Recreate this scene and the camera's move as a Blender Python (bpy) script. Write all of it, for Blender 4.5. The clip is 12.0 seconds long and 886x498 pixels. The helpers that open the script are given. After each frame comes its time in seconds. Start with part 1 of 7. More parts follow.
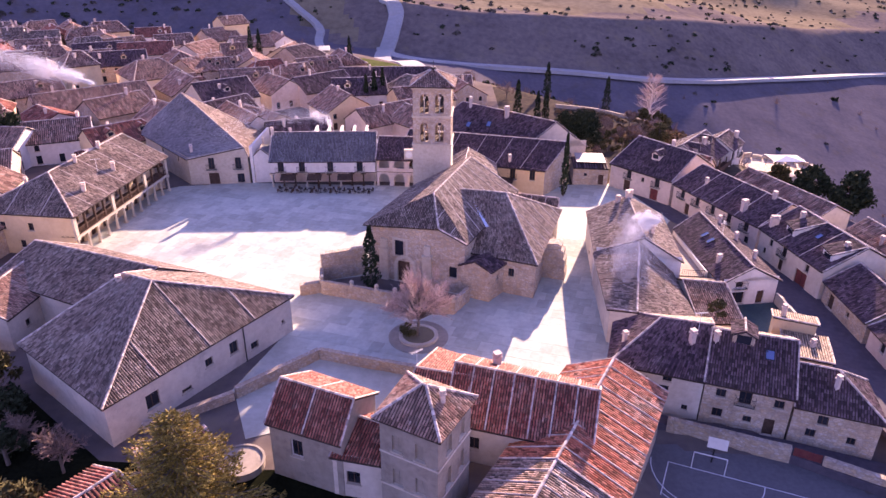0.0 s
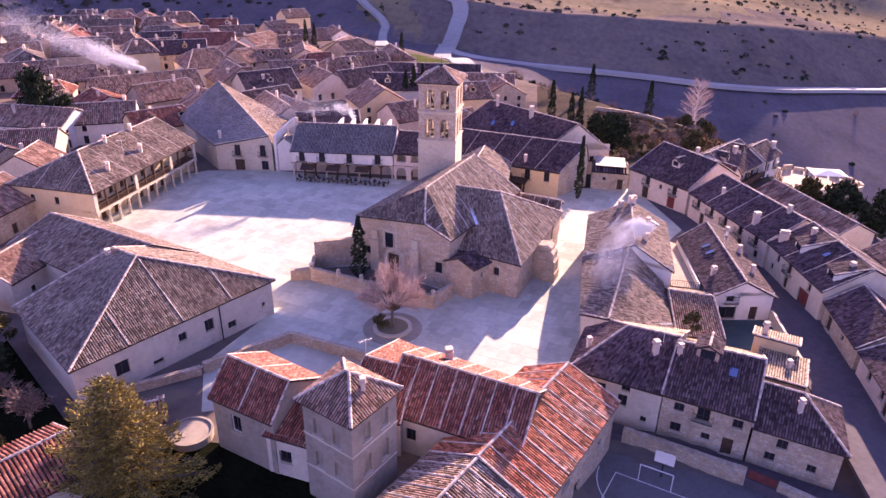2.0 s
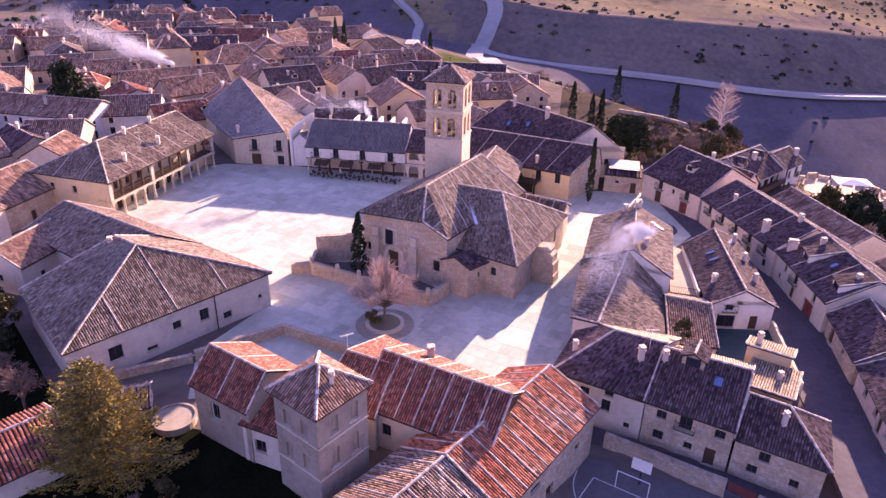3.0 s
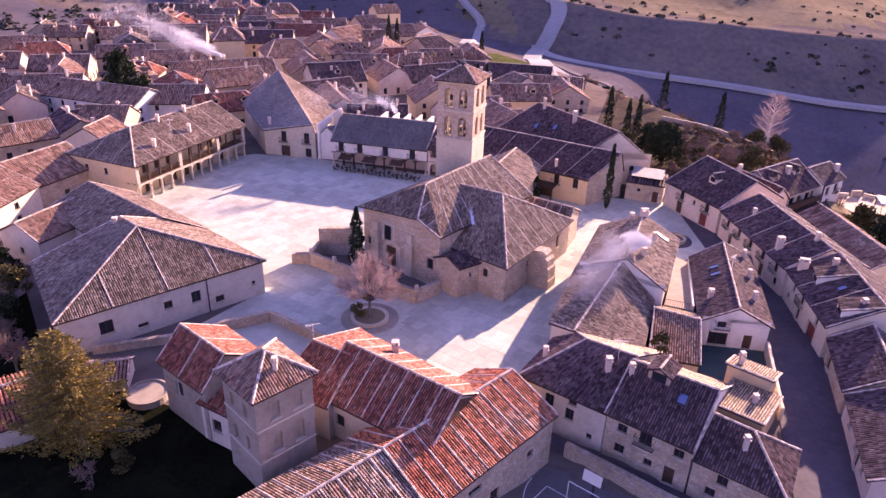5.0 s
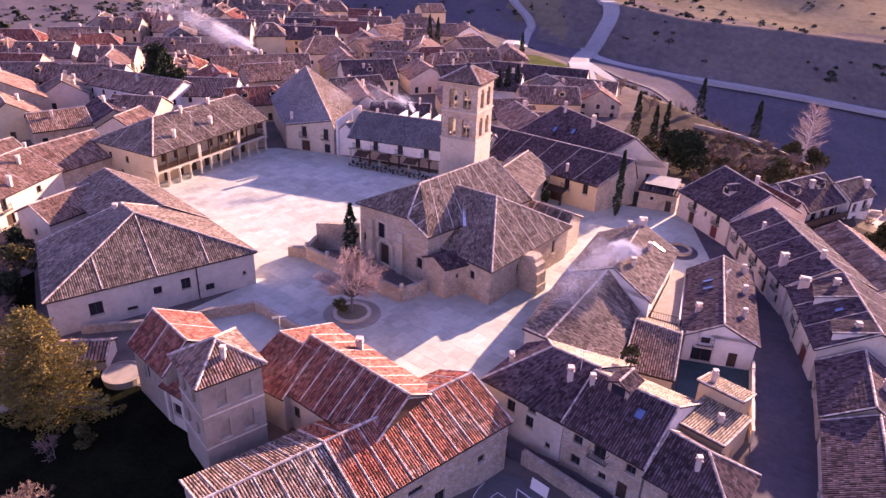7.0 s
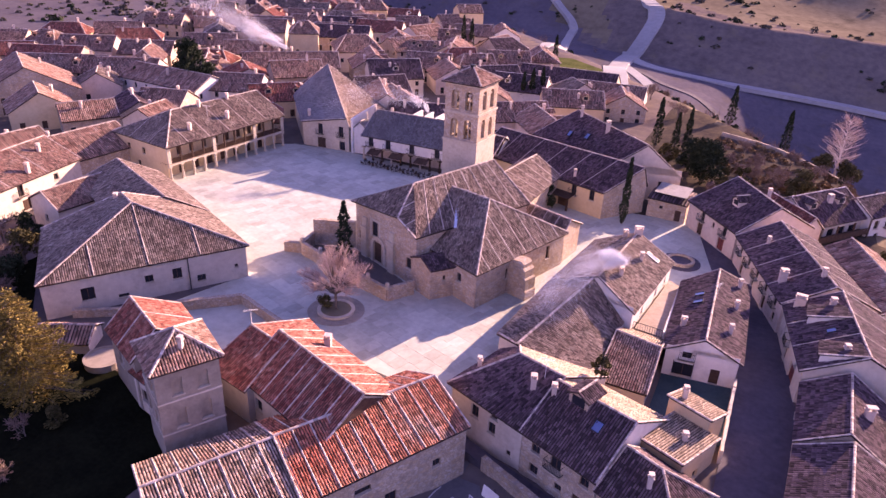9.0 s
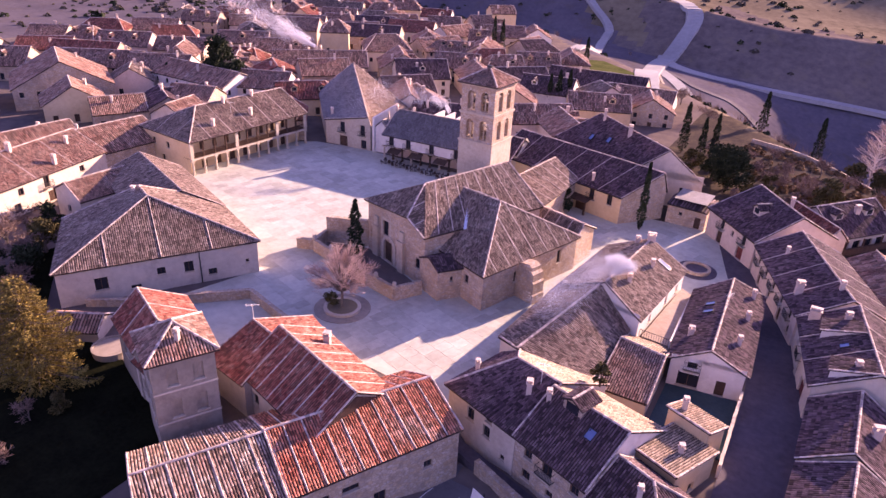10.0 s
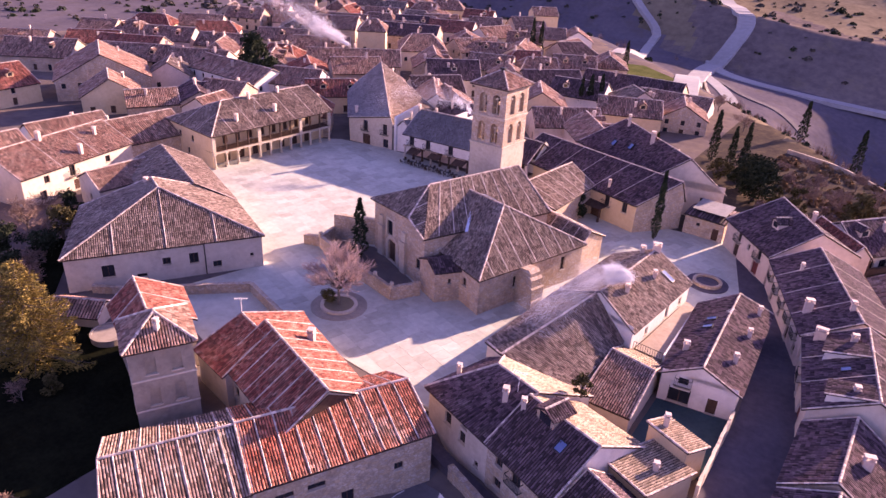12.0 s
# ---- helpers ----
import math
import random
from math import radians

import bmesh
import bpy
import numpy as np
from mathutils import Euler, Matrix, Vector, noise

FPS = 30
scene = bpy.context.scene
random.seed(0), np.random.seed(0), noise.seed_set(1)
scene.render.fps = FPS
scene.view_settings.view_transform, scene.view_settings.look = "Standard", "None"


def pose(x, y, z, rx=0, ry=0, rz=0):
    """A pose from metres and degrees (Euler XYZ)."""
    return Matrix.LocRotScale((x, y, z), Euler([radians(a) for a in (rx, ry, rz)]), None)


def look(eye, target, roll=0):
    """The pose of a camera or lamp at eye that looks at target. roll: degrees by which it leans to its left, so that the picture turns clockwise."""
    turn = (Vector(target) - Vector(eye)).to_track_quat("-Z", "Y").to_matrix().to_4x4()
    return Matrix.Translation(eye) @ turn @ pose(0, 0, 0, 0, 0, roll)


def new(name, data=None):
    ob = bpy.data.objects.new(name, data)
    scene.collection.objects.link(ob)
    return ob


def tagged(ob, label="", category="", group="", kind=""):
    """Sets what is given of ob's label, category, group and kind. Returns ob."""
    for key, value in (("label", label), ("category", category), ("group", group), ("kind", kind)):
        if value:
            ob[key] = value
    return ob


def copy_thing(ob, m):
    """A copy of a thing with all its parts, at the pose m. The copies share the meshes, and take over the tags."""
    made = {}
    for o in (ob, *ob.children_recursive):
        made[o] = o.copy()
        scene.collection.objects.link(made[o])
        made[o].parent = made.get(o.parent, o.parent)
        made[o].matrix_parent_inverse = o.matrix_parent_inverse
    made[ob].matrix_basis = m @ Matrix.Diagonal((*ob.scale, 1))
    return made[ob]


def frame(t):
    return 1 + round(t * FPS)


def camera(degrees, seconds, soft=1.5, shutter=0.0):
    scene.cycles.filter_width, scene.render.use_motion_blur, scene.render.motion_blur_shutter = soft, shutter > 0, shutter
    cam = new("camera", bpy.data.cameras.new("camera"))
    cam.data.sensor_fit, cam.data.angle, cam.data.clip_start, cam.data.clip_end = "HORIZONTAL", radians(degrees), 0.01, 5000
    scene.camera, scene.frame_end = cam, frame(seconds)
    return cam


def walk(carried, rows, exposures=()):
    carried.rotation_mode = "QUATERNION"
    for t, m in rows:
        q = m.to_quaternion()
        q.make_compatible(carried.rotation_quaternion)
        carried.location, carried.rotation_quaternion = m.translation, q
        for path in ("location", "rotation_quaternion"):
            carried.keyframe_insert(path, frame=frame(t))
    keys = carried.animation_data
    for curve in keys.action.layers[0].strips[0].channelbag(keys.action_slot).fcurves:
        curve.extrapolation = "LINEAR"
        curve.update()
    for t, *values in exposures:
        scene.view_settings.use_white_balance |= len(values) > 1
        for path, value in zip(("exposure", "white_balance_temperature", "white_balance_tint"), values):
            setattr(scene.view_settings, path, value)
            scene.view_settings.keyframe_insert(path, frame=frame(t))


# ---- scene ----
cam = camera(65.7, 12.0, soft=1.5)
METRES, EYE, TILT, LEAN, TURN = 52.0, 44.8, -25.7, -0.4, 0.0
ROWS = [
    (0.0, 0.0, 0.0, 0.0, -0.0, 0.0, 0.0),
    (0.5, 0.0531, -0.0027, -0.0025, 1.52, -0.04, -0.89),
    (1.0, 0.1096, -0.004, -0.0034, 3.22, -0.12, -1.87),
    (1.5, 0.161, -0.0035, -0.0032, 4.57, -0.2, -2.64),
    (2.0, 0.2148, -0.0011, -0.002, 6.01, -0.3, -3.46),
    (2.5, 0.2629, 0.0028, -0.0002, 7.49, -0.41, -4.3),
    (3.0, 0.3133, 0.0082, 0.0027, 9.13, -0.57, -5.23),
    (5.0, 0.4962, 0.0413, 0.0215, 14.89, -1.26, -8.44),
    (5.5, 0.5364, 0.0516, 0.0281, 16.04, -1.43, -9.07),
    (6.0, 0.5785, 0.0639, 0.0356, 17.33, -1.65, -9.77),
    (6.5, 0.6158, 0.0761, 0.043, 18.56, -1.87, -10.42),
    (7.0, 0.6553, 0.0902, 0.0512, 19.71, -2.09, -11.03),
    (9.0, 0.7862, 0.1471, 0.0843, 23.83, -2.93, -13.22),
    (9.5, 0.8129, 0.1617, 0.0919, 25.3, -3.25, -13.95),
    (10.0, 0.8407, 0.1779, 0.1004, 26.87, -3.62, -14.7),
    (10.5, 0.865, 0.1924, 0.1082, 28.06, -3.92, -15.28),
    (11.0, 0.8901, 0.2083, 0.1175, 29.14, -4.21, -15.8),
    (11.5, 0.9126, 0.2229, 0.1262, 30.1, -4.47, -16.25),
    (12.0, 0.9359, 0.2389, 0.1361, 31.13, -4.76, -16.72),
]
walk(cam, [(t, pose(0, 0, EYE, TILT, LEAN, TURN) @ pose(METRES * x, METRES * y, METRES * z, 90 + pitch, roll, yaw)) for t, x, y, z, yaw, pitch, roll in ROWS],
     exposures=[(0.0, 1.90, 6400, 84), (3.0, 1.82, 6500, 89), (7.0, 1.68, 6600, 93), (12.0, 1.60, 6650, 95)])

# ---- light ----
SUN_AZ, SUN_EL = radians(20.8), radians(17.2)
SUN_DIR = Vector((math.sin(SUN_AZ) * math.cos(SUN_EL), math.cos(SUN_AZ) * math.cos(SUN_EL), math.sin(SUN_EL)))
world = bpy.data.worlds.new("sky")
scene.world = world
world.use_nodes = True
wn, wl = world.node_tree.nodes, world.node_tree.links
sky = wn.new("ShaderNodeTexSky")
sky.sky_type, sky.sun_disc = "NISHITA", False
sky.sun_elevation, sky.sun_rotation = SUN_EL, SUN_AZ
sky.dust_density, sky.air_density, sky.ozone_density = 0.6, 1.0, 3.0
wl.new(sky.outputs[0], wn["Background"].inputs[0])
wn["Background"].inputs[1].default_value = 0.102
sun = new("sun", bpy.data.lights.new("sun", "SUN"))
sun.data.energy, sun.data.angle, sun.data.color = 5.0, radians(0.6), (1.0, 0.99, 0.53)
sun.matrix_world = look(SUN_DIR * 300, (0, 0, 0))


# ---- materials ----
def surface(name, a, b, rough=0.88, big=0.25, fine=3.0, bump=0.25, island=0.0, stain=None, amount=0.5, metal=0.0, objects=0.0, squash=None, gloss=0.18, cells=0.0):
    """A worn surface: two colours mixed at two scales, an optional stain, and a shift of value from piece to piece."""
    m = bpy.data.materials.new(name)
    m.use_nodes = True
    n, l = m.node_tree.nodes, m.node_tree.links
    bsdf = n["Principled BSDF"]
    geo = n.new("ShaderNodeNewGeometry")
    place = geo.outputs["Position"]
    if squash:
        vm = n.new("ShaderNodeVectorMath")
        vm.operation = "MULTIPLY"
        vm.inputs[1].default_value = squash
        l.new(place, vm.inputs[0])
        place = vm.outputs[0]

    def noisy(scale, detail, rgh=0.6):
        t = n.new("ShaderNodeTexNoise")
        t.inputs["Scale"].default_value, t.inputs["Detail"].default_value, t.inputs["Roughness"].default_value = scale, detail, rgh
        l.new(place, t.inputs["Vector"])
        return t.outputs["Fac"]

    def calc(op, x, y):
        t = n.new("ShaderNodeMath")
        t.operation = op
        for i, v in enumerate((x, y)):
            if isinstance(v, (int, float)):
                t.inputs[i].default_value = v
            else:
                l.new(v, t.inputs[i])
        return t.outputs[0]

    def blend(fac, c1, c2, mode="MIX"):
        t = n.new("ShaderNodeMix")
        t.data_type, t.blend_type = "RGBA", mode
        for k, v in ((0, fac), (6, c1), (7, c2)):
            if hasattr(v, "is_linked"):
                l.new(v, t.inputs[k])
            else:
                t.inputs[k].default_value = v if k == 0 else (*v, 1)
        return t.outputs[2]

    def ramp(v, lo, hi):
        t = n.new("ShaderNodeMapRange")
        t.inputs[1].default_value, t.inputs[2].default_value = lo, hi
        l.new(v, t.inputs[0])
        return t.outputs[0]

    small = noisy(fine, 5)
    both = calc("ADD", calc("MULTIPLY", noisy(big, 5), 0.55), calc("MULTIPLY", small, 0.45))
    col = blend(ramp(both, 0.36, 0.64), a, b)
    if cells:
        flat = n.new("ShaderNodeVectorMath")
        flat.operation = "MULTIPLY"
        flat.inputs[1].default_value = (1.0, 1.0, 1.7)
        l.new(geo.outputs["Position"], flat.inputs[0])
        tint, joint = n.new("ShaderNodeTexVoronoi"), n.new("ShaderNodeTexVoronoi")
        joint.feature = "DISTANCE_TO_EDGE"
        for t in (tint, joint):
            t.inputs["Scale"].default_value = cells
            l.new(flat.outputs[0], t.inputs["Vector"])
        sep = n.new("ShaderNodeSeparateColor")
        l.new(tint.outputs["Color"], sep.inputs[0])
        shade = n.new("ShaderNodeHueSaturation")
        l.new(calc("ADD", calc("MULTIPLY", sep.outputs[0], 0.24), 0.88), shade.inputs["Value"])
        l.new(calc("ADD", calc("MULTIPLY", sep.outputs[1], 0.5), 0.75), shade.inputs["Saturation"])
        l.new(col, shade.inputs["Color"])
        col = blend(ramp(joint.outputs["Distance"], 0.0, 0.09), tuple(0.88 * k for k in a), shade.outputs[0])
    if stain:
        col = blend(calc("MULTIPLY", ramp(noisy(big * 2.3, 7, 0.7), 0.52, 0.7), amount), col, stain)
    if island or objects:
        rnd = geo.outputs["Random Per Island"]
        if objects:
            rnd = n.new("ShaderNodeObjectInfo").outputs["Random"]
        hsv = n.new("ShaderNodeHueSaturation")
        k = island or objects
        l.new(calc("ADD", calc("MULTIPLY", rnd, 2 * k), 1 - k), hsv.inputs["Value"])
        l.new(col, hsv.inputs["Color"])
        col = hsv.outputs[0]
    l.new(col, bsdf.inputs["Base Color"])
    bsdf.inputs["Roughness"].default_value, bsdf.inputs["Metallic"].default_value = rough, metal
    bsdf.inputs["Specular IOR Level"].default_value = gloss
    if bump:
        bm_ = n.new("ShaderNodeBump")
        bm_.inputs["Strength"].default_value, bm_.inputs["Distance"].default_value = bump, 0.08
        l.new(small, bm_.inputs["Height"])
        l.new(bm_.outputs[0], bsdf.inputs["Normal"])
    return m


TILE_BROWN = surface("lichened_brown_tile", (0.155, 0.098, 0.078), (0.315, 0.232, 0.18), big=0.35, fine=3.5, island=0.55, stain=(0.43, 0.36, 0.29), amount=0.55)
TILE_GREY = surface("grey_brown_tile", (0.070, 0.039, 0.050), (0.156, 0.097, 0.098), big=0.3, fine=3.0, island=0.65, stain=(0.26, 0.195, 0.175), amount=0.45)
TILE_RED = surface("red_clay_tile", (0.245, 0.053, 0.038), (0.40, 0.165, 0.11), big=0.5, fine=4.0, island=0.5, stain=(0.50, 0.36, 0.27), amount=0.55)
TILE_MIX = surface("mixed_old_tile", (0.255, 0.115, 0.082), (0.41, 0.262, 0.19), big=0.4, fine=3.0, island=0.5, stain=(0.50, 0.41, 0.34), amount=0.6)
# Pale tile with sunlight mixed into its colour, for slopes facing the sun.
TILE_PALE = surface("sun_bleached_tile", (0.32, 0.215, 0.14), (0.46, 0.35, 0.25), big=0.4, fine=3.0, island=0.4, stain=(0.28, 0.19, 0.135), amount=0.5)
TILE_SCHOOL = surface("patched_red_tile", (0.36, 0.082, 0.045), (0.55, 0.235, 0.14), big=0.13, fine=3.0, island=0.6, stain=(0.44, 0.34, 0.27), amount=0.85)
TILE_MOSSY = surface("mossy_old_tile", (0.24, 0.125, 0.09), (0.42, 0.295, 0.22), big=0.3, fine=3.0, island=0.65, stain=(0.48, 0.43, 0.355), amount=0.75)
TILE_SMOKY = surface("smoke_greyed_tile", (0.155, 0.145, 0.152), (0.25, 0.235, 0.235), big=0.2, fine=3.0, island=0.3, stain=(0.30, 0.285, 0.28), amount=0.4)
TILES = {"smoky": TILE_SMOKY, "mossy": TILE_MOSSY, "patched": TILE_SCHOOL, "pale": TILE_PALE, "brown": TILE_BROWN, "grey": TILE_GREY, "red": TILE_RED, "mix": TILE_MIX}
# Near-black roof bed that shows between the rows of cover tiles.
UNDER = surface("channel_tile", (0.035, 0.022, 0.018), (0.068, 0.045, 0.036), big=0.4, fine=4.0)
MORTAR = surface("lime_mortar", (0.40, 0.31, 0.26), (0.62, 0.505, 0.43), big=0.6, fine=5.0, island=0.35)
STONE = surface("ochre_rubble_stone", (0.39, 0.285, 0.205), (0.585, 0.46, 0.345), big=0.3, fine=3.2, bump=0.8, stain=(0.255, 0.19, 0.155), amount=0.75, cells=2.3)
ASHLAR = surface("pale_ashlar", (0.45, 0.365, 0.275), (0.585, 0.50, 0.39), big=0.3, fine=2.2, bump=0.4, stain=(0.33, 0.265, 0.21), amount=0.55)
TERRACE = surface("tan_terrace_floor", (0.33, 0.245, 0.18), (0.46, 0.37, 0.29), big=0.3, fine=2.0, bump=0.2, stain=(0.24, 0.18, 0.14), amount=0.6)
DULL = surface("grey_beige_render", (0.255, 0.21, 0.165), (0.375, 0.315, 0.255), big=0.25, fine=1.6, bump=0.3, stain=(0.185, 0.15, 0.125), amount=0.7)
PLASTER = surface("cream_plaster", (0.52, 0.43, 0.34), (0.66, 0.565, 0.46), big=0.2, fine=1.5, bump=0.2, stain=(0.40, 0.325, 0.265), amount=0.6)
WHITE = surface("white_limewash", (0.62, 0.565, 0.51), (0.76, 0.705, 0.64), big=0.2, fine=1.5, bump=0.15, stain=(0.50, 0.44, 0.39), amount=0.55)
OCHRE = surface("ochre_plaster", (0.60, 0.43, 0.25), (0.70, 0.53, 0.325), big=0.25, fine=1.5, bump=0.15, stain=(0.46, 0.34, 0.22), amount=0.55)
PINKISH = surface("rose_plaster", (0.54, 0.41, 0.335), (0.67, 0.535, 0.45), big=0.25, fine=1.5, bump=0.2, stain=(0.40, 0.31, 0.255), amount=0.6)
WALLS = {"dull": DULL, "stone": STONE, "ashlar": ASHLAR, "plaster": PLASTER, "white": WHITE, "ochre": OCHRE, "rose": PINKISH}
WOOD = surface("dark_oak", (0.055, 0.030, 0.022), (0.11, 0.065, 0.045), big=1.5, fine=12, bump=0.3)
RED_WOOD = surface("oxblood_door", (0.16, 0.035, 0.035), (0.22, 0.06, 0.05), big=1.5, fine=10, bump=0.2)
IRON = surface("black_iron", (0.03, 0.03, 0.032), (0.05, 0.045, 0.045), rough=0.5, fine=10, bump=0.1, metal=0.6, gloss=0.5)
GLASS = surface("window_glass", (0.015, 0.017, 0.022), (0.03, 0.03, 0.04), rough=0.08, fine=0.6, bump=0.0, gloss=0.5)
SKY_PANE = surface("skylight_glass", (0.10, 0.16, 0.30), (0.14, 0.2, 0.36), rough=0.05, fine=0.6, bump=0.0, gloss=0.5)
PAVING = surface("pale_granite_paving", (0.375, 0.375, 0.31), (0.525, 0.53, 0.44), big=0.09, fine=0.9, bump=0.2, stain=(0.34, 0.32, 0.27), amount=0.6)
ASPHALT = surface("worn_street", (0.064, 0.052, 0.066), (0.108, 0.092, 0.108), big=0.12, fine=1.5, bump=0.25, stain=(0.15, 0.128, 0.13), amount=0.5)
ROAD = surface("pale_road", (0.25, 0.245, 0.24), (0.34, 0.33, 0.32), big=0.05, fine=0.6, bump=0.1)
EARTH = surface("heath_earth", (0.10, 0.08, 0.078), (0.20, 0.158, 0.135), rough=1.0, big=0.03, fine=0.35, bump=0.6, stain=(0.19, 0.148, 0.10), amount=0.7, gloss=0.0)
# Darker, bluer heath: the valley's shade is put into this colour.
HEATH_SHADE = surface("damp_valley_heath", (0.086, 0.077, 0.094), (0.138, 0.12, 0.134), rough=1.0, big=0.05, fine=0.5, bump=0.6, stain=(0.11, 0.086, 0.06), amount=0.5, gloss=0.0)
SCRUB = surface("grey_olive_scrub", (0.05, 0.046, 0.042), (0.105, 0.092, 0.068), big=0.5, fine=3, bump=0, island=0.35, gloss=0.0)
GARDEN = surface("dark_garden_soil", (0.05, 0.041, 0.036), (0.095, 0.076, 0.056), rough=1.0, big=0.2, fine=1.0, bump=0.6, stain=(0.14, 0.105, 0.06), amount=0.6, gloss=0.0)
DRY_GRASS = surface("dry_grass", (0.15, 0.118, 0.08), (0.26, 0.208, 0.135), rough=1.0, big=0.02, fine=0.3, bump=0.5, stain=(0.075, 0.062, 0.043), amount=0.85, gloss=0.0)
# Near-black grass: the garden's deep shade is painted into the colour.
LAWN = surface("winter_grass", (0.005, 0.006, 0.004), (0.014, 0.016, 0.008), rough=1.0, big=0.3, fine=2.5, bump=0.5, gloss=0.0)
MEADOW = surface("green_meadow", (0.06, 0.072, 0.024), (0.12, 0.128, 0.045), rough=1.0, big=0.2, fine=1.5, bump=0.4, gloss=0.0)
COURT = surface("court_asphalt", (0.10, 0.095, 0.10), (0.15, 0.14, 0.145), big=0.15, fine=2, bump=0.2)
LINE = surface("court_line", (0.6, 0.58, 0.56), (0.72, 0.7, 0.68), fine=2, bump=0.05)
PANEL = surface("pale_sheet_roof", (0.22, 0.205, 0.19), (0.33, 0.31, 0.28), rough=0.6, big=0.6, fine=2.5, bump=0.1, stain=(0.16, 0.145, 0.13), amount=0.6)
LEAF_DARK = surface("cypress_green", (0.016, 0.024, 0.014), (0.04, 0.052, 0.026), big=0.5, fine=3, bump=0, island=0.35, gloss=0.05)
LEAF_OLIVE = surface("olive_foliage", (0.055, 0.050, 0.02), (0.12, 0.10, 0.042), big=0.5, fine=3, bump=0, island=0.45, gloss=0.05)
# Olive-gold needles, colour raised to include the sun shining through them.
LEAF_GOLD = surface("golden_conifer", (0.13, 0.098, 0.024), (0.37, 0.275, 0.075), big=0.6, fine=3, bump=0, island=0.45, gloss=0.05)
TWIG_PALE = surface("pale_rose_twigs", (0.36, 0.235, 0.20), (0.55, 0.41, 0.36), big=0.5, fine=3, bump=0, island=0.3)
TWIG_WHITE = surface("whitish_twigs", (0.50, 0.42, 0.38), (0.68, 0.60, 0.55), big=0.5, fine=3, bump=0, island=0.3)
# Lead whose blue-white base colour holds the sky's reflection.
LEAD_SKY = surface("lead_sheet", (0.50, 0.56, 0.68), (0.62, 0.67, 0.78), rough=0.4, fine=2, bump=0.05, gloss=0.5)
LEAF_BROWN = surface("winter_twigs", (0.16, 0.10, 0.08), (0.27, 0.18, 0.14), big=0.5, fine=3, bump=0, island=0.3)
BARK = surface("bark", (0.09, 0.07, 0.06), (0.18, 0.145, 0.12), big=1.0, fine=8, bump=0.5)


# ---- building blocks ----
def V2(p):
    return Vector((p[0], p[1]))


def mk(name, verts, faces, material, parent=None, label="", smooth=False, weld=False):
    """One mesh object; verts in world metres, kept relative to the thing's base."""
    top = parent
    while top is not None and top.parent is not None:
        top = top.parent
    o = Vector(top.location) if top is not None else Vector((0, 0, 0))
    me = bpy.data.meshes.new(name)
    me.from_pydata([(v[0] - o.x, v[1] - o.y, v[2] - o.z) for v in verts], [], faces)
    if weld:
        bm = bmesh.new()
        bm.from_mesh(me)
        bmesh.ops.remove_doubles(bm, verts=bm.verts, dist=0.002)
        bm.to_mesh(me)
        bm.free()
    me.materials.append(material)
    if smooth:
        me.polygons.foreach_set("use_smooth", [True] * len(me.polygons))
    ob = new(name, me)
    ob.parent = parent
    if label:
        ob["label"] = label
    return ob


def root_at(name, x, y, z, label, category, group=""):
    ob = new(name)
    ob.location = (x, y, z)
    ob.empty_display_size = 0.3
    return tagged(ob, label, category, group)


def place(name, me, m, parent):
    """An object on a shared mesh under parent, at the world pose m."""
    top = parent
    while top.parent is not None:
        top = top.parent
    shift = Matrix.Translation(-Vector(top.location))
    ob = new(name, me)
    ob.parent = parent
    up = Matrix.Identity(4)
    p = parent
    while p is not top:
        up = p.matrix_basis @ up
        p = p.parent
    ob.matrix_basis = up.inverted() @ shift @ m
    return ob


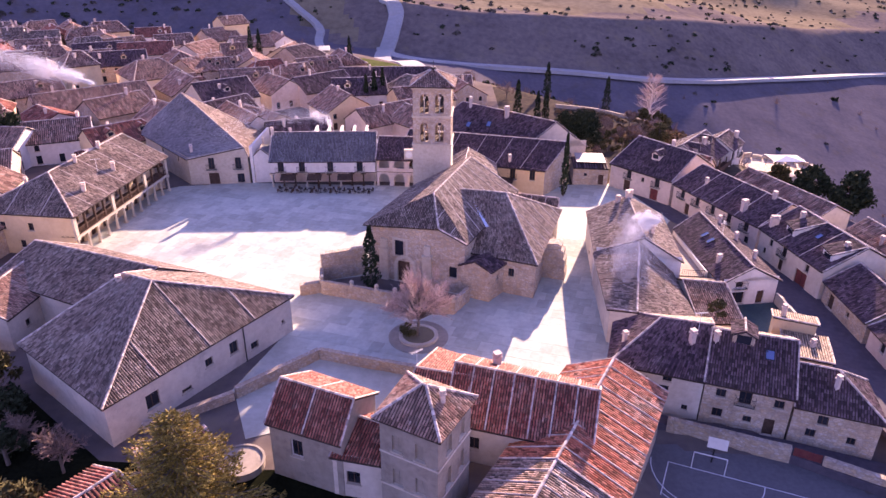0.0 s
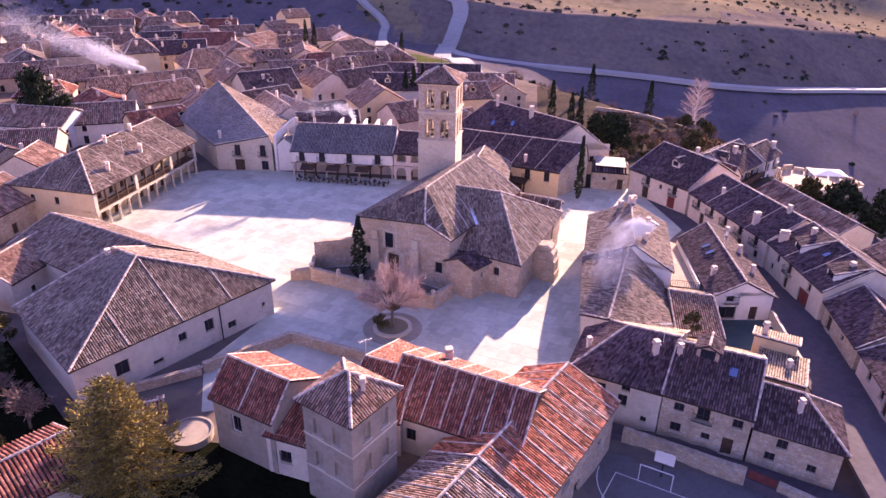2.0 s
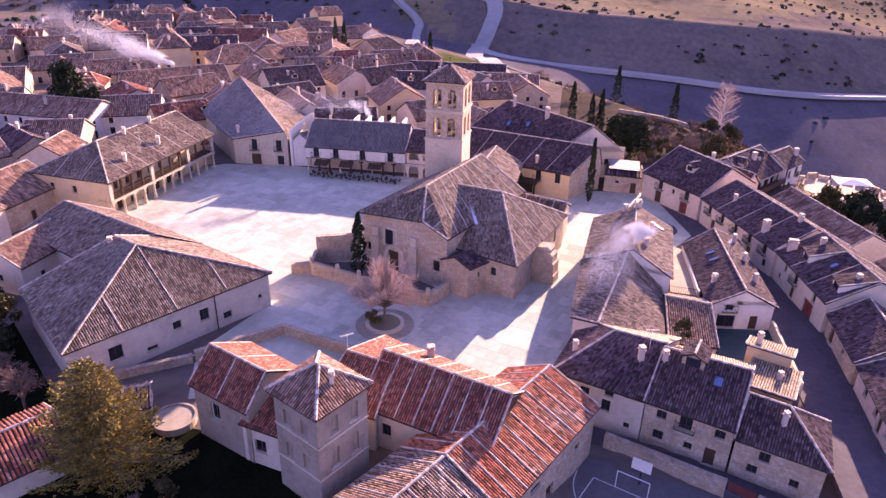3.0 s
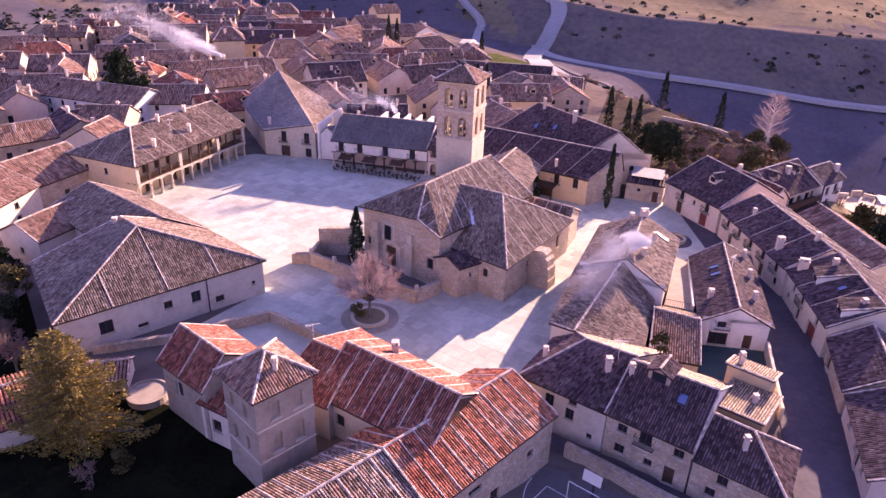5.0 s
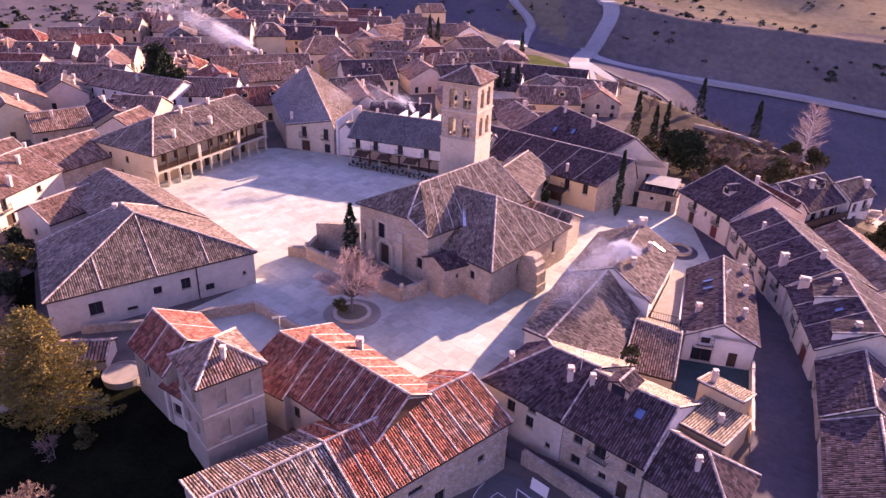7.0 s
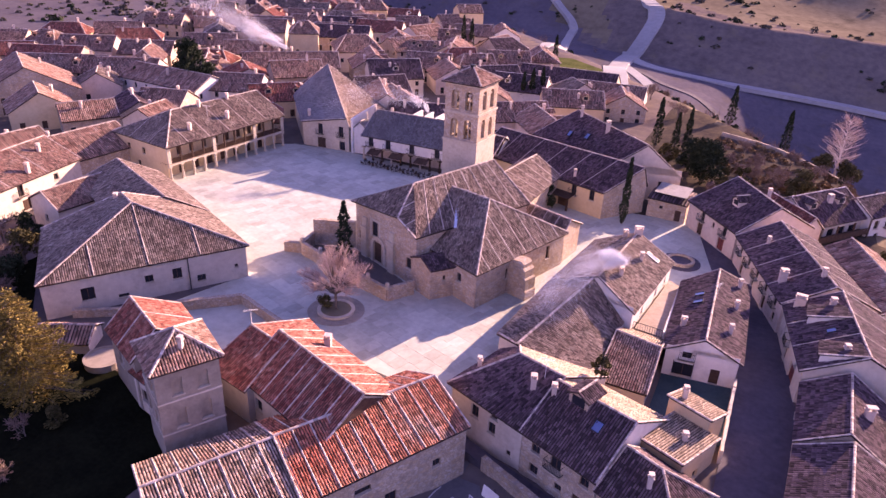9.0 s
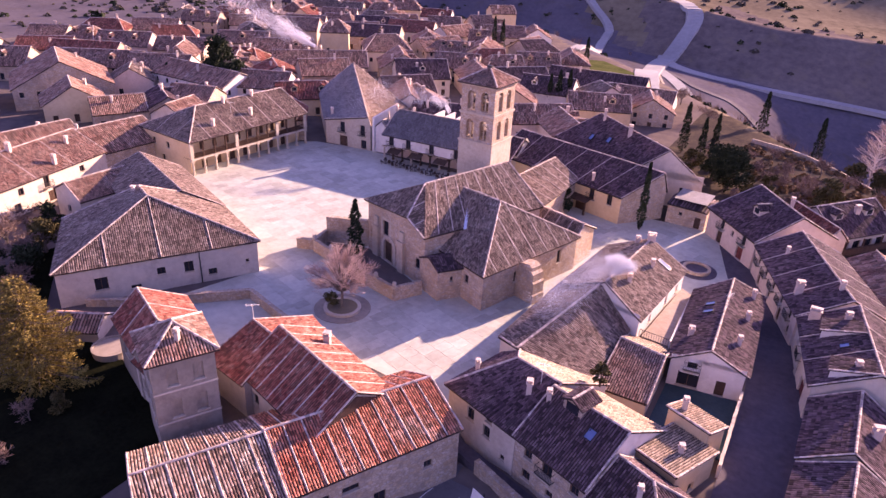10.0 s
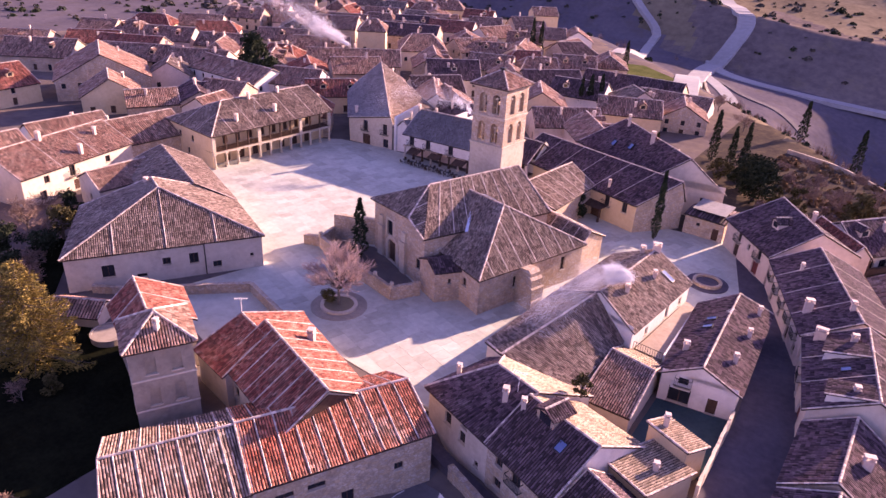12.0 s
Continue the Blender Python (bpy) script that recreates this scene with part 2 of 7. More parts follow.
class Bits:
    """Collects boxes, prisms and tubes into one mesh."""

    def __init__(self):
        self.v, self.f = [], []

    def add(self, verts, faces):
        k = len(self.v)
        self.v += [tuple(p) for p in verts]
        self.f += [tuple(i + k for i in f) for f in faces]

    def box(self, x0, x1, y0, y1, z0, z1, m=None):
        p = [Vector((x, y, z)) for z in (z0, z1) for x, y in ((x0, y0), (x1, y0), (x1, y1), (x0, y1))]
        if m is not None:
            p = [m @ q for q in p]
        self.add(p, [(3, 2, 1, 0), (4, 5, 6, 7), (0, 1, 5, 4), (1, 2, 6, 5), (2, 3, 7, 6), (3, 0, 4, 7)])

    def prism(self, pts, z0, z1):
        n = len(pts)
        self.add([(p[0], p[1], z0) for p in pts] + [(p[0], p[1], z1) for p in pts],
                 [tuple(range(n - 1, -1, -1)), tuple(range(n, 2 * n))] + [(i, (i + 1) % n, n + (i + 1) % n, n + i) for i in range(n)])

    def slab(self, poly, thick):
        n = len(poly)
        self.add(list(poly) + [(p[0], p[1], p[2] - thick) for p in poly],
                 [tuple(range(n)), tuple(range(2 * n - 1, n - 1, -1))] + [((i + 1) % n, i, n + i, n + (i + 1) % n) for i in range(n)])

    def tube(self, a, b, ra, rb, n=6, cap=True):
        a, b = Vector(a), Vector(b)
        d = (b - a).normalized()
        s = d.orthogonal().normalized()
        t = d.cross(s)
        ring = [s * math.cos(2 * math.pi * i / n) + t * math.sin(2 * math.pi * i / n) for i in range(n)]
        self.add([a + r * ra for r in ring] + [b + r * rb for r in ring],
                 [(i, (i + 1) % n, n + (i + 1) % n, n + i) for i in range(n)] + ([tuple(range(n - 1, -1, -1)), tuple(range(n, 2 * n))] if cap else []))

    def half_tube(self, a, b, r, up=Vector((0, 0, 1)), n=5, rb=None):
        a, b = Vector(a), Vector(b)
        d = (b - a).normalized()
        s = d.cross(up).normalized()
        t = s.cross(d)
        rb = rb or r
        arc = [s * math.cos(math.pi * i / n) + t * math.sin(math.pi * i / n) for i in range(n + 1)]
        self.add([a + q * r for q in arc] + [b + q * rb for q in arc], [(i + 1, i, n + 1 + i, n + 2 + i) for i in range(n)])

    def ob(self, name, material, parent=None, label="", smooth=False, weld=False):
        return mk(name, self.v, self.f, material, parent, label, smooth, weld)


def tile_slope(poly, pitch, length, rng, strips=False, spread=0.37):
    """Rows of half-round cover tiles on a roof slope; poly starts with its eave edge. Returns vertices, faces and the row maker."""
    a, b = Vector(poly[0]), Vector(poly[1])
    mid = sum((Vector(p) for p in poly), Vector()) / len(poly)
    U = (b - a).normalized()
    N = U.cross(mid - a).normalized()
    if N.z < 0:
        N = -N
    W = N.cross(U)
    flat = [((Vector(p) - a).dot(U), (Vector(p) - a).dot(W)) for p in poly]

    def span(u):
        hits = []
        for (u0, v0), (u1, v1) in zip(flat, flat[1:] + flat[:1]):
            if (u0 - u) * (u1 - u) <= 0 and abs(u1 - u0) > 1e-6:
                hits.append(v0 + (v1 - v0) * (u - u0) / (u1 - u0))
        return (min(hits), max(hits)) if len(hits) > 1 else (0, 0)

    v, f = [], []
    if len(poly) == 4:
        A, B, C, D = (Vector(p) for p in poly)
        twist = abs((C - A).dot((B - A).cross(D - A).normalized()))
        if twist > 0.12:
            n = max(2, int(max((B - A).length, (C - D).length) / pitch))
            for i in range(n):
                sx = (i + 0.5) / n
                p, q = A.lerp(B, sx), D.lerp(C, sx)
                along = (q - p)
                L = along.length
                w_ = along / L
                side = A.lerp(D, 0.5) - B.lerp(C, 0.5)
                up = side.cross(w_).normalized()
                up = up if up.z > 0 else -up
                cross = w_.cross(up)
                k_ = max(1, int(L / length))
                for j in range(k_):
                    m_ = rng.uniform(-0.012, 0.012)
                    k = len(v)
                    for t_, rr, h_ in ((j / k_, pitch * spread, 0.05 + m_), ((j + 1) / k_, pitch * spread * 0.86, 0.03)):
                        for ang in range(4):
                            v.append(p + along * t_ + cross * (math.cos(math.pi * ang / 3) * rr + m_) + up * (math.sin(math.pi * ang / 3) * rr * 0.85 + h_))
                    f += [(k + i_ + 1, k + i_, k + 4 + i_, k + 5 + i_) for i_ in range(3)]
            return v, f, (a, U, W, N, span, min(p[0] for p in flat), max(p[0] for p in flat), (A, B, C, D))
    u = min(p[0] for p in flat) + pitch * 0.5
    last = max(p[0] for p in flat)
    r = pitch * spread
    arc = [(math.cos(math.pi * i / 3), math.sin(math.pi * i / 3)) for i in range(4)]
    while u < last:
        v0, v1 = span(u)
        s = v0 - 0.04
        off = rng.uniform(-0.012, 0.012)
        while s < v1 - 0.05:
            e = v1 if strips else min(s + length, v1)
            k = len(v)
            j = rng.uniform(-0.012, 0.012)
            for q, rr, h in ((s, r, 0.035 + j), (e, r * 0.86, 0.012)):
                for cx, cz in arc:
                    v.append(a + U * (u + off + j + cx * rr) + W * q + N * (cz * rr * 0.85 + h))
            f += [(k + i + 1, k + i, k + 4 + i, k + 5 + i) for i in range(3)]
            s = e if not strips else v1 + 1
        u += pitch
    return v, f, (a, U, W, N, span, min(p[0] for p in flat), last, None)


def mortar_rows(info, spacing, parent, r=0.08):
    a, U, W, N, span, u0, u1, ruled = info
    n = max(1, round((u1 - u0) / spacing))
    if ruled:
        A, B, C, D = ruled
        n = max(2, round((B - A).length / spacing))
        for i in range(1, n):
            p, q = A.lerp(B, i / n), D.lerp(C, i / n)
            g = Bits()
            k = max(1, int((q - p).length / 0.42))
            for j in range(k):
                g.half_tube(p.lerp(q, j / k) + Vector((0, 0, 0.1)), p.lerp(q, (j + 1) / k) + Vector((0, 0, 0.085)), r, n=4, rb=r * 0.9)
            g.ob("mortar_rib", MORTAR, parent)
        return
    for i in range(1, n):
        u = u0 + (u1 - u0) * i / n
        v0, v1 = span(u)
        if v1 - v0 > 0.8:
            g = Bits()
            s = v0
            while s < v1 - 0.05:
                e = min(s + 0.42, v1)
                g.half_tube(a + U * u + W * s + N * 0.07, a + U * u + W * e + N * 0.055, r, N, 4, r * 0.9)
                s = e
            g.ob("mortar_rib", MORTAR, parent)


def cap_line(a, b, parent, r=0.14, material=None, lift=0.06):
    """Ridge or hip tiles from a to b, piece by piece."""
    a, b = Vector(a), Vector(b)
    n = max(1, round((b - a).length / 0.45))
    g = Bits()
    for i in range(n):
        p, q = a.lerp(b, i / n), a.lerp(b, (i + 1) / n)
        g.half_tube(p + Vector((0, 0, lift + 0.02)), q + Vector((0, 0, lift)), r, n=5, rb=r * 0.9)
    tagged(g.ob("ridge", material or MORTAR, parent), kind="stuff")


WINDOW_MESHES = {}


def window_meshes(w, h, kind):
    """Frame, pane and surround of an opening w by h, centred on x, resting on z 0, with y pointing into the wall."""
    key = (round(w, 2), round(h, 2), kind)
    if key in WINDOW_MESHES:
        return WINDOW_MESHES[key]
    fr, pane, sill, bar = Bits(), Bits(), Bits(), Bits()
    b, d = 0.07, 0.2
    x0, x1 = -w / 2, w / 2
    ring_ = [(x0, 0), (x1, 0), (x1, h), (x0, h), (x0 + b, b), (x1 - b, b), (x1 - b, h - b), (x0 + b, h - b)]
    fr.add([(x, y, z) for y in (d, d + 0.07) for x, z in ring_],
           [f for i in range(4) for f in ((i, (i + 1) % 4, 4 + (i + 1) % 4, 4 + i), (4 + i, 4 + (i + 1) % 4, 12 + (i + 1) % 4, 12 + i))])
    shut = kind in ("door", "garage")
    if shut:
        pane.box(x0 + b, x1 - b, d + 0.02, d + 0.06, b, h - b)
        bar.box(-0.02, 0.02, d - 0.01, d + 0.02, b, h - b)
        sill.box(x0 - 0.1, x1 + 0.1, -0.12, d, -0.06, 0.02)
    else:
        bar.box(-b / 2, b / 2, d, d + 0.06, b, h - b)
        pane.box(x0 + b, x1 - b, d + 0.03, d + 0.05, b, h - b)
        sill.box(x0 - 0.12, x1 + 0.12, -0.1, d, -0.08, 0.01)
    out = []
    for g, nm in ((fr, "frame"), (pane, "leaf" if shut else "pane"), (sill, "sill"), (bar, "mullion")):
        me = bpy.data.meshes.new(nm)
        me.from_pydata(g.v, [], g.f)
        out.append(me)
    out[0].materials.append(DULL if kind == "blind" else WHITE if kind == "white" else WOOD)
    out[1].materials.append(RED_WOOD if kind == "garage" else WOOD if kind == "door" else DULL if kind == "blind" else GLASS)
    out[2].materials.append(ASHLAR)
    out[3].materials.append(DULL if kind == "blind" else WOOD)
    WINDOW_MESHES[key] = out
    return out


def balcony(parent, m, w):
    g = Bits()
    g.box(-w / 2, w / 2, -0.6, 0.0, -0.10, -0.02, m)
    ob = g.ob("balcony", ASHLAR, parent)
    for z in (0.08, 0.98):
        rail = Bits()
        rail.box(-w / 2, w / 2, -0.58, -0.54, z, z + 0.05, m)
        for s in (-1, 1):
            rail.box(s * w / 2 - 0.02, s * w / 2 + 0.02, -0.54, 0, z, z + 0.05, m)
        rail.ob("railing", IRON, ob)
    n = int(w / 0.16)
    if "baluster" not in WINDOW_MESHES:
        one = Bits()
        one.box(-0.014, 0.014, -0.575, -0.545, -0.02, 1.0)
        me = bpy.data.meshes.new("baluster")
        me.from_pydata(one.v, [], one.f)
        me.materials.append(IRON)
        WINDOW_MESHES["baluster"] = me
    for i in range(n + 1):
        place("baluster", WINDOW_MESHES["baluster"], m @ Matrix.Translation((-w / 2 + w * i / n, 0, 0)), ob)


def wall_side(bits, p0, p1, z0, z1, holes, depth=0.28):
    """One outer wall face with real openings and their reveals."""
    d = (p1 - p0)
    L = d.length
    d = d / L
    inn = Vector((-d.y, d.x))

    def P(u, z, k=0.0):
        q = p0 + d * u + inn * k
        return (q.x, q.y, z)

    us = sorted({0.0, L, *[x for h in holes for x in (h[0], h[1])]})
    zs = sorted({z0, z1, *[x for h in holes for x in (h[2], h[3])]})
    for u0, u1 in zip(us, us[1:]):
        for w0, w1 in zip(zs, zs[1:]):
            uc, zc = (u0 + u1) / 2, (w0 + w1) / 2
            if not any(h[0] < uc < h[1] and h[2] < zc < h[3] for h in holes):
                bits.add([P(u0, w0), P(u1, w0), P(u1, w1), P(u0, w1)], [(0, 1, 2, 3)])
    for a, b, lo, hi in holes:
        for (ua, za), (ub, zb) in (((a, lo), (b, lo)), ((b, lo), (b, hi)), ((b, hi), (a, hi)), ((a, hi), (a, lo))):
            bits.add([P(ua, za), P(ub, zb), P(ub, zb, depth), P(ua, za, depth)], [(3, 2, 1, 0)])


def chimney(parent, x, y, zb, h=1.3, w=0.6, d=0.5, turn=20, mat=None):
    h, w, d = h * 0.8, w * 0.72, d * 0.75
    m = pose(x, y, zb, 0, 0, turn)
    g = Bits()
    g.box(-w / 2, w / 2, -d / 2, d / 2, -0.9, h, m)
    ob = g.ob("chimney", mat or PINKISH, parent)
    c = Bits()
    c.box(-w / 2 - 0.09, w / 2 + 0.09, -d / 2 - 0.09, d / 2 + 0.09, h, h + 0.09, m)
    for s in (-1, 1):
        c.box(s * w * 0.4 - 0.06, s * w * 0.4 + 0.06, -d / 2, d / 2, h + 0.09, h + 0.36, m)
    c.box(-w / 2 - 0.05, w / 2 + 0.05, -d / 2 - 0.05, d / 2 + 0.05, h + 0.36, h + 0.45, m)
    c.ob("chimney_cap", MORTAR, ob)
    return ob


def rect(p0, p1, depth, along=True):
    """Footprint from a front edge p0-p1 and a depth to its left; along: the ridge runs with the front."""
    a, b = V2(p0), V2(p1)
    n = (b - a).normalized()
    n = Vector((-n.y, n.x)) * depth
    q = [a, b, b + n, a + n]
    return q[1:] + q[:1] if along else q


def lay_roof(home, slopes, slots, near, tile, mortar, ribs, rng, back=None):
    for slot, poly in zip(slots, slopes):
        g = Bits()
        if len(poly) == 4:
            A, B, C, D = poly
            for i in range(8):
                g.slab([A.lerp(B, i / 8), A.lerp(B, (i + 1) / 8), D.lerp(C, (i + 1) / 8), D.lerp(C, i / 8)], 0.16)
        else:
            g.slab(poly, 0.16)
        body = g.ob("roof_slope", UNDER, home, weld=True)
        pitch = {3: 0.25, 2: 0.26, 1: 0.36, 0: 0.5}[near]
        tv, tf, info = tile_slope(poly, pitch, {3: 0.42, 2: 0.42, 1: 0.9, 0: 2.0}[near], rng)
        if tf:
            # back: a second tile for the back slope, painting its sunlight.
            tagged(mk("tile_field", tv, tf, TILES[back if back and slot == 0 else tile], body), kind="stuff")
        if mortar and slot in ribs:
            mortar_rows(info, mortar, body)


def house(c, z0, ze, zr, label, hip=(0, 0), f=(0.5, 0.5), wall="plaster", tile="brown", over=0.4, mortar=0, near=2, holes=(), chimneys=(), name="house",
          category="house", group="village houses", caps=True, dormers=(), skylights=(), seed=1, gable_over=0.15, shell=None, wall_from=None, ribs=(0, 1, 2, 3), back=None, zr0=None):
    """A house on the four corners c (counter-clockwise; edges 0 and 2 are the roof's ends). hip: how far the ridge stops short of an end (0: a gable).
    f: where along the end edges the ridge stands; zr0: the ridge's height at the first end, where it falls. holes: (edge, metres along, height above ground, width, height, kind)."""
    c = [V2(p) for p in c]
    rng = random.Random(seed)
    cen = sum(c, Vector((0, 0))) / 4
    home = root_at(name, cen.x, cen.y, z0, label, category, group)
    e0, e1 = c[0].lerp(c[1], f[0]), c[3].lerp(c[2], f[1])
    axis = (e1 - e0).normalized()
    r0, r1 = e0 + axis * hip[0], e1 - axis * hip[1]
    half = max(1.0, 0.5 * (c[1] - c[0]).length)
    slope = (zr - ze) / half
    # walls
    marks = []
    sc = [V2(p) for p in shell] if shell else c
    s0, s1 = (sc[0].lerp(sc[1], f[0]), sc[3].lerp(sc[2], f[1])) if shell else (e0, e1)
    for i in range(4):
        a, b = sc[i], sc[(i + 1) % 4]
        mine = []
        for k, u, zb, ww, hh, kind in holes:
            if k == i:
                L = (b - a).length
                u = u * L if isinstance(u, float) and u <= 1 else u
                mine.append((u - ww / 2, u + ww / 2, z0 + zb, z0 + zb + hh))
                marks.append((a, b, u, z0 + zb, ww, hh, kind))
        w = Bits()
        wall_side(w, a, b, z0 - 1.5 if wall_from is None else wall_from, ze, mine)
        if i in (0, 2) and not hip[0 if i == 0 else 1]:
            e = s0 if i == 0 else s1
            w.add([(a.x, a.y, ze), (b.x, b.y, ze), (e.x, e.y, zr0 if zr0 and i == 0 else zr)], [(0, 1, 2)])
        w.ob("wall", WALLS[wall], home)
    for a, b, u, zb, ww, hh, kind in marks:
        d = (b - a).normalized()
        q = a + d * u
        m = Matrix.Translation((q.x, q.y, zb)) @ Matrix.Rotation(math.atan2(d.y, d.x), 4, "Z")
        base = "balc" if kind == "balc" else kind
        fr, pane, sill, bar = window_meshes(ww, hh, base)
        wob = place("door" if kind in ("door", "garage") else "window", fr, m, home)
        place(pane.name, pane, m, wob)
        place("sill", sill, m, wob)
        if near > 1:
            place("mullion", bar, m, wob)
        if kind == "balc":
            balcony(home, m, ww + 0.7)
    # roof
    out = []
    for i in range(4):
        a, b, p = c[i], c[(i + 1) % 4], c[(i - 1) % 4]

        def push(x, y, k):
            e = (y - x).normalized()
            return Vector((e.y, -e.x)) * (over if k in (1, 3) or hip[0 if k == 0 else 1] else gable_over)

        out.append(a + push(a, b, i) + push(p, a, (i - 1) % 4))
    zo = ze - over * slope * 0.8
    E = [Vector((p.x, p.y, zo)) for p in out]
    R0 = Vector((*(r0 if hip[0] else r0 - axis * gable_over), zr0 or zr))
    R1 = Vector((*(r1 if hip[1] else r1 + axis * gable_over), zr))
    slopes = [[E[1], E[2], R1, R0], [E[3], E[0], R0, R1]]
    if hip[0]:
        slopes.append([E[0], E[1], R0])
    if hip[1]:
        slopes.append([E[2], E[3], R1])
    slots = [0, 1] + ([2] if hip[0] else []) + ([3] if hip[1] else [])
    lay_roof(home, slopes, slots, near, tile, mortar, ribs, rng, back)
    if caps:
        cap_line(R0, R1, home)
        if hip[0]:
            cap_line(E[0], R0, home), cap_line(E[1], R0, home)
        else:
            cap_line(E[0], R0, home, 0.1), cap_line(E[1], R0, home, 0.1)
        if hip[1]:
            cap_line(E[2], R1, home), cap_line(E[3], R1, home)
        elif near > 1:
            cap_line(E[2], R1, home, 0.1), cap_line(E[3], R1, home, 0.1)

    planes = []
    for poly in slopes:
        nrm = (poly[1] - poly[0]).cross(poly[2] - poly[0]).normalized()
        planes.append((poly[0], nrm))

    def roof_z(x, y):
        return min(o.z - (n.x * (x - o.x) + n.y * (y - o.y)) / n.z for o, n in planes)

    for ch in chimneys:
        x, y, *rest = ch
        chimney(home, x, y, roof_z(x, y), *rest)
    home_info[home.name] = roof_z

    def on_roof(x, y):
        z = roof_z(x, y)
        n = Vector((z - roof_z(x + 1, y), z - roof_z(x, y + 1), 1)).normalized()
        up = (Vector((0, 0, 1)) - n * n.z).normalized()
        return Matrix.Translation((x, y, z)) @ Matrix((up.cross(n), up, n)).transposed().to_4x4()

    for x, y, sw, sh in skylights:
        m = on_roof(x, y)
        g = Bits()
        for bx in ((-sw / 2, -sw / 2 + 0.08, -sh / 2, sh / 2), (sw / 2 - 0.08, sw / 2, -sh / 2, sh / 2), (-sw / 2, sw / 2, -sh / 2, -sh / 2 + 0.08), (-sw / 2, sw / 2, sh / 2 - 0.08, sh / 2)):
            g.box(*bx, 0, 0.22, m)
        sk = g.ob("skylight", IRON, home)
        g = Bits()
        g.box(-sw / 2 + 0.08, sw / 2 - 0.08, -sh / 2 + 0.08, sh / 2 - 0.08, 0.15, 0.18, m)
        g.ob("pane", SKY_PANE, sk)
    for x, y, dw, dd in dormers:
        m = on_roof(x, y)
        up = m.to_3x3() @ Vector((0, 1, 0))
        ang = math.degrees(math.atan2(up.y, up.x)) - 90
        q = pose(x, y, m.translation.z, 0, 0, ang)
        hd = 0.35 + 0.45 * dw
        g = Bits()
        g.box(-dw / 2, dw / 2, 0, dd, -0.5, hd, q)
        g.add([q @ Vector(p) for p in ((-dw / 2, 0, hd), (dw / 2, 0, hd), (0, 0, hd + 0.4))], [(0, 1, 2)])
        dm = g.ob("dormer", WALLS[wall], home)
        g = Bits()
        g.box(-dw * 0.33, dw * 0.33, -0.03, 0.02, 0.2, hd - 0.08, q)
        g.ob("pane", GLASS, dm)
        for sgn in (-1, 1):
            poly = [q @ Vector(p) for p in ((sgn * (dw / 2 + 0.2), -0.25, hd - 0.13), (sgn * (dw / 2 + 0.2), dd + 0.6, hd - 0.13), (0, dd + 0.6, hd + 0.5), (0, -0.25, hd + 0.5))]
            if sgn < 0:
                poly = [poly[1], poly[0], poly[3], poly[2]]
            g = Bits()
            g.slab(poly, 0.1)
            sl = g.ob("roof_slope", UNDER, dm)
            tv, tf, _ = tile_slope(poly, 0.25, 0.42, rng)
            tagged(mk("tile_field", tv, tf, TILES[tile], sl), kind="stuff")
        cap_line(q @ Vector((0, -0.25, hd + 0.5)), q @ Vector((0, dd + 0.6, hd + 0.5)), dm, 0.13)
    return home


home_info = {}


def lean_to(p0, p1, depth, z0, zf, zb, label, wall, tile, holes=(), chimneys=()):
    """A range under one slope: its tall front runs from p0 to p1, the roof falls to the back."""
    c = [V2(p0), V2(p1)]
    n = (c[1] - c[0]).normalized()
    n = Vector((-n.y, n.x)) * depth
    c += [c[1] + n, c[0] + n]
    cen = sum(c, Vector((0, 0))) / 4
    home = root_at("house", cen.x, cen.y, z0, label, "house", "village houses")
    tops = [zf, zf, zb, zb]
    for i in range(4):
        a, b = c[i], c[(i + 1) % 4]
        lo = min(tops[i], tops[(i + 1) % 4])
        w = Bits()
        mine = [(u - ww / 2, u + ww / 2, z0 + z, z0 + z + hh) for k, u, z, ww, hh in holes if k == i]
        wall_side(w, a, b, z0 - 1.5, lo, mine)
        if tops[i] != tops[(i + 1) % 4]:
            e = a if tops[i] > lo else b
            w.add([(a.x, a.y, lo), (b.x, b.y, lo), (e.x, e.y, zf)], [(0, 1, 2)])
        w.ob("wall", WALLS[wall], home)
        d = (b - a).normalized()
        for u0, u1, lo_, hi_ in mine:
            q = a + d * (u0 + u1) / 2
            m = Matrix.Translation((q.x, q.y, lo_)) @ Matrix.Rotation(math.atan2(d.y, d.x), 4, "Z")
            me = window_meshes(u1 - u0, hi_ - lo_, "win")
            wob = place("window", me[0], m, home)
            for k, nm in ((1, "pane"), (2, "sill"), (3, "mullion")):
                place(nm, me[k], m, wob)
    out = [p + (p - cen).normalized() * 0.25 for p in c]
    E = [Vector((p.x, p.y, z + 0.12)) for p, z in zip(out, tops)]
    lay_roof(home, [[E[2], E[3], E[0], E[1]]], [0], 3, tile, 0, (), random.Random(6))
    cap_line(E[0], E[1], home, 0.13), cap_line(E[1], E[2], home, 0.1), cap_line(E[0], E[3], home, 0.1)
    for x, y, h in chimneys:
        t = (V2((x, y)) - c[0]).dot(n) / depth ** 2
        chimney(home, x, y, zf + (zb - zf) * t, h, 0.6, 0.5)
    return home


def row_of(side, n, z, w=0.9, h=1.2, kind="win", a=0.1, b=0.9):
    return [(side, a + (b - a) * (i + 0.5) / n, z, w, h, kind) for i in range(n)]


# ---- ground ----
EDGE = [(85, -120), (78, 40), (64, 110), (50, 160), (24, 194), (-2, 222), (-32, 254), (-72, 290), (-160, 300), (-400, 280)]
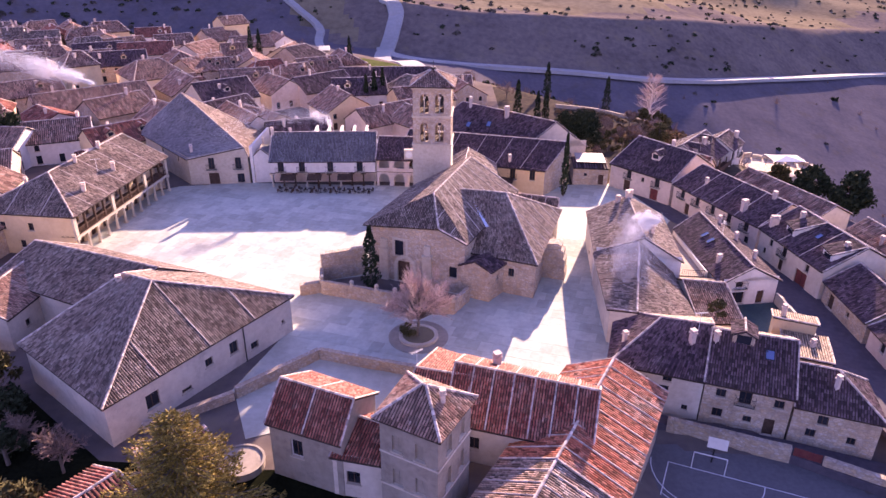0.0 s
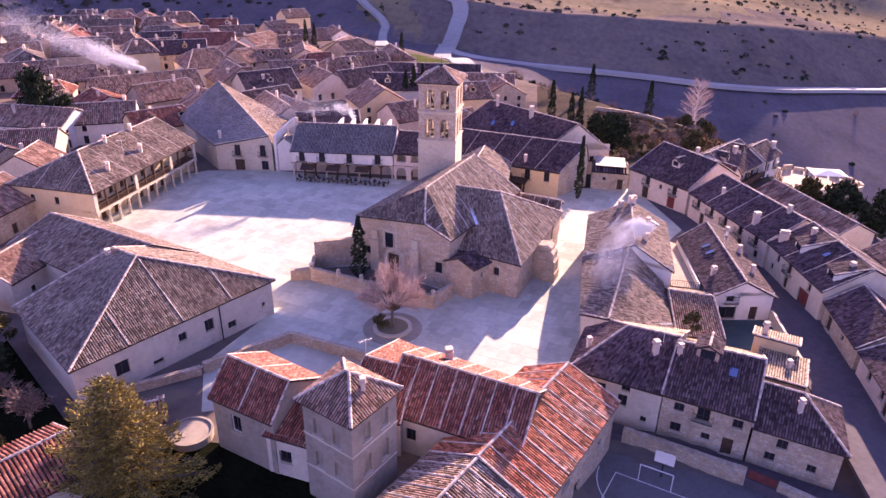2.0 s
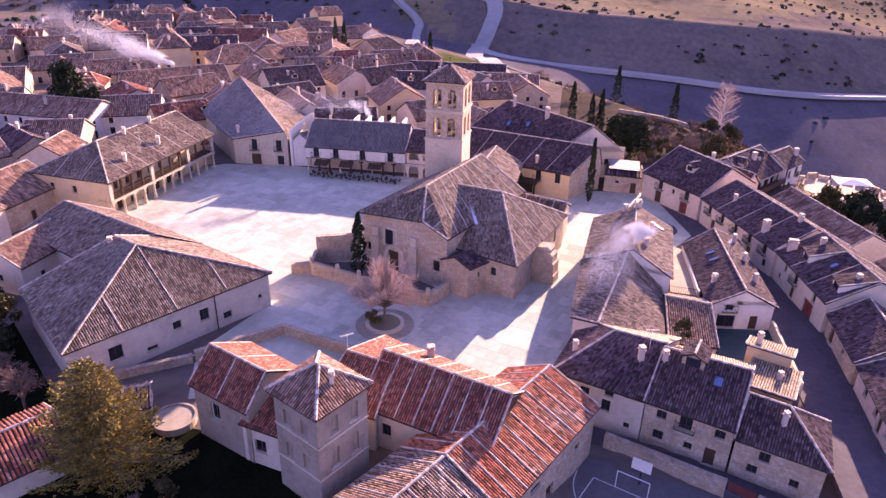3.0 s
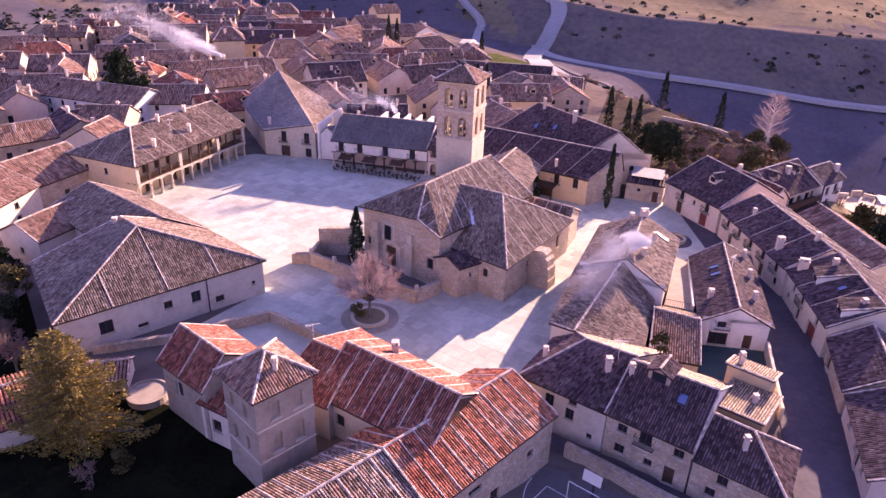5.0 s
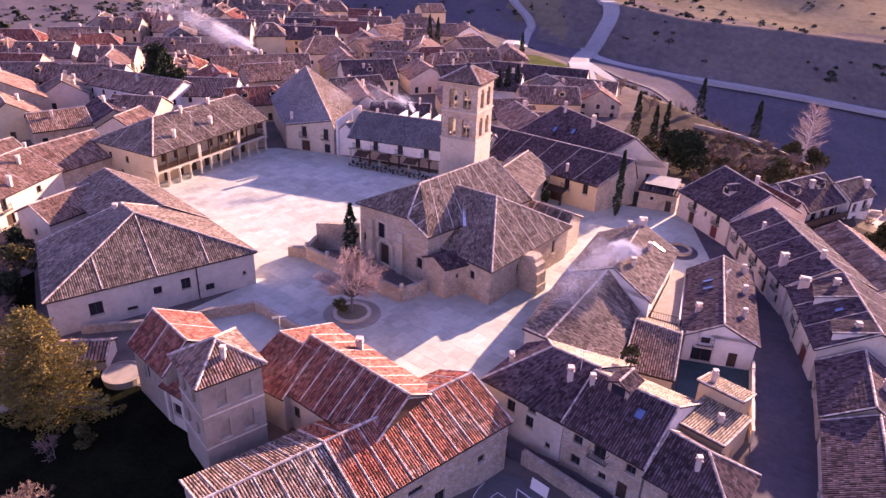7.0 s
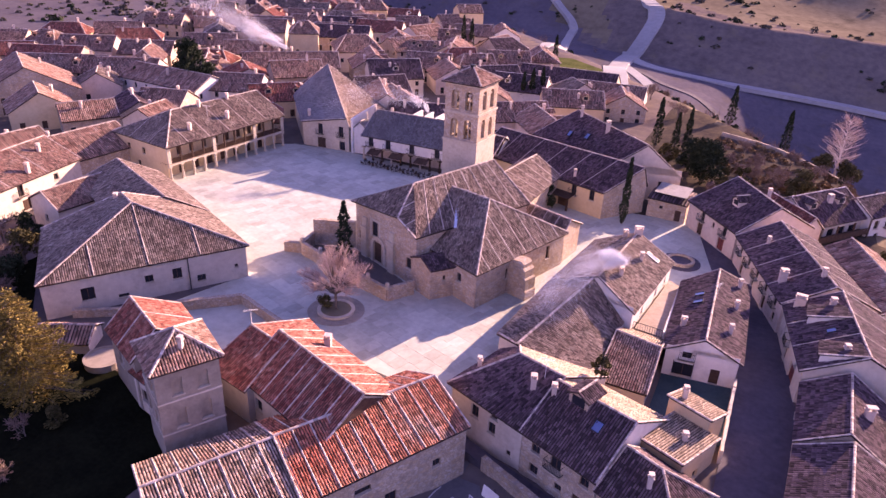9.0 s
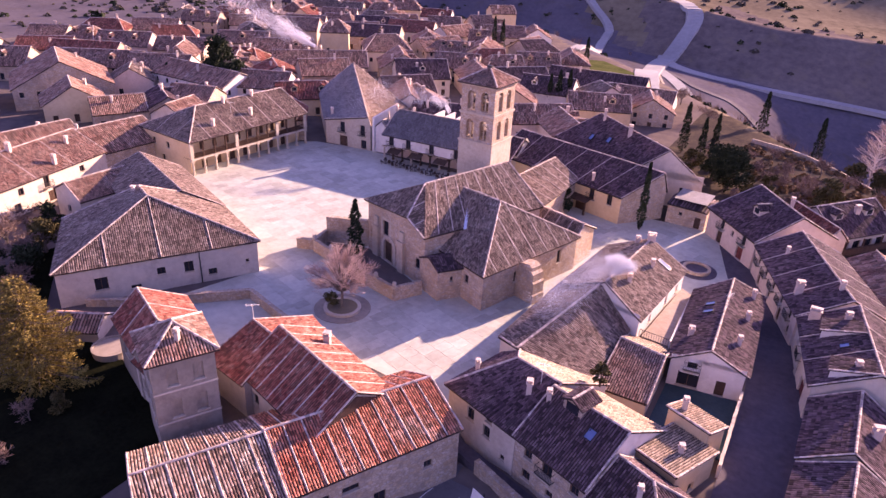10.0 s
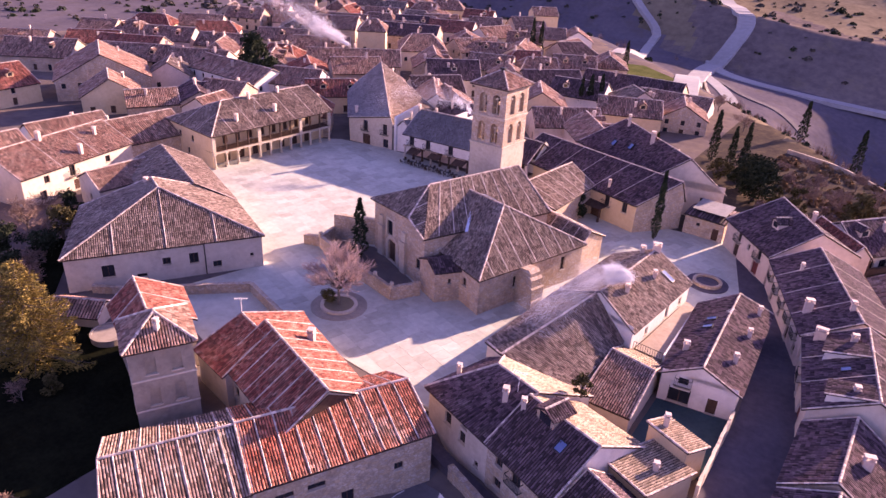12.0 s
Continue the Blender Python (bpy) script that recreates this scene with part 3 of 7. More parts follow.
FAR = [(500, 560), (291, 457), (225, 414), (178, 385), (120, 353), (61, 345), (18, 337), (-24, 340), (-60, 350), (-140, 345), (-240, 290), (-290, 160), (-270, 0), (-250, -150)]


def signed(px, py, line):
    """Distance from a polyline, positive on its right."""
    best = np.full(np.shape(px), 1e9)
    sign = np.ones(np.shape(px))
    for (x0, y0), (x1, y1) in zip(line, line[1:]):
        dx, dy = x1 - x0, y1 - y0
        t = np.clip(((px - x0) * dx + (py - y0) * dy) / (dx * dx + dy * dy), 0, 1)
        d = np.hypot(px - x0 - t * dx, py - y0 - t * dy)
        side = dx * (py - y0) - dy * (px - x0)
        near = d < best
        best = np.where(near, d, best)
        sign = np.where(near, np.where(side < 0, 1.0, -1.0), sign)
    return best * sign


def height(px, py):
    px, py = np.asarray(px, float), np.asarray(py, float)
    s = signed(px, py, EDGE)
    floor_ = -14 - 0.098 * np.clip(px + 24, -80, 330)
    k = np.clip(s / 40, 0, 1)
    k = k * k * (3 - 2 * k)
    z = floor_ * k
    q = np.maximum(signed(px, py, FAR), 0)
    q = np.where(px < -140, q + 0, q)
    d = np.clip(-signed(px, py, FAR), 0, 130)
    gorge = np.clip((s - 24) / 30, 0, 1) * np.clip((px - 5) / 40, 0, 1)
    z = z - 0.33 * d * gorge * gorge * (3 - 2 * gorge)
    z = z + 0.66 * np.clip(q - 4, 0, 33) + 0.15 * np.maximum(q - 50, 0)
    z = z + np.clip(q / 120, 0, 1) * (5 * np.sin(px / 47 + py / 90) + 4 * np.sin(py / 38 - px / 71) + 2 * np.sin(px / 17 + 1) * np.sin(py / 21))
    court = np.clip((64.0 - py - 0.363 * (px - 18)) / 5, 0, 1) * np.clip((px - 15) / 5, 0, 1) * np.clip((48 - px) / 5, 0, 1)
    return z - 3.2 * court


def hz(x, y):
    return float(height(x, y))


def sheet(name, xs, ys, material, lift=0.0):
    X, Y = np.meshgrid(xs, ys)
    Z = height(X, Y) + lift
    nx = len(xs)
    verts = list(zip(X.ravel().tolist(), Y.ravel().tolist(), Z.ravel().tolist()))
    faces = [(j * nx + i, j * nx + i + 1, (j + 1) * nx + i + 1, (j + 1) * nx + i) for j in range(len(ys) - 1) for i in range(nx - 1)]
    return mk(name, verts, faces, material, smooth=True)


xs = sorted({*range(-1500, -300, 60), *range(-300, -60, 6), *range(-60, 240, 3), *range(240, 420, 6), *range(420, 1600, 60)})
ys = sorted({*range(-600, -20, 60), *range(-20, 100, 6), *range(100, 460, 3), *range(460, 640, 6), *range(640, 2100, 60)})
ground = tagged(sheet("ground", xs, ys, EARTH), "winter heath, earth and dry grass, valley shade in the colour", "ground", kind="structure")
ground.data.materials.append(HEATH_SHADE)
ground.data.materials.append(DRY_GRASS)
ground.data.materials.append(GARDEN)
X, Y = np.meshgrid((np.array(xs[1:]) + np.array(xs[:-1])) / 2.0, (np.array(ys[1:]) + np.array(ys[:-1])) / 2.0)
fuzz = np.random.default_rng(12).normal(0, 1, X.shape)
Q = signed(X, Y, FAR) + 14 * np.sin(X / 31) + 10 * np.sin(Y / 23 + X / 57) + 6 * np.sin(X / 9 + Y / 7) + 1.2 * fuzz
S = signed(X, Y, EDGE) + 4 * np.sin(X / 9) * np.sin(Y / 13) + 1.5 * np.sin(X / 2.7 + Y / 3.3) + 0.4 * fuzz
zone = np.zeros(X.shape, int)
# Valley and far-left slopes take the heath with shade painted in.
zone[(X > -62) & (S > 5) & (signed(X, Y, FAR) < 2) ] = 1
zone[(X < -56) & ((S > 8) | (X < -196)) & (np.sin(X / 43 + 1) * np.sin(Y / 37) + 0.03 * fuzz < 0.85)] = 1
# Upper hill: dry grass, its paler tone partly painted sunlight.
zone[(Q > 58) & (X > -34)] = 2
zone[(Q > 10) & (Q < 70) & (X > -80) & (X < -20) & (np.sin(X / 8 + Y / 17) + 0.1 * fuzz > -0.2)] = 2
zone[(S > -45) & (X > 14) & (Y > 122) & (Y < 215) & (S < 26)] = 3
zone[(S > 2) & (S < 22) & (X > 14) & (X < 70) & (Y > 125) & (Y < 225) & (np.sin(X / 7 + Y / 11) + 0.6 * np.sin(X / 3.1 - Y / 4.3) > 0.75)] = 2
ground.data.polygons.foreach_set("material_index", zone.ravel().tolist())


# ---- paving, streets and court ----
def pavement(name, pts, material, label, z=0.05, deep=0.4, category="pavement"):
    g = Bits()
    g.prism(pts, z - deep, z)
    return tagged(g.ob(name, material), label, category, kind="structure")


pavement("pavement", [(-22, 58), (-7, 62), (18, 60), (21, 66), (27, 82), (34, 98), (40, 108), (32, 122), (24, 121), (6, 119), (-8, 120), (-36, 121), (-48, 119), (-52, 116), (-56, 88), (-40, 76), (-18, 71)],
         PAVING, "pale stone paving of the village square")
pavement("road", [(33, 121.5), (41, 109), (47.5, 92), (50, 78), (50, 30), (43, 30), (43.5, 60), (43.8, 78), (42.5, 97), (38, 104)], ASPHALT, "grey paved lane between the village houses", 0.09, 0.5, "street")
pavement("road_lower", [(18.5, 59), (34.4, 53.7), (43.5, 50), (44, 45), (34.2, 51.4), (23.9, 55.5), (20, 57)], ASPHALT, "narrow asphalt lane below the stone houses", -1.95, 1.6, "street")
pavement("court", [(21.5, 56.4), (34.5, 51.2), (43, 46), (42, 28), (17, 28), (17, 42)], COURT, "dark asphalt sports court with white lines", -2.95, 0.4, "court")
pavement("yard", [(-21, 57.0), (-13.6, 64.2), (-7.6, 62.4), (-1.2, 60.6), (-3.6, 52), (-11, 54), (-18.5, 51)], PAVING, "pale paved yard behind the school", 0.055, 0.4, "yard")
pavement("lawn", [(-46, 20), (-1, 20), (-0.5, 40), (-5, 47), (-16, 47), (-31, 48), (-46, 60)], LAWN, "garden lawn behind the houses, deep shade in its colour", 0.04, 0.5, "lawn")


def line_on_court(p, q, w=0.09):
    a, b = V2(p), V2(q)
    d = (b - a).normalized()
    n = Vector((-d.y, d.x)) * w / 2
    return [(*(a - n), -2.944), (*(b - n), -2.944), (*(b + n), -2.944), (*(a + n), -2.944)]


g = Bits()
marks_ = [((22.4, 51.5), (36, 46.0)), ((22.4, 51.5), (17.5, 41)), ((20.6, 47.5), (23, 44))]
ctr = V2((25.7, 50.2))
arc_ = [ctr + Vector((math.cos(a), math.sin(a))) * 5.2 for a in np.linspace(radians(158), radians(338), 19)]
for p, q in marks_ + list(zip(arc_, arc_[1:])):
    g.add(line_on_court(p, q), [(0, 1, 2, 3)])
tagged(g.ob("court_line", LINE), "painted white lines on the sports court", "line", kind="structure")

goal = root_at("goal", 25.7, 50.2, -2.95, "small white steel handball goal on the court", "goal")
ga, gb = Vector((24.35, 50.7, -2.95)), Vector((27.15, 49.6, -2.95))
back = Vector((0.36, 0.93, 0)) * 0.9
for p in (ga, gb):
    g = Bits()
    for k in range(5):
        g.tube(p + Vector((0, 0, 0.4 * k)), p + Vector((0, 0, 0.4 * k + 0.4)), 0.05, 0.05, 6)
    g.ob("post", LINE, goal)
    g = Bits()
    g.tube(p + Vector((0, 0, 2)), p + back + Vector((0, 0, 0.1)), 0.03, 0.03, 5)
    g.ob("stay", IRON, goal)
g = Bits()
g.tube(ga + Vector((0, 0, 2)), gb + Vector((0, 0, 2)), 0.05, 0.05, 6)
g.ob("crossbar", LINE, goal)
board = root_at("basketball_backboard", 26.4, 50.9, -2.95, "white basketball backboard on an iron post", "backboard")
g = Bits()
g.tube((26.6, 51.5, -2.95), (26.5, 51.2, 0.3), 0.08, 0.07, 8)
g.ob("post", IRON, board)
g = Bits()
g.box(-0.9, 0.9, -0.03, 0.03, -0.55, 0.55, pose(26.35, 50.5, 0.2, -12, 0, -21))
g.ob("panel", WHITE, board)


def stone_wall(pts, z0, h, label, w=0.45, mat=None, name="stone_wall", cope=True, step=0.8):
    """A rubble wall along a line, with a coping of separate stones."""
    rng = random.Random(int(abs(pts[0][0]) * 7))
    ob = root_at(name, *pts[0], z0, label, "wall")
    for p, q in zip(pts, pts[1:]):
        a, b = V2(p), V2(q)
        L = (b - a).length
        m = Matrix.Translation((a.x, a.y, z0)) @ Matrix.Rotation(math.atan2(b.y - a.y, b.x - a.x), 4, "Z")
        g = Bits()
        n = max(1, int(L / step))
        for i in range(n):
            j = rng.uniform(-0.03, 0.03)
            g.box(L * i / n, L * (i + 1) / n + 0.002, -w / 2 + j, w / 2 + j, -1.0, h + rng.uniform(-0.05, 0.05), m)
        body = g.ob("wall_body", mat or STONE, ob)
        if cope:
            for i in range(n):
                g = Bits()
                g.box(L * i / n + 0.01, L * (i + 1) / n - 0.01, -w / 2 - 0.06, w / 2 + 0.06, h + 0.02, h + 0.13 + rng.uniform(-0.02, 0.03), m)
                g.ob("coping_stone", mat or STONE, body)
    return ob


stone_wall([(23.4, 55.9), (34.2, 51.6)], -2.95, 1.7, "tall rubble retaining wall beside the court", 0.5)
stone_wall([(36.6, 50.2), (43, 46.3)], -2.95, 1.7, "rubble court wall beyond the red gate", 0.5)
gate = root_at("court_gate", 35.3, 50.6, -2.95, "oxblood metal gate in the court wall", "gate")
for k, (x, y) in enumerate(((34.9, 51.2), (36.0, 50.6))):
    g = Bits()
    g.box(-0.62, 0.62, -0.04, 0.04, 0, 1.9, pose(x, y, -2.95, 0, 0, -26))
    for i in range(5):
        g.box(-0.58 + i * 0.28, -0.54 + i * 0.28, -0.06, -0.04, 0.05, 1.85, pose(x, y, -2.95, 0, 0, -26))
    g.ob("gate_leaf", RED_WOOD, gate)
stone_wall([(-21, 57.2), (-13.6, 64.4), (-7.6, 62.6), (-1.2, 60.8)], 0, 1.25, "low ochre rubble wall round a yard")
stone_wall([(-28.5, 51.8), (-21.2, 57.0)], 0, 0.9, "low mossy wall along the hall")

# ---- hall and houses on the far side of the square ----
house([(-30.5, 49.8), (-17.7, 70.1), (-33, 76.8), (-43.2, 59.8)], 0, 4.9, 10.0, "long hall with cream walls under a lichened hipped tile roof", hip=(7.8, 4.6), f=(0.55, 0.45), tile="brown", mortar=6, ribs=(2,), name="hall", near=3,
      category="hall", holes=[(0, 0.2, 1.5, 1.5, 1.7, "win"), (0, 0.36, 0.9, 1.2, 0.5, "win"), (0, 0.49, 2.2, 1.0, 1.0, "win"), (0, 0.63, 1.9, 1.15, 1.5, "win"), (0, 0.75, 0.9, 1.1, 0.9, "win"), (0, 0.94, 1.8, 0.45, 0.5, "win")],
      chimneys=[(-34.5, 64.8, 0.8, 0.7, 0.7, 30)])
house([(-38, 66.5), (-29.6, 75.6), (-47.5, 83), (-55, 74.5)], 0, 4.9, 7.7, "rear wing of the hall under brown lichened tiles", tile="brown", f=(0.56, 0.5), name="hall_wing", category="hall")
house([(-56, 66.5), (-48.5, 65.5), (-47.5, 76), (-55.5, 78)], 0, 4.3, 6.2, "low plastered outbuilding with a sunlit tile roof", name="outbuilding", tile="mix", holes=[(0, 0.5, 1.6, 0.8, 1.0, "win"), (1, 0.3, 1.5, 0.8, 0.9, "win")])
house(rect((-59.3, 59.3), (-63.3, 80.6), 13), 0, 5, 8, "white limewashed house with an old brown tile roof", wall="plaster", tile="mix", mortar=7,
      holes=[(3, 0.2, 3.0, 1.0, 1.2, "win"), (3, 0.42, 2.7, 1.1, 1.9, "balc"), (3, 0.75, 3.0, 1.0, 1.1, "win"), (3, 0.45, 0.2, 1.6, 1.8, "door"), (3, 0.75, 0.7, 1.1, 1.3, "win"), (3, 0.15, 0.5, 1.2, 1.5, "win")],
      chimneys=[(-66.9, 66.7, 1.4, 1.0, 0.7), (-62.5, 71, 1.6, 0.8, 0.7), (-66.5, 76, 1.2, 0.7, 0.6)])

# arcaded house with two storeys of galleries
fa, fb = V2((-52.2, 89.6)), V2((-49.0, 117.0))
fd = (fb - fa).normalized()
fin = Vector((-fd.y, fd.x))
arc_roof = [fb, fb + fin * 15, fa + fin * 15, fa]
arc_wall = [fb + fin * 2.6, fb + fin * 15, fa + fin * 15, fa + fin * 2.6]
arcaded = house(arc_roof, 0, 6.5, 10.2, "arcaded town house with stone columns and timber galleries", wall="ochre", hip=(0, 7), mortar=4.5, name="arcaded_house", over=0.35, shell=arc_wall, tile="brown",
                holes=row_of(3, 8, 3.6, 1.0, 2.1, "door") + row_of(3, 7, 0.1, 1.3, 2.3, "door") + [(2, 0.3, 3.8, 0.9, 1.2, "win"), (2, 0.65, 3.8, 0.9, 1.2, "win"), (2, 0.5, 1.0, 0.9, 1.2, "win")],
                chimneys=[(-53.6, 96.5, 1.2, 0.8, 0.7), (-53.0, 105.5, 1.3, 0.8, 0.7), (-57.5, 103, 1.1, 0.7, 0.6), (-57, 110, 1.0, 0.7, 0.6)])
L_ = (fb - fa).length
am = Matrix.Translation((fa.x, fa.y, 0)) @ Matrix.Rotation(math.atan2(fd.y, fd.x), 4, "Z")
for i in range(12):
    u = 0.3 + (L_ - 0.6) * i / 11
    g = Bits()
    g.box(u - 0.26, u + 0.26, 0.0, 0.52, 0, 0.35, am)
    g.tube(am @ Vector((u, 0.26, 0.35)), am @ Vector((u, 0.26, 2.6)), 0.22, 0.19, 8)
    g.box(u - 0.32, u + 0.32, -0.02, 0.54, 2.6, 2.85, am)
    g.ob("column", ASHLAR, arcaded)
    g = Bits()
    wide = 0.34 if i in (0, 4, 8, 11) else 0.11
    g.box(u - wide, u + wide, 0.08, 0.42, 3.25, 6.3, am)
    g.ob("gallery_post", ASHLAR if wide > 0.2 else WOOD, arcaded)
g = Bits()
g.box(0, L_, 0.0, 0.5, 2.85, 3.15, am)
g.ob("gallery_beam", ASHLAR, arcaded)
g = Bits()
g.box(0, L_, 0.5, 2.6, 3.0, 3.2, am)
g.ob("gallery_floor", WOOD, arcaded)
g = Bits()
g.box(0, L_, 0.08, 0.4, 6.1, 6.4, am)
g.ob("wall_plate", WOOD, arcaded)
g = Bits()
for z in (3.3, 4.15):
    g.box(0, L_, 0.1, 0.18, z, z + 0.08, am)
for i in range(int(L_ / 0.3)):
    g.box(i * 0.3, i * 0.3 + 0.05, 0.12, 0.16, 3.3, 4.2, am)
g.ob("gallery_railing", WOOD, arcaded)
g = Bits()
g.box(0.0, 0.5, 0.5, 2.6, 0, 6.4, am)
g.ob("end_wall", OCHRE, arcaded)

# Grey front slope, warmer back slope: the sun's side is painted by tile colour.
house([(-46.3, 119.9), (-35.6, 120.8), (-37.5, 138), (-62, 137)], 0, 5.3, 13.0, "large stone mansion under a great grey and brown tile roof", wall="ashlar", f=(0.95, 0.4), zr0=7.0, over=0.3, tile="smoky", back="brown", name="mansion",
      holes=[(0, 0.38, 2.9, 1.1, 2.2, "balc"), (0, 0.83, 2.9, 1.1, 2.2, "balc"), (0, 0.4, 0.0, 1.9, 2.2, "door"), (0, 0.85, 0.2, 1.3, 1.8, "win"), (3, 0.8, 3.4, 0.9, 1.2, "win"), (3, 0.5, 3.4, 0.9, 1.2, "win")],
      chimneys=[(-46.2, 122.0, 1.6, 0.7, 0.6), (-43.5, 128.5, 1.2, 0.9, 0.7)], skylights=[(-54, 132.5, 0.8, 1.4), (-51.5, 130, 0.8, 1.4)], dormers=[])
house([(-35.0, 121.2), (-31.6, 121.8), (-32.2, 130.5), (-36.2, 131)], 0, 5.0, 6.6, "low range between the mansion and the inn", wall="white", tile="smoky", name="gable_annex", chimneys=[(-33.5, 124.2, 1.3, 0.6, 0.5)])
party = root_at("party_wall", -34.2, 123.5, 0, "whitewashed sloping party wall beside the mansion roof", "wall")
g = Bits()
g.add([(x + dx, y, z) for dx in (0, 0.45) for x, y, z in ((-35.2, 120.9, 0), (-33.0, 126.4, 0), (-33.0, 126.4, 9.2), (-35.2, 120.9, 7.1))], [(0, 1, 2, 3), (7, 6, 5, 4), (3, 2, 6, 7), (0, 3, 7, 4), (1, 5, 6, 2)])
g.ob("wall_body", WHITE, party)

# inn: projecting upper floor on posts, balconies, terrace
ia, ib = V2((-31.2, 119.0)), V2((-12.1, 119.8))
inn = house(rect(ia, ib, 11.5), 0, 5.1, 8.7, "white inn with a timber arcade and iron balconies", wall="white", tile="smoky", name="inn", wall_from=2.75,
            holes=[(3, 0.1, 2.9, 1.1, 1.9, "balc"), (3, 0.3, 2.9, 1.1, 1.9, "balc"), (3, 0.57, 2.9, 1.1, 1.9, "balc"), (3, 0.85, 2.9, 1.1, 1.9, "balc")],
            chimneys=[(-31.5, 124.3, 1.2, 0.7, 0.6), (-28.5, 126, 1.0, 0.6, 0.5)])
im = Matrix.Translation((ia.x, ia.y, 0)) @ Matrix.Rotation(math.atan2(ib.y - ia.y, ib.x - ia.x), 4, "Z")
Li = (ib - ia).length
g = Bits()
g.box(0, Li, 2.6, 11, -0.5, 2.75, im)
g.ob("ground_floor", PINKISH, inn)
g = Bits()
g.box(0, Li, 0.0, 2.6, 2.6, 2.75, im)
g.ob("ceiling_board", WOOD, inn)
for i in range(10):
    u = 0.2 + (Li - 0.4) * i / 9
    g = Bits()
    g.box(u - 0.2, u + 0.2, 0.0, 0.4, 0, 0.4, im)
    g.box(u - 0.13, u + 0.13, 0.05, 0.32, 0.4, 2.3, im)
    g.box(u - 0.45, u + 0.45, 0.05, 0.32, 2.3, 2.6, im)
    g.ob("post", ASHLAR if i % 3 == 0 else WOOD, inn)
for u in (7.6, 10.0, 12.4, 14.8, 17.2):
    g = Bits()
    g.box(u - 0.16, u + 0.16, 7.2, 11.2, 6.0, 8.35, im)
    g.box(u - 0.24, u + 0.24, 7.1, 11.3, 8.35, 8.45, im)
    g.ob("rear_wall", WHITE, inn, "low white wall of the rear roof terrace")
for i, u in enumerate((3.2, 8.0, 13.5)):
    g = Bits()
    g.add([im @ Vector(p) for p in ((u - 1.3, -0.1, 2.5), (u + 1.3, -0.1, 2.5), (u + 1.3, -1.9, 1.95), (u - 1.3, -1.9, 1.95), (u - 1.3, -0.1, 2.44), (u + 1.3, -0.1, 2.44), (u + 1.3, -1.9, 1.89), (u - 1.3, -1.9, 1.89))],
          [(0, 1, 2, 3), (7, 6, 5, 4), (0, 4, 5, 1), (1, 5, 6, 2), (2, 6, 7, 3), (3, 7, 4, 0)])
    g.ob("awning", WOOD, inn, "dark brown canvas awning")


def terrace_set(m, n):
    ob = root_at("terrace_table", *m.translation, "dark terrace table with stacked chairs on the square", "table", "inn terrace tables")
    g = Bits()
    g.tube(m @ Vector((0, 0, 0.7)), m @ Vector((0, 0, 0.75)), 0.42, 0.42, 12)
    g.ob("tabletop", IRON, ob)
    g = Bits()
    g.tube(m @ Vector((0, 0, 0)), m @ Vector((0, 0, 0.7)), 0.05, 0.04, 6)
    g.tube(m @ Vector((0, 0, 0)), m @ Vector((0, 0, 0.04)), 0.28, 0.24, 10)
    g.ob("pedestal", IRON, ob)
    for k in range(3):
        a = k * 2.1 + n
        q = m @ pose(0.75 * math.cos(a), 0.75 * math.sin(a), 0, 0, 0, math.degrees(a) - 90)
        if not CHAIRS:
            CHAIRS.append(terrace_chair())
            CHAIRS[0].matrix_world = q
        else:
            copy_thing(CHAIRS[0], q)


CHAIRS = []


def terrace_chair():
    ob = root_at("terrace_chair", 0, 0, 0, "dark wooden terrace chair by a table", "chair", "inn terrace chairs")
    g = Bits()
    g.box(-0.22, 0.22, -0.22, 0.22, 0.42, 0.47)
    g.ob("seat", WOOD, ob)
    g = Bits()
    g.box(-0.22, 0.22, 0.19, 0.23, 0.472, 0.88)
    g.ob("backrest", WOOD, ob)
    for sx in (-0.19, 0.19):
        for sy in (-0.19, 0.19):
            g = Bits()
            g.box(sx - 0.02, sx + 0.02, sy - 0.02, sy + 0.02, 0, 0.419)
            g.ob("leg", WOOD, ob)
    return ob


for i in range(10):
    terrace_set(im @ pose(2.2 + i * 1.75, -2.6 - 0.12 * i, 0.05), i)

# loggia house with arches beside the tower
def arched_wall(p0, p1, z0, z1, arches, thick, name, material, parent):
    """A wall with round-headed openings right through it. arches: (centre along the wall, width, sill, springing)."""
    a, b = V2(p0), V2(p1)
    L = (b - a).length
    m = Matrix.Translation((a.x, a.y, 0)) @ Matrix.Rotation(math.atan2(b.y - a.y, b.x - a.x), 4, "Z")
    g = Bits()

    def slab_(x0, x1, lo, hi):
        if x1 - x0 > 1e-4 and hi - lo > 1e-4:
            g.box(x0, x1, 0, thick, lo, hi, m)

    x = 0.0
    for cx, w_, sill_, spring in sorted(arches):
        r = w_ / 2
        slab_(x, cx - r, z0, z1)
        slab_(cx - r, cx + r, z0, sill_)
        n = 8
        pts = [(cx + r * math.cos(math.pi * (1 - i / n)), spring + r * math.sin(math.pi * i / n)) for i in range(n + 1)]
        for (xa, za), (xb, zb) in zip(pts, pts[1:]):
            q = [m @ Vector(v) for v in ((xa, 0, za), (xb, 0, zb), (xb, 0, z1), (xa, 0, z1), (xa, thick, za), (xb, thick, zb), (xb, thick, z1), (xa, thick, z1))]
            g.add(q, [(0, 1, 2, 3), (7, 6, 5, 4), (1, 0, 4, 5), (3, 2, 6, 7)])
        x = cx + r
    slab_(x, L, z0, z1)
    return g.ob(name, material, parent, weld=True)


log_a, log_b = V2((-11.9, 119.9)), V2((-3.6, 119.3))
ld = (log_b - log_a).normalized()
lin = Vector((-ld.y, ld.x))
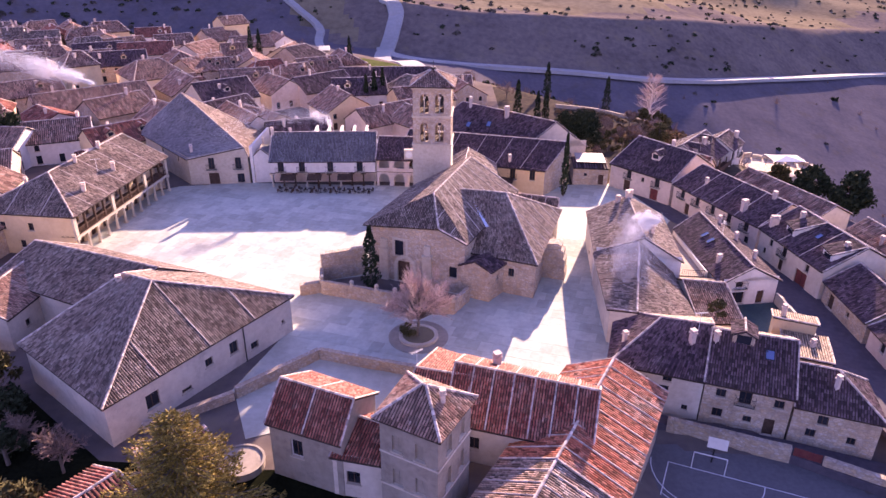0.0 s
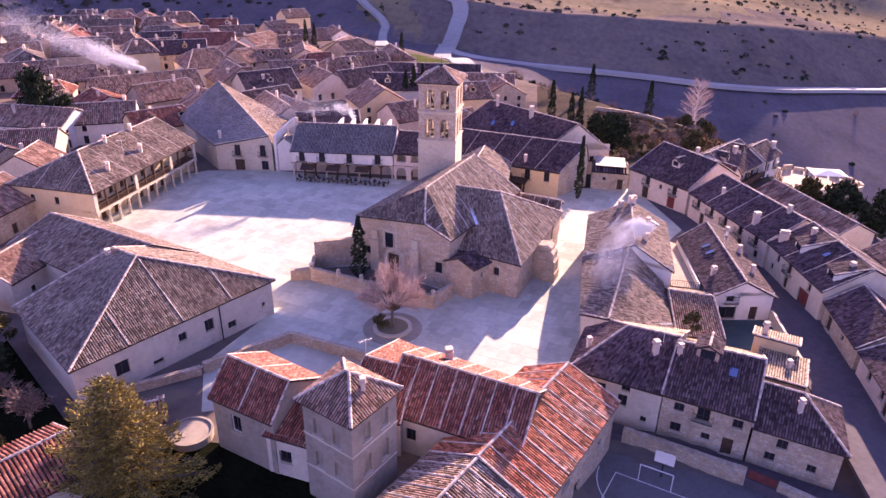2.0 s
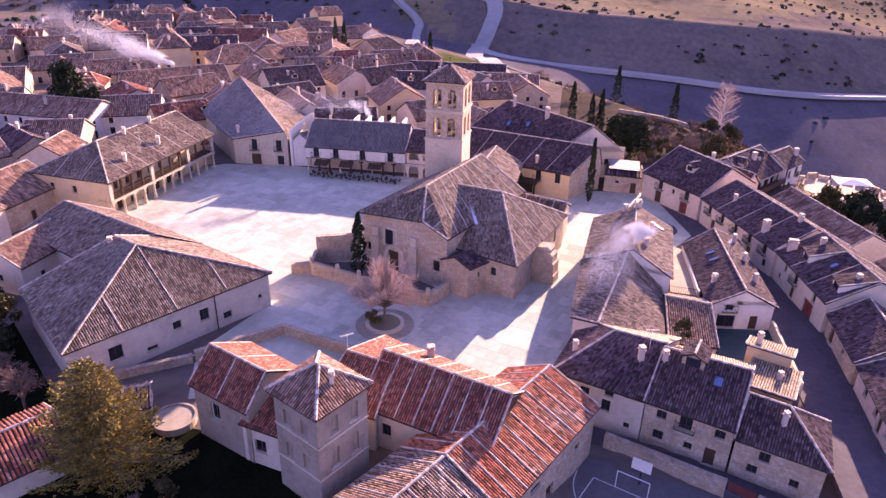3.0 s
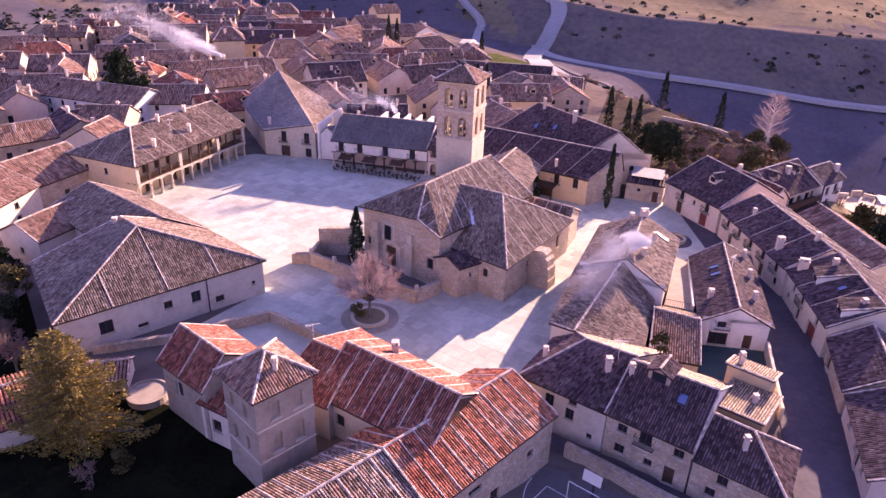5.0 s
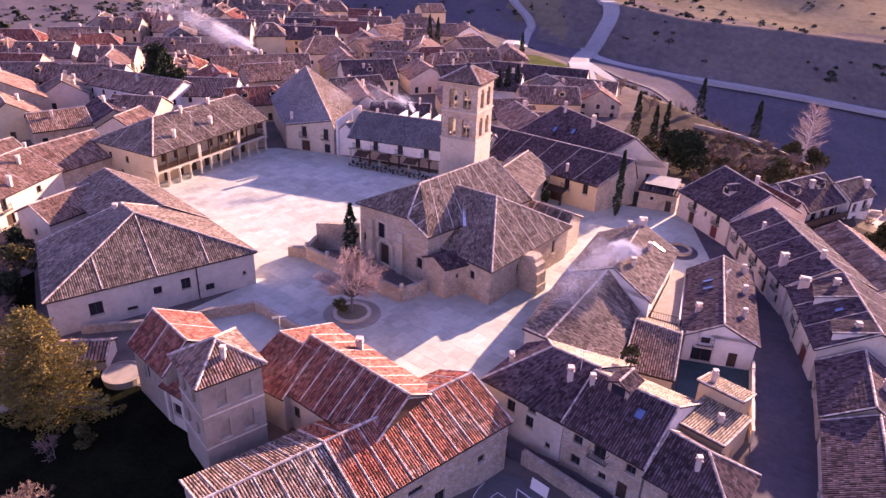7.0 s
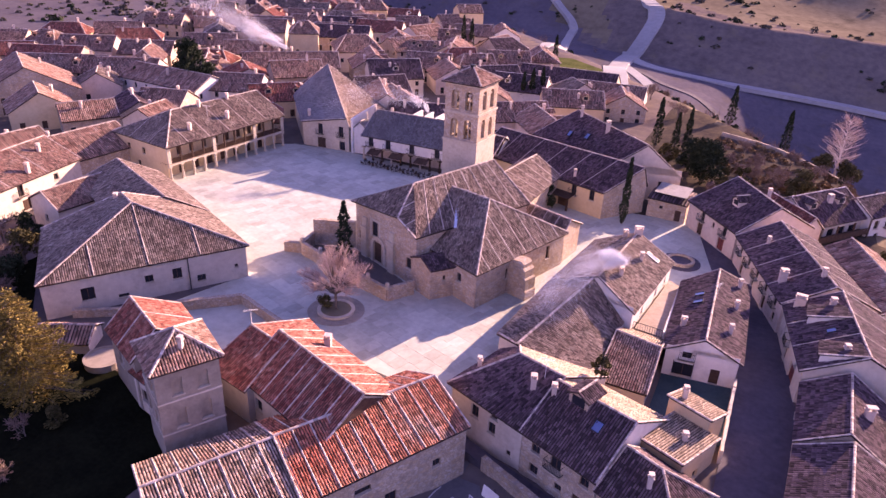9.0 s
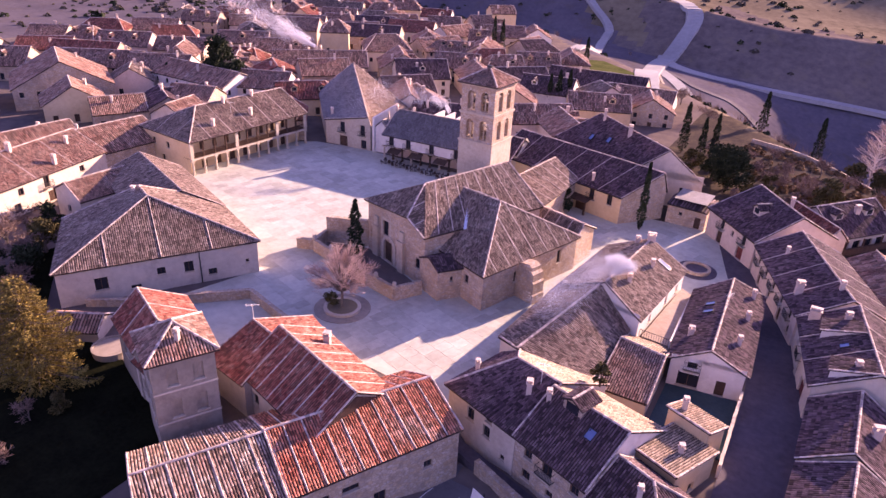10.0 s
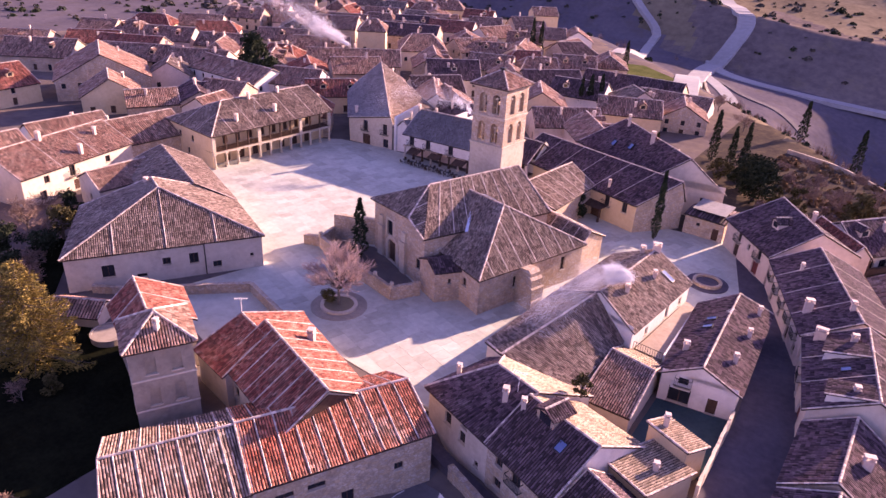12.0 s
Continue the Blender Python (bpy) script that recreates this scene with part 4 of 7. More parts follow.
loggia = house(rect(log_a, log_b, 9), 0, 5.4, 8.2, "loggia house with two storeys of arches and a clock", wall="plaster", tile="grey", name="loggia_house",
               shell=[log_b + lin * 2.4, log_b + lin * 9, log_a + lin * 9, log_a + lin * 2.4], holes=[(3, 0.3, 0.1, 1.0, 2.0, "door"), (3, 0.7, 3.1, 1.0, 1.9, "door")], dormers=[])
Ll = (log_b - log_a).length
arched_wall(log_a, log_b, 0, 2.75, [(Ll * (i + 0.5) / 3, 1.9, 0.0, 1.5) for i in range(3)], 0.45, "arcade", PINKISH, loggia)
arched_wall(log_a, log_b, 2.85, 5.4, [(Ll * (i + 0.5) / 3, 1.9, 3.6, 4.2) for i in range(3)], 0.45, "upper_arcade", PINKISH, loggia)
g = Bits()
g.prism([log_a, log_b, log_b + lin * 2.4, log_a + lin * 2.4], 2.75, 2.85)
g.ob("gallery_floor", WOOD, loggia)
g = Bits()
cm = Vector((*(log_a.lerp(log_b, 0.72)), 6.35))
g.tube(cm + Vector((0, -0.5, 0)), cm + Vector((0, 0.3, 0)), 0.62, 0.62, 20)
g.ob("clock_face", LINE, loggia, "round white clock face")
g = Bits()
g.box(-0.85, 0.85, -0.3, 0.6, -0.9, 0.85, Matrix.Translation(cm))
g.ob("clock_gable", PLASTER, loggia)

# ---- church ----
tower = root_at("bell_tower", -1.3, 103.5, 0, "Romanesque stone bell tower with two tiers of arches", "tower", "church buildings")
tq = [V2(p) for p in ((-4.3, 100.6), (1.35, 100.4), (1.75, 106.3), (-3.9, 106.5))]


def grown(q, d):
    cc = sum(q, Vector((0, 0))) / 4
    return [p + (p - cc).normalized() * d for p in q]


g = Bits()
g.prism(grown(tq, 0.1), -1, 13.7)
g.ob("shaft", ASHLAR, tower)
for z, d in ((13.7, 0.32), (18.05, 0.3), (22.35, 0.42)):
    g = Bits()
    g.prism(grown(tq, d - 0.12), z, z + 0.18)
    g.prism(grown(tq, d), z + 0.18, z + 0.36)
    g.ob("cornice", ASHLAR, tower)
for z0_, z1_, w_, sill_ in ((14.06, 18.05, 1.25, 14.4), (18.41, 22.35, 1.3, 18.75)):
    for i in range(4):
        a, b = tq[i], tq[(i + 1) % 4]
        L = (b - a).length
        arched_wall(a, b, z0_, z1_, [(L * 0.3, w_, sill_, z1_ - 1.35), (L * 0.7, w_, sill_, z1_ - 1.35)], 0.7, "belfry_wall", STONE, tower)
        d = (b - a).normalized()
        nn = Vector((-d.y, d.x)) * 0.35
        for u in (0.3, 0.7):
            p = a + d * L * u + nn
            g = Bits()
            g.tube((p.x, p.y, sill_), (p.x, p.y, z1_ - 1.45), 0.1, 0.09, 8)
            g.box(p.x - 0.2, p.x + 0.2, p.y - 0.2, p.y + 0.2, z1_ - 1.45, z1_ - 1.2)
            g.ob("colonnette", ASHLAR, tower)
    g = Bits()
    g.prism(grown(tq, -0.5), z0_ - 0.3, z0_ + 0.12)
    g.ob("belfry_floor", WOOD, tower)
for k, (x, y) in enumerate(((-2.6, 102), (0, 102.2), (0.2, 105), (-2.4, 105))):
    g = Bits()
    prof = [(0.05, 0.75), (0.2, 0.7), (0.27, 0.35), (0.4, 0.0)]
    for (r0_, h0), (r1_, h1) in zip(prof, prof[1:]):
        g.tube((x, y, 19.6 + h0), (x, y, 19.6 + h1), r0_, r1_, 12, False)
    g.ob("bell", IRON, tower, "dark bronze bell")
rt = grown(tq, 0.75)
apx = Vector((-1.3, 103.45, 24.7))
E4 = [Vector((p.x, p.y, 22.7)) for p in rt]
rng_t = random.Random(4)
for i in range(4):
    poly = [E4[i], E4[(i + 1) % 4], apx]
    g = Bits()
    g.slab(poly, 0.12)
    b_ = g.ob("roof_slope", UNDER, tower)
    tv, tf, _ = tile_slope(poly, 0.26, 0.42, rng_t)
    tagged(mk("tile_field", tv, tf, TILE_MIX, b_), kind="stuff")
    cap_line(E4[i], apx, tower, 0.14)
g = Bits()
g.box(-0.35, 0.35, -0.35, 0.35, 0, 0.5, Matrix.Translation(apx + Vector((0, 0, -0.2))))
g.tube(apx + Vector((0, 0, 0.3)), apx + Vector((0, 0, 1.3)), 0.04, 0.03, 6)
g.box(-0.25, 0.25, -0.02, 0.02, 0.95, 1.0, Matrix.Translation(apx))
g.ob("finial", IRON, tower)

church = root_at("church", -1, 90, 0, "old stone church nave under a ribbed tile roof", "church", "church buildings")
nave = [V2(p) for p in ((-9.9, 84.6), (-0.4, 80.6), (3.0, 79.1), (11.2, 97.6), (-2.9, 103.0))]
tops = [7.9, 8.9, 7.5, 7.5, 7.4]
nave_holes = {0: [(3.9, 5.3, 3.9, 6.2), (4.4, 6.2, 0.1, 3.2), (0.8, 1.7, 2.2, 3.4)], 1: [(1.6, 2.7, 2.2, 3.8)]}
for i in range(5):
    a, b = nave[i], nave[(i + 1) % 5]
    w = Bits()
    za, zb = tops[i], tops[(i + 1) % 5]
    zl = min(za, zb)
    wall_side(w, a, b, -1.5, zl, nave_holes.get(i, []))
    if i == 3:
        w.add([(a.x, a.y, zl), (b.x, b.y, zl), (4.4, 100.2, 11.9)], [(0, 1, 2)])
    elif abs(za - zb) > 0.05:
        w.add([(a.x, a.y, zl), (b.x, b.y, zl), (a.x, a.y, za) if za > zb else (b.x, b.y, zb)], [(0, 1, 2)])
    w.ob("wall", STONE, church)
    for u0, u1, lo, hi in nave_holes.get(i, []):
        d = (b - a).normalized()
        q = a + d * (u0 + u1) / 2
        m = Matrix.Translation((q.x, q.y, lo)) @ Matrix.Rotation(math.atan2(d.y, d.x), 4, "Z")
        me = window_meshes(u1 - u0, hi - lo, "door" if lo < 1 else "win")
        wob = place("door" if lo < 1 else "window", me[0], m, church)
        place(me[1].name, me[1], m, wob)
        place("sill", me[2], m, wob)
NR0, NR1 = Vector((-1.0, 85.3, 11.95)), Vector((4.4, 100.2, 12.1))
NE = [Vector(p) for p in ((-10.5, 84.3, 7.75), (-0.3, 79.9, 9.1), (3.3, 78.4, 7.6), (11.7, 97.6, 7.6), (-3.4, 103.4, 7.2))]
lay_roof(church, [[NE[2], NE[3], NR1, NR0], [NE[4], NE[0], NR0, NR1], [NE[0], NE[1], NR0], [NE[1], NE[2], NR0]], [0, 1, 2, 3], 3, "brown", 2.3, (0, 3), random.Random(5))
for p, q in ((NR0, NR1), (NE[1], NR0), (NE[3], NR1), (NE[1], NE[2])):
    cap_line(p, q, church, 0.14)
apse = house([(12.1, 78.2), (17.8, 96), (4.8, 99.6), (0.4, 83.2)], 0, 5.3, 10.8, "stone church apse with a hipped ribbed tile roof", wall="stone", hip=(6.2, 0), f=(0.5, 0.42), mortar=2.3, ribs=(2, 0), name="church_apse", category="church", near=3, group="church buildings",
             holes=[(0, 0.33, 2.2, 0.7, 1.6, "win"), (0, 0.8, 2.2, 0.8, 2.0, "win"), (3, 0.75, 2.6, 0.8, 1.2, "win")])
house([(17.6, 96.2), (18.4, 101.6), (8.5, 105), (7.5, 99.5)], 0, 4.6, 6.4, "low aisle of the church with pale roof verges", wall="stone", tile="brown", mortar=2.3, f=(0.3, 0.3), near=3, name="church_aisle", category="church", group="church buildings")
house([(2.6, 78.9), (6.2, 77.2), (8.6, 80.3), (5.0, 82.2)], 0, 4.6, 5.5, "small stone sacristy with a dark lean-to roof", wall="stone", tile="grey", name="sacristy", category="church", group="church buildings", f=(0.5, 0.5), caps=False, holes=[(1, 0.5, 2.6, 0.4, 0.7, "win")])
house([(1.5, 103.0), (9.0, 104.5), (9.5, 118.2), (1.0, 119.5)], 0, 5.2, 7.7, "sunlit linking range with a ribbed tile roof", wall="stone", tile="brown", mortar=2.3, f=(0.2, 0.45), near=3, name="church_link", category="church", group="church buildings")
apse_z = home_info[apse.name]
nave_n = (NE[3] - NE[2]).cross(NR0 - NE[2]).normalized()


def meeting(y):
    lo, hi = 0.5, 9.5
    for _ in range(30):
        x = (lo + hi) / 2
        zn = NE[2].z - (nave_n.x * (x - NE[2].x) + nave_n.y * (y - NE[2].y)) / nave_n.z
        lo, hi = (x, hi) if zn > apse_z(x, y) else (lo, x)
    return Vector((lo, y, apse_z(lo, y) + 0.27))


g = Bits()
ys_ = [84.0 + 0.75 * i for i in range(11)]
for y0, y1 in zip(ys_, ys_[1:]):
    p, q = meeting(y0), meeting(y1)
    g.add([p + Vector((-0.22, 0, 0.10)), p + Vector((0.22, 0, 0.10)), q + Vector((0.22, 0, 0.10)), q + Vector((-0.22, 0, 0.10)), p + Vector((0, 0, -0.3)), q + Vector((0, 0, -0.3))], [(0, 1, 2, 3), (0, 3, 5, 4), (1, 4, 5, 2)])
g.ob("valley_flashing", LEAD_SKY, apse, "lead valley flashing with painted blue-white sky reflection", weld=True)
# buttress, pilasters, portal
g = Bits()
mm = pose(14.35, 85.25, 0, 0, 0, 72.2)
for k, (w_, out_, lo_, hi_) in enumerate(((2.2, 3.1, -0.5, 1.3), (2.1, 2.95, 1.3, 3.0), (1.95, 2.7, 3.0, 4.2), (1.7, 2.3, 4.2, 5.0))):
    g.box(-w_ / 2, w_ / 2, -out_, 0.4, lo_, hi_, mm)
    g.add([mm @ Vector(p) for p in ((-w_ / 2, -out_, hi_), (w_ / 2, -out_, hi_), (w_ / 2, -out_ + 0.5, hi_ + 0.35), (-w_ / 2, -out_ + 0.5, hi_ + 0.35), (-w_ / 2, 0.3, hi_), (w_ / 2, 0.3, hi_))], [(0, 1, 2, 3), (0, 3, 4), (1, 5, 2), (3, 2, 5, 4)])
g.ob("buttress", STONE, apse)
for u in (0.24, 0.86):
    p = nave[0].lerp(nave[1], u)
    g = Bits()
    mm = pose(p.x, p.y, 0, 0, 0, -19)
    g.box(-0.6, 0.6, -0.5, 0.1, -0.5, 4.6, mm)
    g.box(-0.7, 0.7, -0.6, 0.1, 4.6, 4.85, mm)
    g.box(-0.45, 0.45, -0.35, 0.1, 4.85, 6.2, mm)
    g.ob("pilaster", ASHLAR, church)
p = nave[0].lerp(nave[1], 0.54)
mm = pose(p.x, p.y, 0, 0, 0, -19)
g = Bits()
for i in range(10):
    a0, a1 = math.pi * i / 10, math.pi * (i + 1) / 10
    q = []
    for r_ in (1.15, 1.6):
        for a in (a0, a1):
            q.append((r_ * math.cos(a), r_ * math.sin(a) + 2.6))
    pts = [mm @ Vector((x, y_, z)) for y_ in (-0.18, 0.05) for x, z in (q[0], q[1], q[3], q[2])]
    g.add(pts, [(3, 2, 1, 0), (4, 5, 6, 7), (0, 1, 5, 4), (1, 2, 6, 5), (2, 3, 7, 6), (3, 0, 4, 7)])
for s_ in (-1, 1):
    g.box(s_ * 1.38 - 0.23, s_ * 1.38 + 0.23, -0.18, 0.05, -0.2, 2.6, mm)
g.ob("portal", ASHLAR, church)
wf = nave[0].lerp(nave[1], 0.47)
mm = pose(wf.x, wf.y, 0, 0, 0, -19)
g = Bits()
g.box(-1.1, -0.78, -0.1, 0.05, 3.8, 6.5, mm), g.box(0.78, 1.1, -0.1, 0.05, 3.8, 6.5, mm), g.box(-1.1, 1.1, -0.1, 0.05, 6.25, 6.6, mm)
g.ob("window_surround", ASHLAR, church)
# forecourt walls with ball finials
# Dark earth floor; its colour also carries the forecourt's deep shade.
pavement("forecourt", [(-15.9, 82.6), (-15.3, 79.4), (-5.8, 76.3), (1.3, 74.6), (3.0, 78.6), (-0.4, 80.3), (-9.8, 84.4)], EARTH, "dark earth floor of the church forecourt, partly painted shade", 0.09, 0.4, "forecourt")
fore = stone_wall([(-16.2, 82.9), (-15.6, 79.2), (-5.8, 76.0), (1.6, 74.2), (3.6, 77.6)], 0, 1.9, "stone forecourt wall of the church with ball finials", 0.4, name="forecourt_wall")
for x, y in ((-11.5, 77.9), (-8.2, 76.8), (-5.8, 76.0), (1.6, 74.2), (-15.6, 79.2), (-1.8, 75.0)):
    g = Bits()
    g.box(x - 0.25, x + 0.25, y - 0.25, y + 0.25, 1.85, 2.2)
    for k in range(4):
        t0, t1 = math.pi * k / 4, math.pi * (k + 1) / 4
        g.tube((x, y, 2.5 - 0.3 * math.cos(t0)), (x, y, 2.5 - 0.3 * math.cos(t1)), 0.3 * math.sin(t0) + 0.01, 0.3 * math.sin(t1) + 0.01, 10, False)
    g.ob("finial", ASHLAR, fore)
stone_wall([(-16.2, 82.9), (-10.4, 85.2)], 0, 4.0, "tall stone wall with an oval opening beside the church", 0.6, name="churchyard_wall")
stone_wall([(-18.4, 78.7), (-15.9, 79.7)], 0, 1.5, "low wall at the churchyard corner", 0.6)

# ---- houses behind and right of the church ----
ochre_home = house([(18.3, 115.3), (23.7, 122.3), (-5.5, 131), (-8, 123)], 0, 5.0, 8.2, "ochre house with balconies and a timber porch under brown tiles", wall="ochre", tile="grey", f=(0.88, 0.8), mortar=5, ribs=(1,), near=3,
      holes=[(3, 0.63, 2.8, 0.8, 1.0, "win"), (3, 0.72, 0.0, 2.2, 2.3, "door"), (3, 0.79, 2.7, 1.0, 2.0, "balc"), (3, 0.92, 2.7, 1.0, 2.0, "win"), (3, 0.55, 0.3, 0.9, 1.2, "win")], chimneys=[(12.3, 118.2, 1.2, 0.6, 0.5)])
[o for o in ochre_home.children if o.name.startswith("wall")][0].data.materials[0] = STONE
od = (V2((18.3, 115.3)) - V2((-8, 123))).normalized()
om = Matrix.Translation((-8, 123, 0)) @ Matrix.Rotation(math.atan2(od.y, od.x), 4, "Z")
for u in (18.0, 21.6):
    g = Bits()
    g.box(u - 0.14, u + 0.14, -1.7, -1.42, 0, 2.4, om)
    g.ob("porch_post", WOOD, ochre_home)
g = Bits()
g.add([om @ Vector(p) for p in ((17.6, -2.0, 2.4), (22.0, -2.0, 2.4), (22.0, 0, 2.75), (17.6, 0, 2.75), (17.6, -2.0, 2.52), (22.0, -2.0, 2.52), (22.0, 0, 2.87), (17.6, 0, 2.87))],
      [(3, 2, 1, 0), (4, 5, 6, 7), (0, 1, 5, 4), (1, 2, 6, 5), (2, 3, 7, 6), (3, 0, 4, 7)])
g.ob("porch_roof", WOOD, ochre_home)
house([(15.5, 127.5), (28.2, 129.5), (12, 148), (-3, 140)], 0, 5, 10, "tall gabled house with a long grey tile roof", wall="plaster", tile="grey", holes=[(0, 0.45, 4.6, 1.0, 1.6, "win"), (0, 0.4, 1.8, 1.0, 1.6, "win"), (0, 0.75, 2.5, 0.8, 1.2, "win")],
      chimneys=[(13.0, 135, 1.6, 1.0, 0.9), (6, 141.5, 1.3, 0.7, 0.6), (18.5, 132.5, 1.5, 0.6, 0.6)], skylights=[(5.5, 136.5, 1.0, 1.2), (9.5, 134.5, 1.0, 1.2)])
yard = house(rect((24.6, 121.4), (31, 120.9), 6), 0, 3.4, 3.9, "small stone yard building with a pale sheet roof", wall="stone", tile="grey", near=0, caps=False, holes=[(3, 0.35, 1.7, 0.6, 0.6, "win"), (3, 0.8, 0.1, 1.0, 2.0, "door")])
g = Bits()
g.slab([Vector((25.2, 122.4, 4.15)), Vector((30.6, 122.0, 4.15)), Vector((30.9, 126.8, 4.4)), Vector((25.5, 127.2, 4.4))], 0.08)
g.ob("roof_sheet", PANEL, yard)
house(rect((31.3, 120.7), (39.5, 111), 13), 0, 4.6, 8.1, "rose plastered street house with arched doorway", wall="rose", tile="grey", f=(0.51, 0.62), near=3,
      holes=[(3, 0.32, 2.6, 1.0, 1.8, "balc"), (3, 0.78, 2.6, 1.0, 1.8, "balc"), (3, 0.3, 0.1, 1.4, 2.2, "door"), (3, 0.75, 0.1, 1.6, 2.1, "garage"), (3, 0.55, 2.8, 0.6, 0.8, "win")], dormers=[(38.2, 117.4, 1.6, 1.6)], chimneys=[(42.5, 121.5, 1.1, 0.7, 0.6)])
house(rect((39.8, 110.4), (46.8, 92.4), 11), 0, 4.4, 7.1, "long plastered street house with iron balconies", wall="rose", tile="grey", mortar=5.5, near=3,
      holes=row_of(3, 5, 2.5, 1.0, 1.7, "balc", 0.03, 0.97) + [(3, 0.2, 0.1, 1.1, 2.0, "door"), (3, 0.45, 0.8, 0.9, 1.1, "win"), (3, 0.7, 0.1, 1.1, 2.0, "door"), (3, 0.9, 0.8, 0.9, 1.1, "win")],
      chimneys=[(46.2, 97.0, 1.7, 1.2, 0.8, 20, PINKISH), (43.8, 106.8, 0.9, 0.5, 0.5), (50.5, 97, 1.0, 0.7, 0.6)])
house(rect((47.1, 92.2), (49.4, 78.4), 11), 0, 4.3, 7.2, "plastered street house with a red garage door", wall="plaster", tile="grey", mortar=5.5, near=3,
      holes=[(3, 0.2, 2.5, 0.8, 1.1, "win"), (3, 0.42, 2.3, 1.0, 1.8, "balc"), (3, 0.78, 2.5, 0.8, 1.1, "win"), (3, 0.4, 0.1, 1.0, 2.0, "door"), (3, 0.72, 0.0, 2.4, 2.2, "garage"), (3, 0.12, 0.9, 0.7, 0.9, "win")],
      chimneys=[(48.4, 91.4, 1.4, 1.6, 0.7, 0, PINKISH), (52.8, 80.5, 0.9, 0.7, 0.6), (51.5, 90, 1.1, 0.8, 0.6)], skylights=[(51.6, 85, 0.8, 1.0)])
street = [o for o in bpy.data.objects if o.get("label") == "plastered street house with a red garage door"][0]
street_z = home_info[street.name]
for y0 in (87.2, 79.4):
    dx = 0.167 * (85.3 - y0)
    pts = []
    for yy in (y0, y0 + 2.3):
        x0, x1 = 49.6 + dx, 53.6 + dx
        pts += [Vector((x0, yy, street_z(x0, yy) - 0.1)), Vector((x0, yy, street_z(x0, yy) + 1.0)), Vector((x1, yy, street_z(x1, yy) + 0.05))]
    g = Bits()
    g.add(pts, [(0, 2, 1), (3, 4, 5), (0, 1, 4, 3)])
    dm = g.ob("dormer", WHITE, street, "white cheeked shed dormer")
    poly = [pts[4] + Vector((-0.25, 0.2, 0.04)), pts[1] + Vector((-0.25, -0.2, 0.04)), pts[2] + Vector((0.1, -0.2, 0.1)), pts[5] + Vector((0.1, 0.2, 0.1))]
    g = Bits()
    g.slab(poly, 0.1)
    sl = g.ob("roof_slope", UNDER, dm)
    tv, tf, _ = tile_slope(poly, 0.25, 0.42, random.Random(3))
    tagged(mk("tile_field", tv, tf, TILE_GREY, sl), kind="stuff")
    g = Bits()
    g.box(-0.03, 0.0, 0.4, 1.9, 0.25, 0.85, Matrix.Translation(pts[0]))
    g.ob("pane", GLASS, dm)
    cap_line(poly[1], poly[2], dm, 0.12)
house(rect((49.8, 78.0), (49.5, 67.9), 7.5), 0, 3.1, 5.6, "low rubble street house with a curved eave", wall="stone", tile="grey", holes=[(3, 0.2, 0.1, 1.3, 2.0, "door"), (3, 0.6, 1.2, 0.7, 0.8, "win"), (0, 0.3, 1.2, 0.7, 0.7, "win")], chimneys=[(55.0, 72.5, 1.2, 1.2, 0.6)])
house(rect((49.6, 67.2), (49.0, 55), 8), 0, 3.0, 5.2, "rose street house with dark timber balcony", wall="rose", tile="grey", holes=row_of(3, 3, 1.2, 0.9, 1.2) + [(3, 0.6, 0.1, 1.0, 1.9, "door")])
house(rect((57.6, 78), (57.3, 66), 7), 0, 3.2, 5.4, "plain village house behind the lane", tile="brown", near=1)
house(rect((58.5, 92), (60, 79.5), 8), 0, 3.4, 5.8, "plain village house with brown tiles", tile="mix", near=1, chimneys=[(61, 86, 1.2)])
house(rect((51.2, 114.8), (57.6, 97), 7), 0, 3.6, 5.4, "rear range of the street houses", tile="mix", near=1)
house(rect((50.9, 121.9), (44.3, 129.9), 3.2), -1, 3.9, 5.6, "low reddish tiled range behind the street house", wall="rose", tile="red", near=2)
villa = house(rect((49.6, 123.4), (57.4, 133.4), 9.4), -1, 3.4, 6.4, "villa with a dark timber balcony below a grey roof", wall="plaster", tile="grey", near=2, over=0.7, chimneys=[(51.6, 130.6, 1.2, 1.1, 0.8, 38)],
      holes=row_of(3, 4, 1.3, 1.6, 1.7, "win") + row_of(3, 3, -0.6, 2.0, 1.6, "garage"), dormers=[(49.3, 126.6, 1.7, 1.6), (53.4, 131.9, 1.7, 1.6)])
vm = Matrix.Translation((49.6, 123.4, 0)) @ Matrix.Rotation(math.atan2(10.0, 7.8), 4, "Z")
g = Bits()
g.box(0.2, 12.4, -1.7, 0, 0.7, 0.86, vm)
deck = g.ob("balcony", WOOD, villa)
for u in (0.3, 4.3, 8.3, 12.3):
    g = Bits()
    g.box(u - 0.1, u + 0.1, -1.65, -1.45, -1.6, 3.2, vm)
    g.ob("post", WOOD, villa)
g = Bits()
g.box(0.2, 12.4, -1.68, -1.6, 1.7, 1.8, vm)
g.ob("handrail", WOOD, deck)
g = Bits()
g.box(0.3, 12.3, -1.66, -1.62, 0.92, 1.62, vm)
g.ob("balcony_board", WOOD, deck)
house(rect((58.2, 132.4), (62.6, 138.0), 6.5), -2, 3.5, 5.5, "white rendered villa wing with balconied windows", wall="white", tile="grey", near=2, holes=[(3, 0.3, 3.0, 1.2, 1.5, "win"), (3, 0.7, 3.0, 1.2, 1.7, "balc"), (3, 0.4, 0.6, 1.2, 1.5, "win")], chimneys=[(61.0, 138.2, 1.2, 1.0, 0.8, 30)])
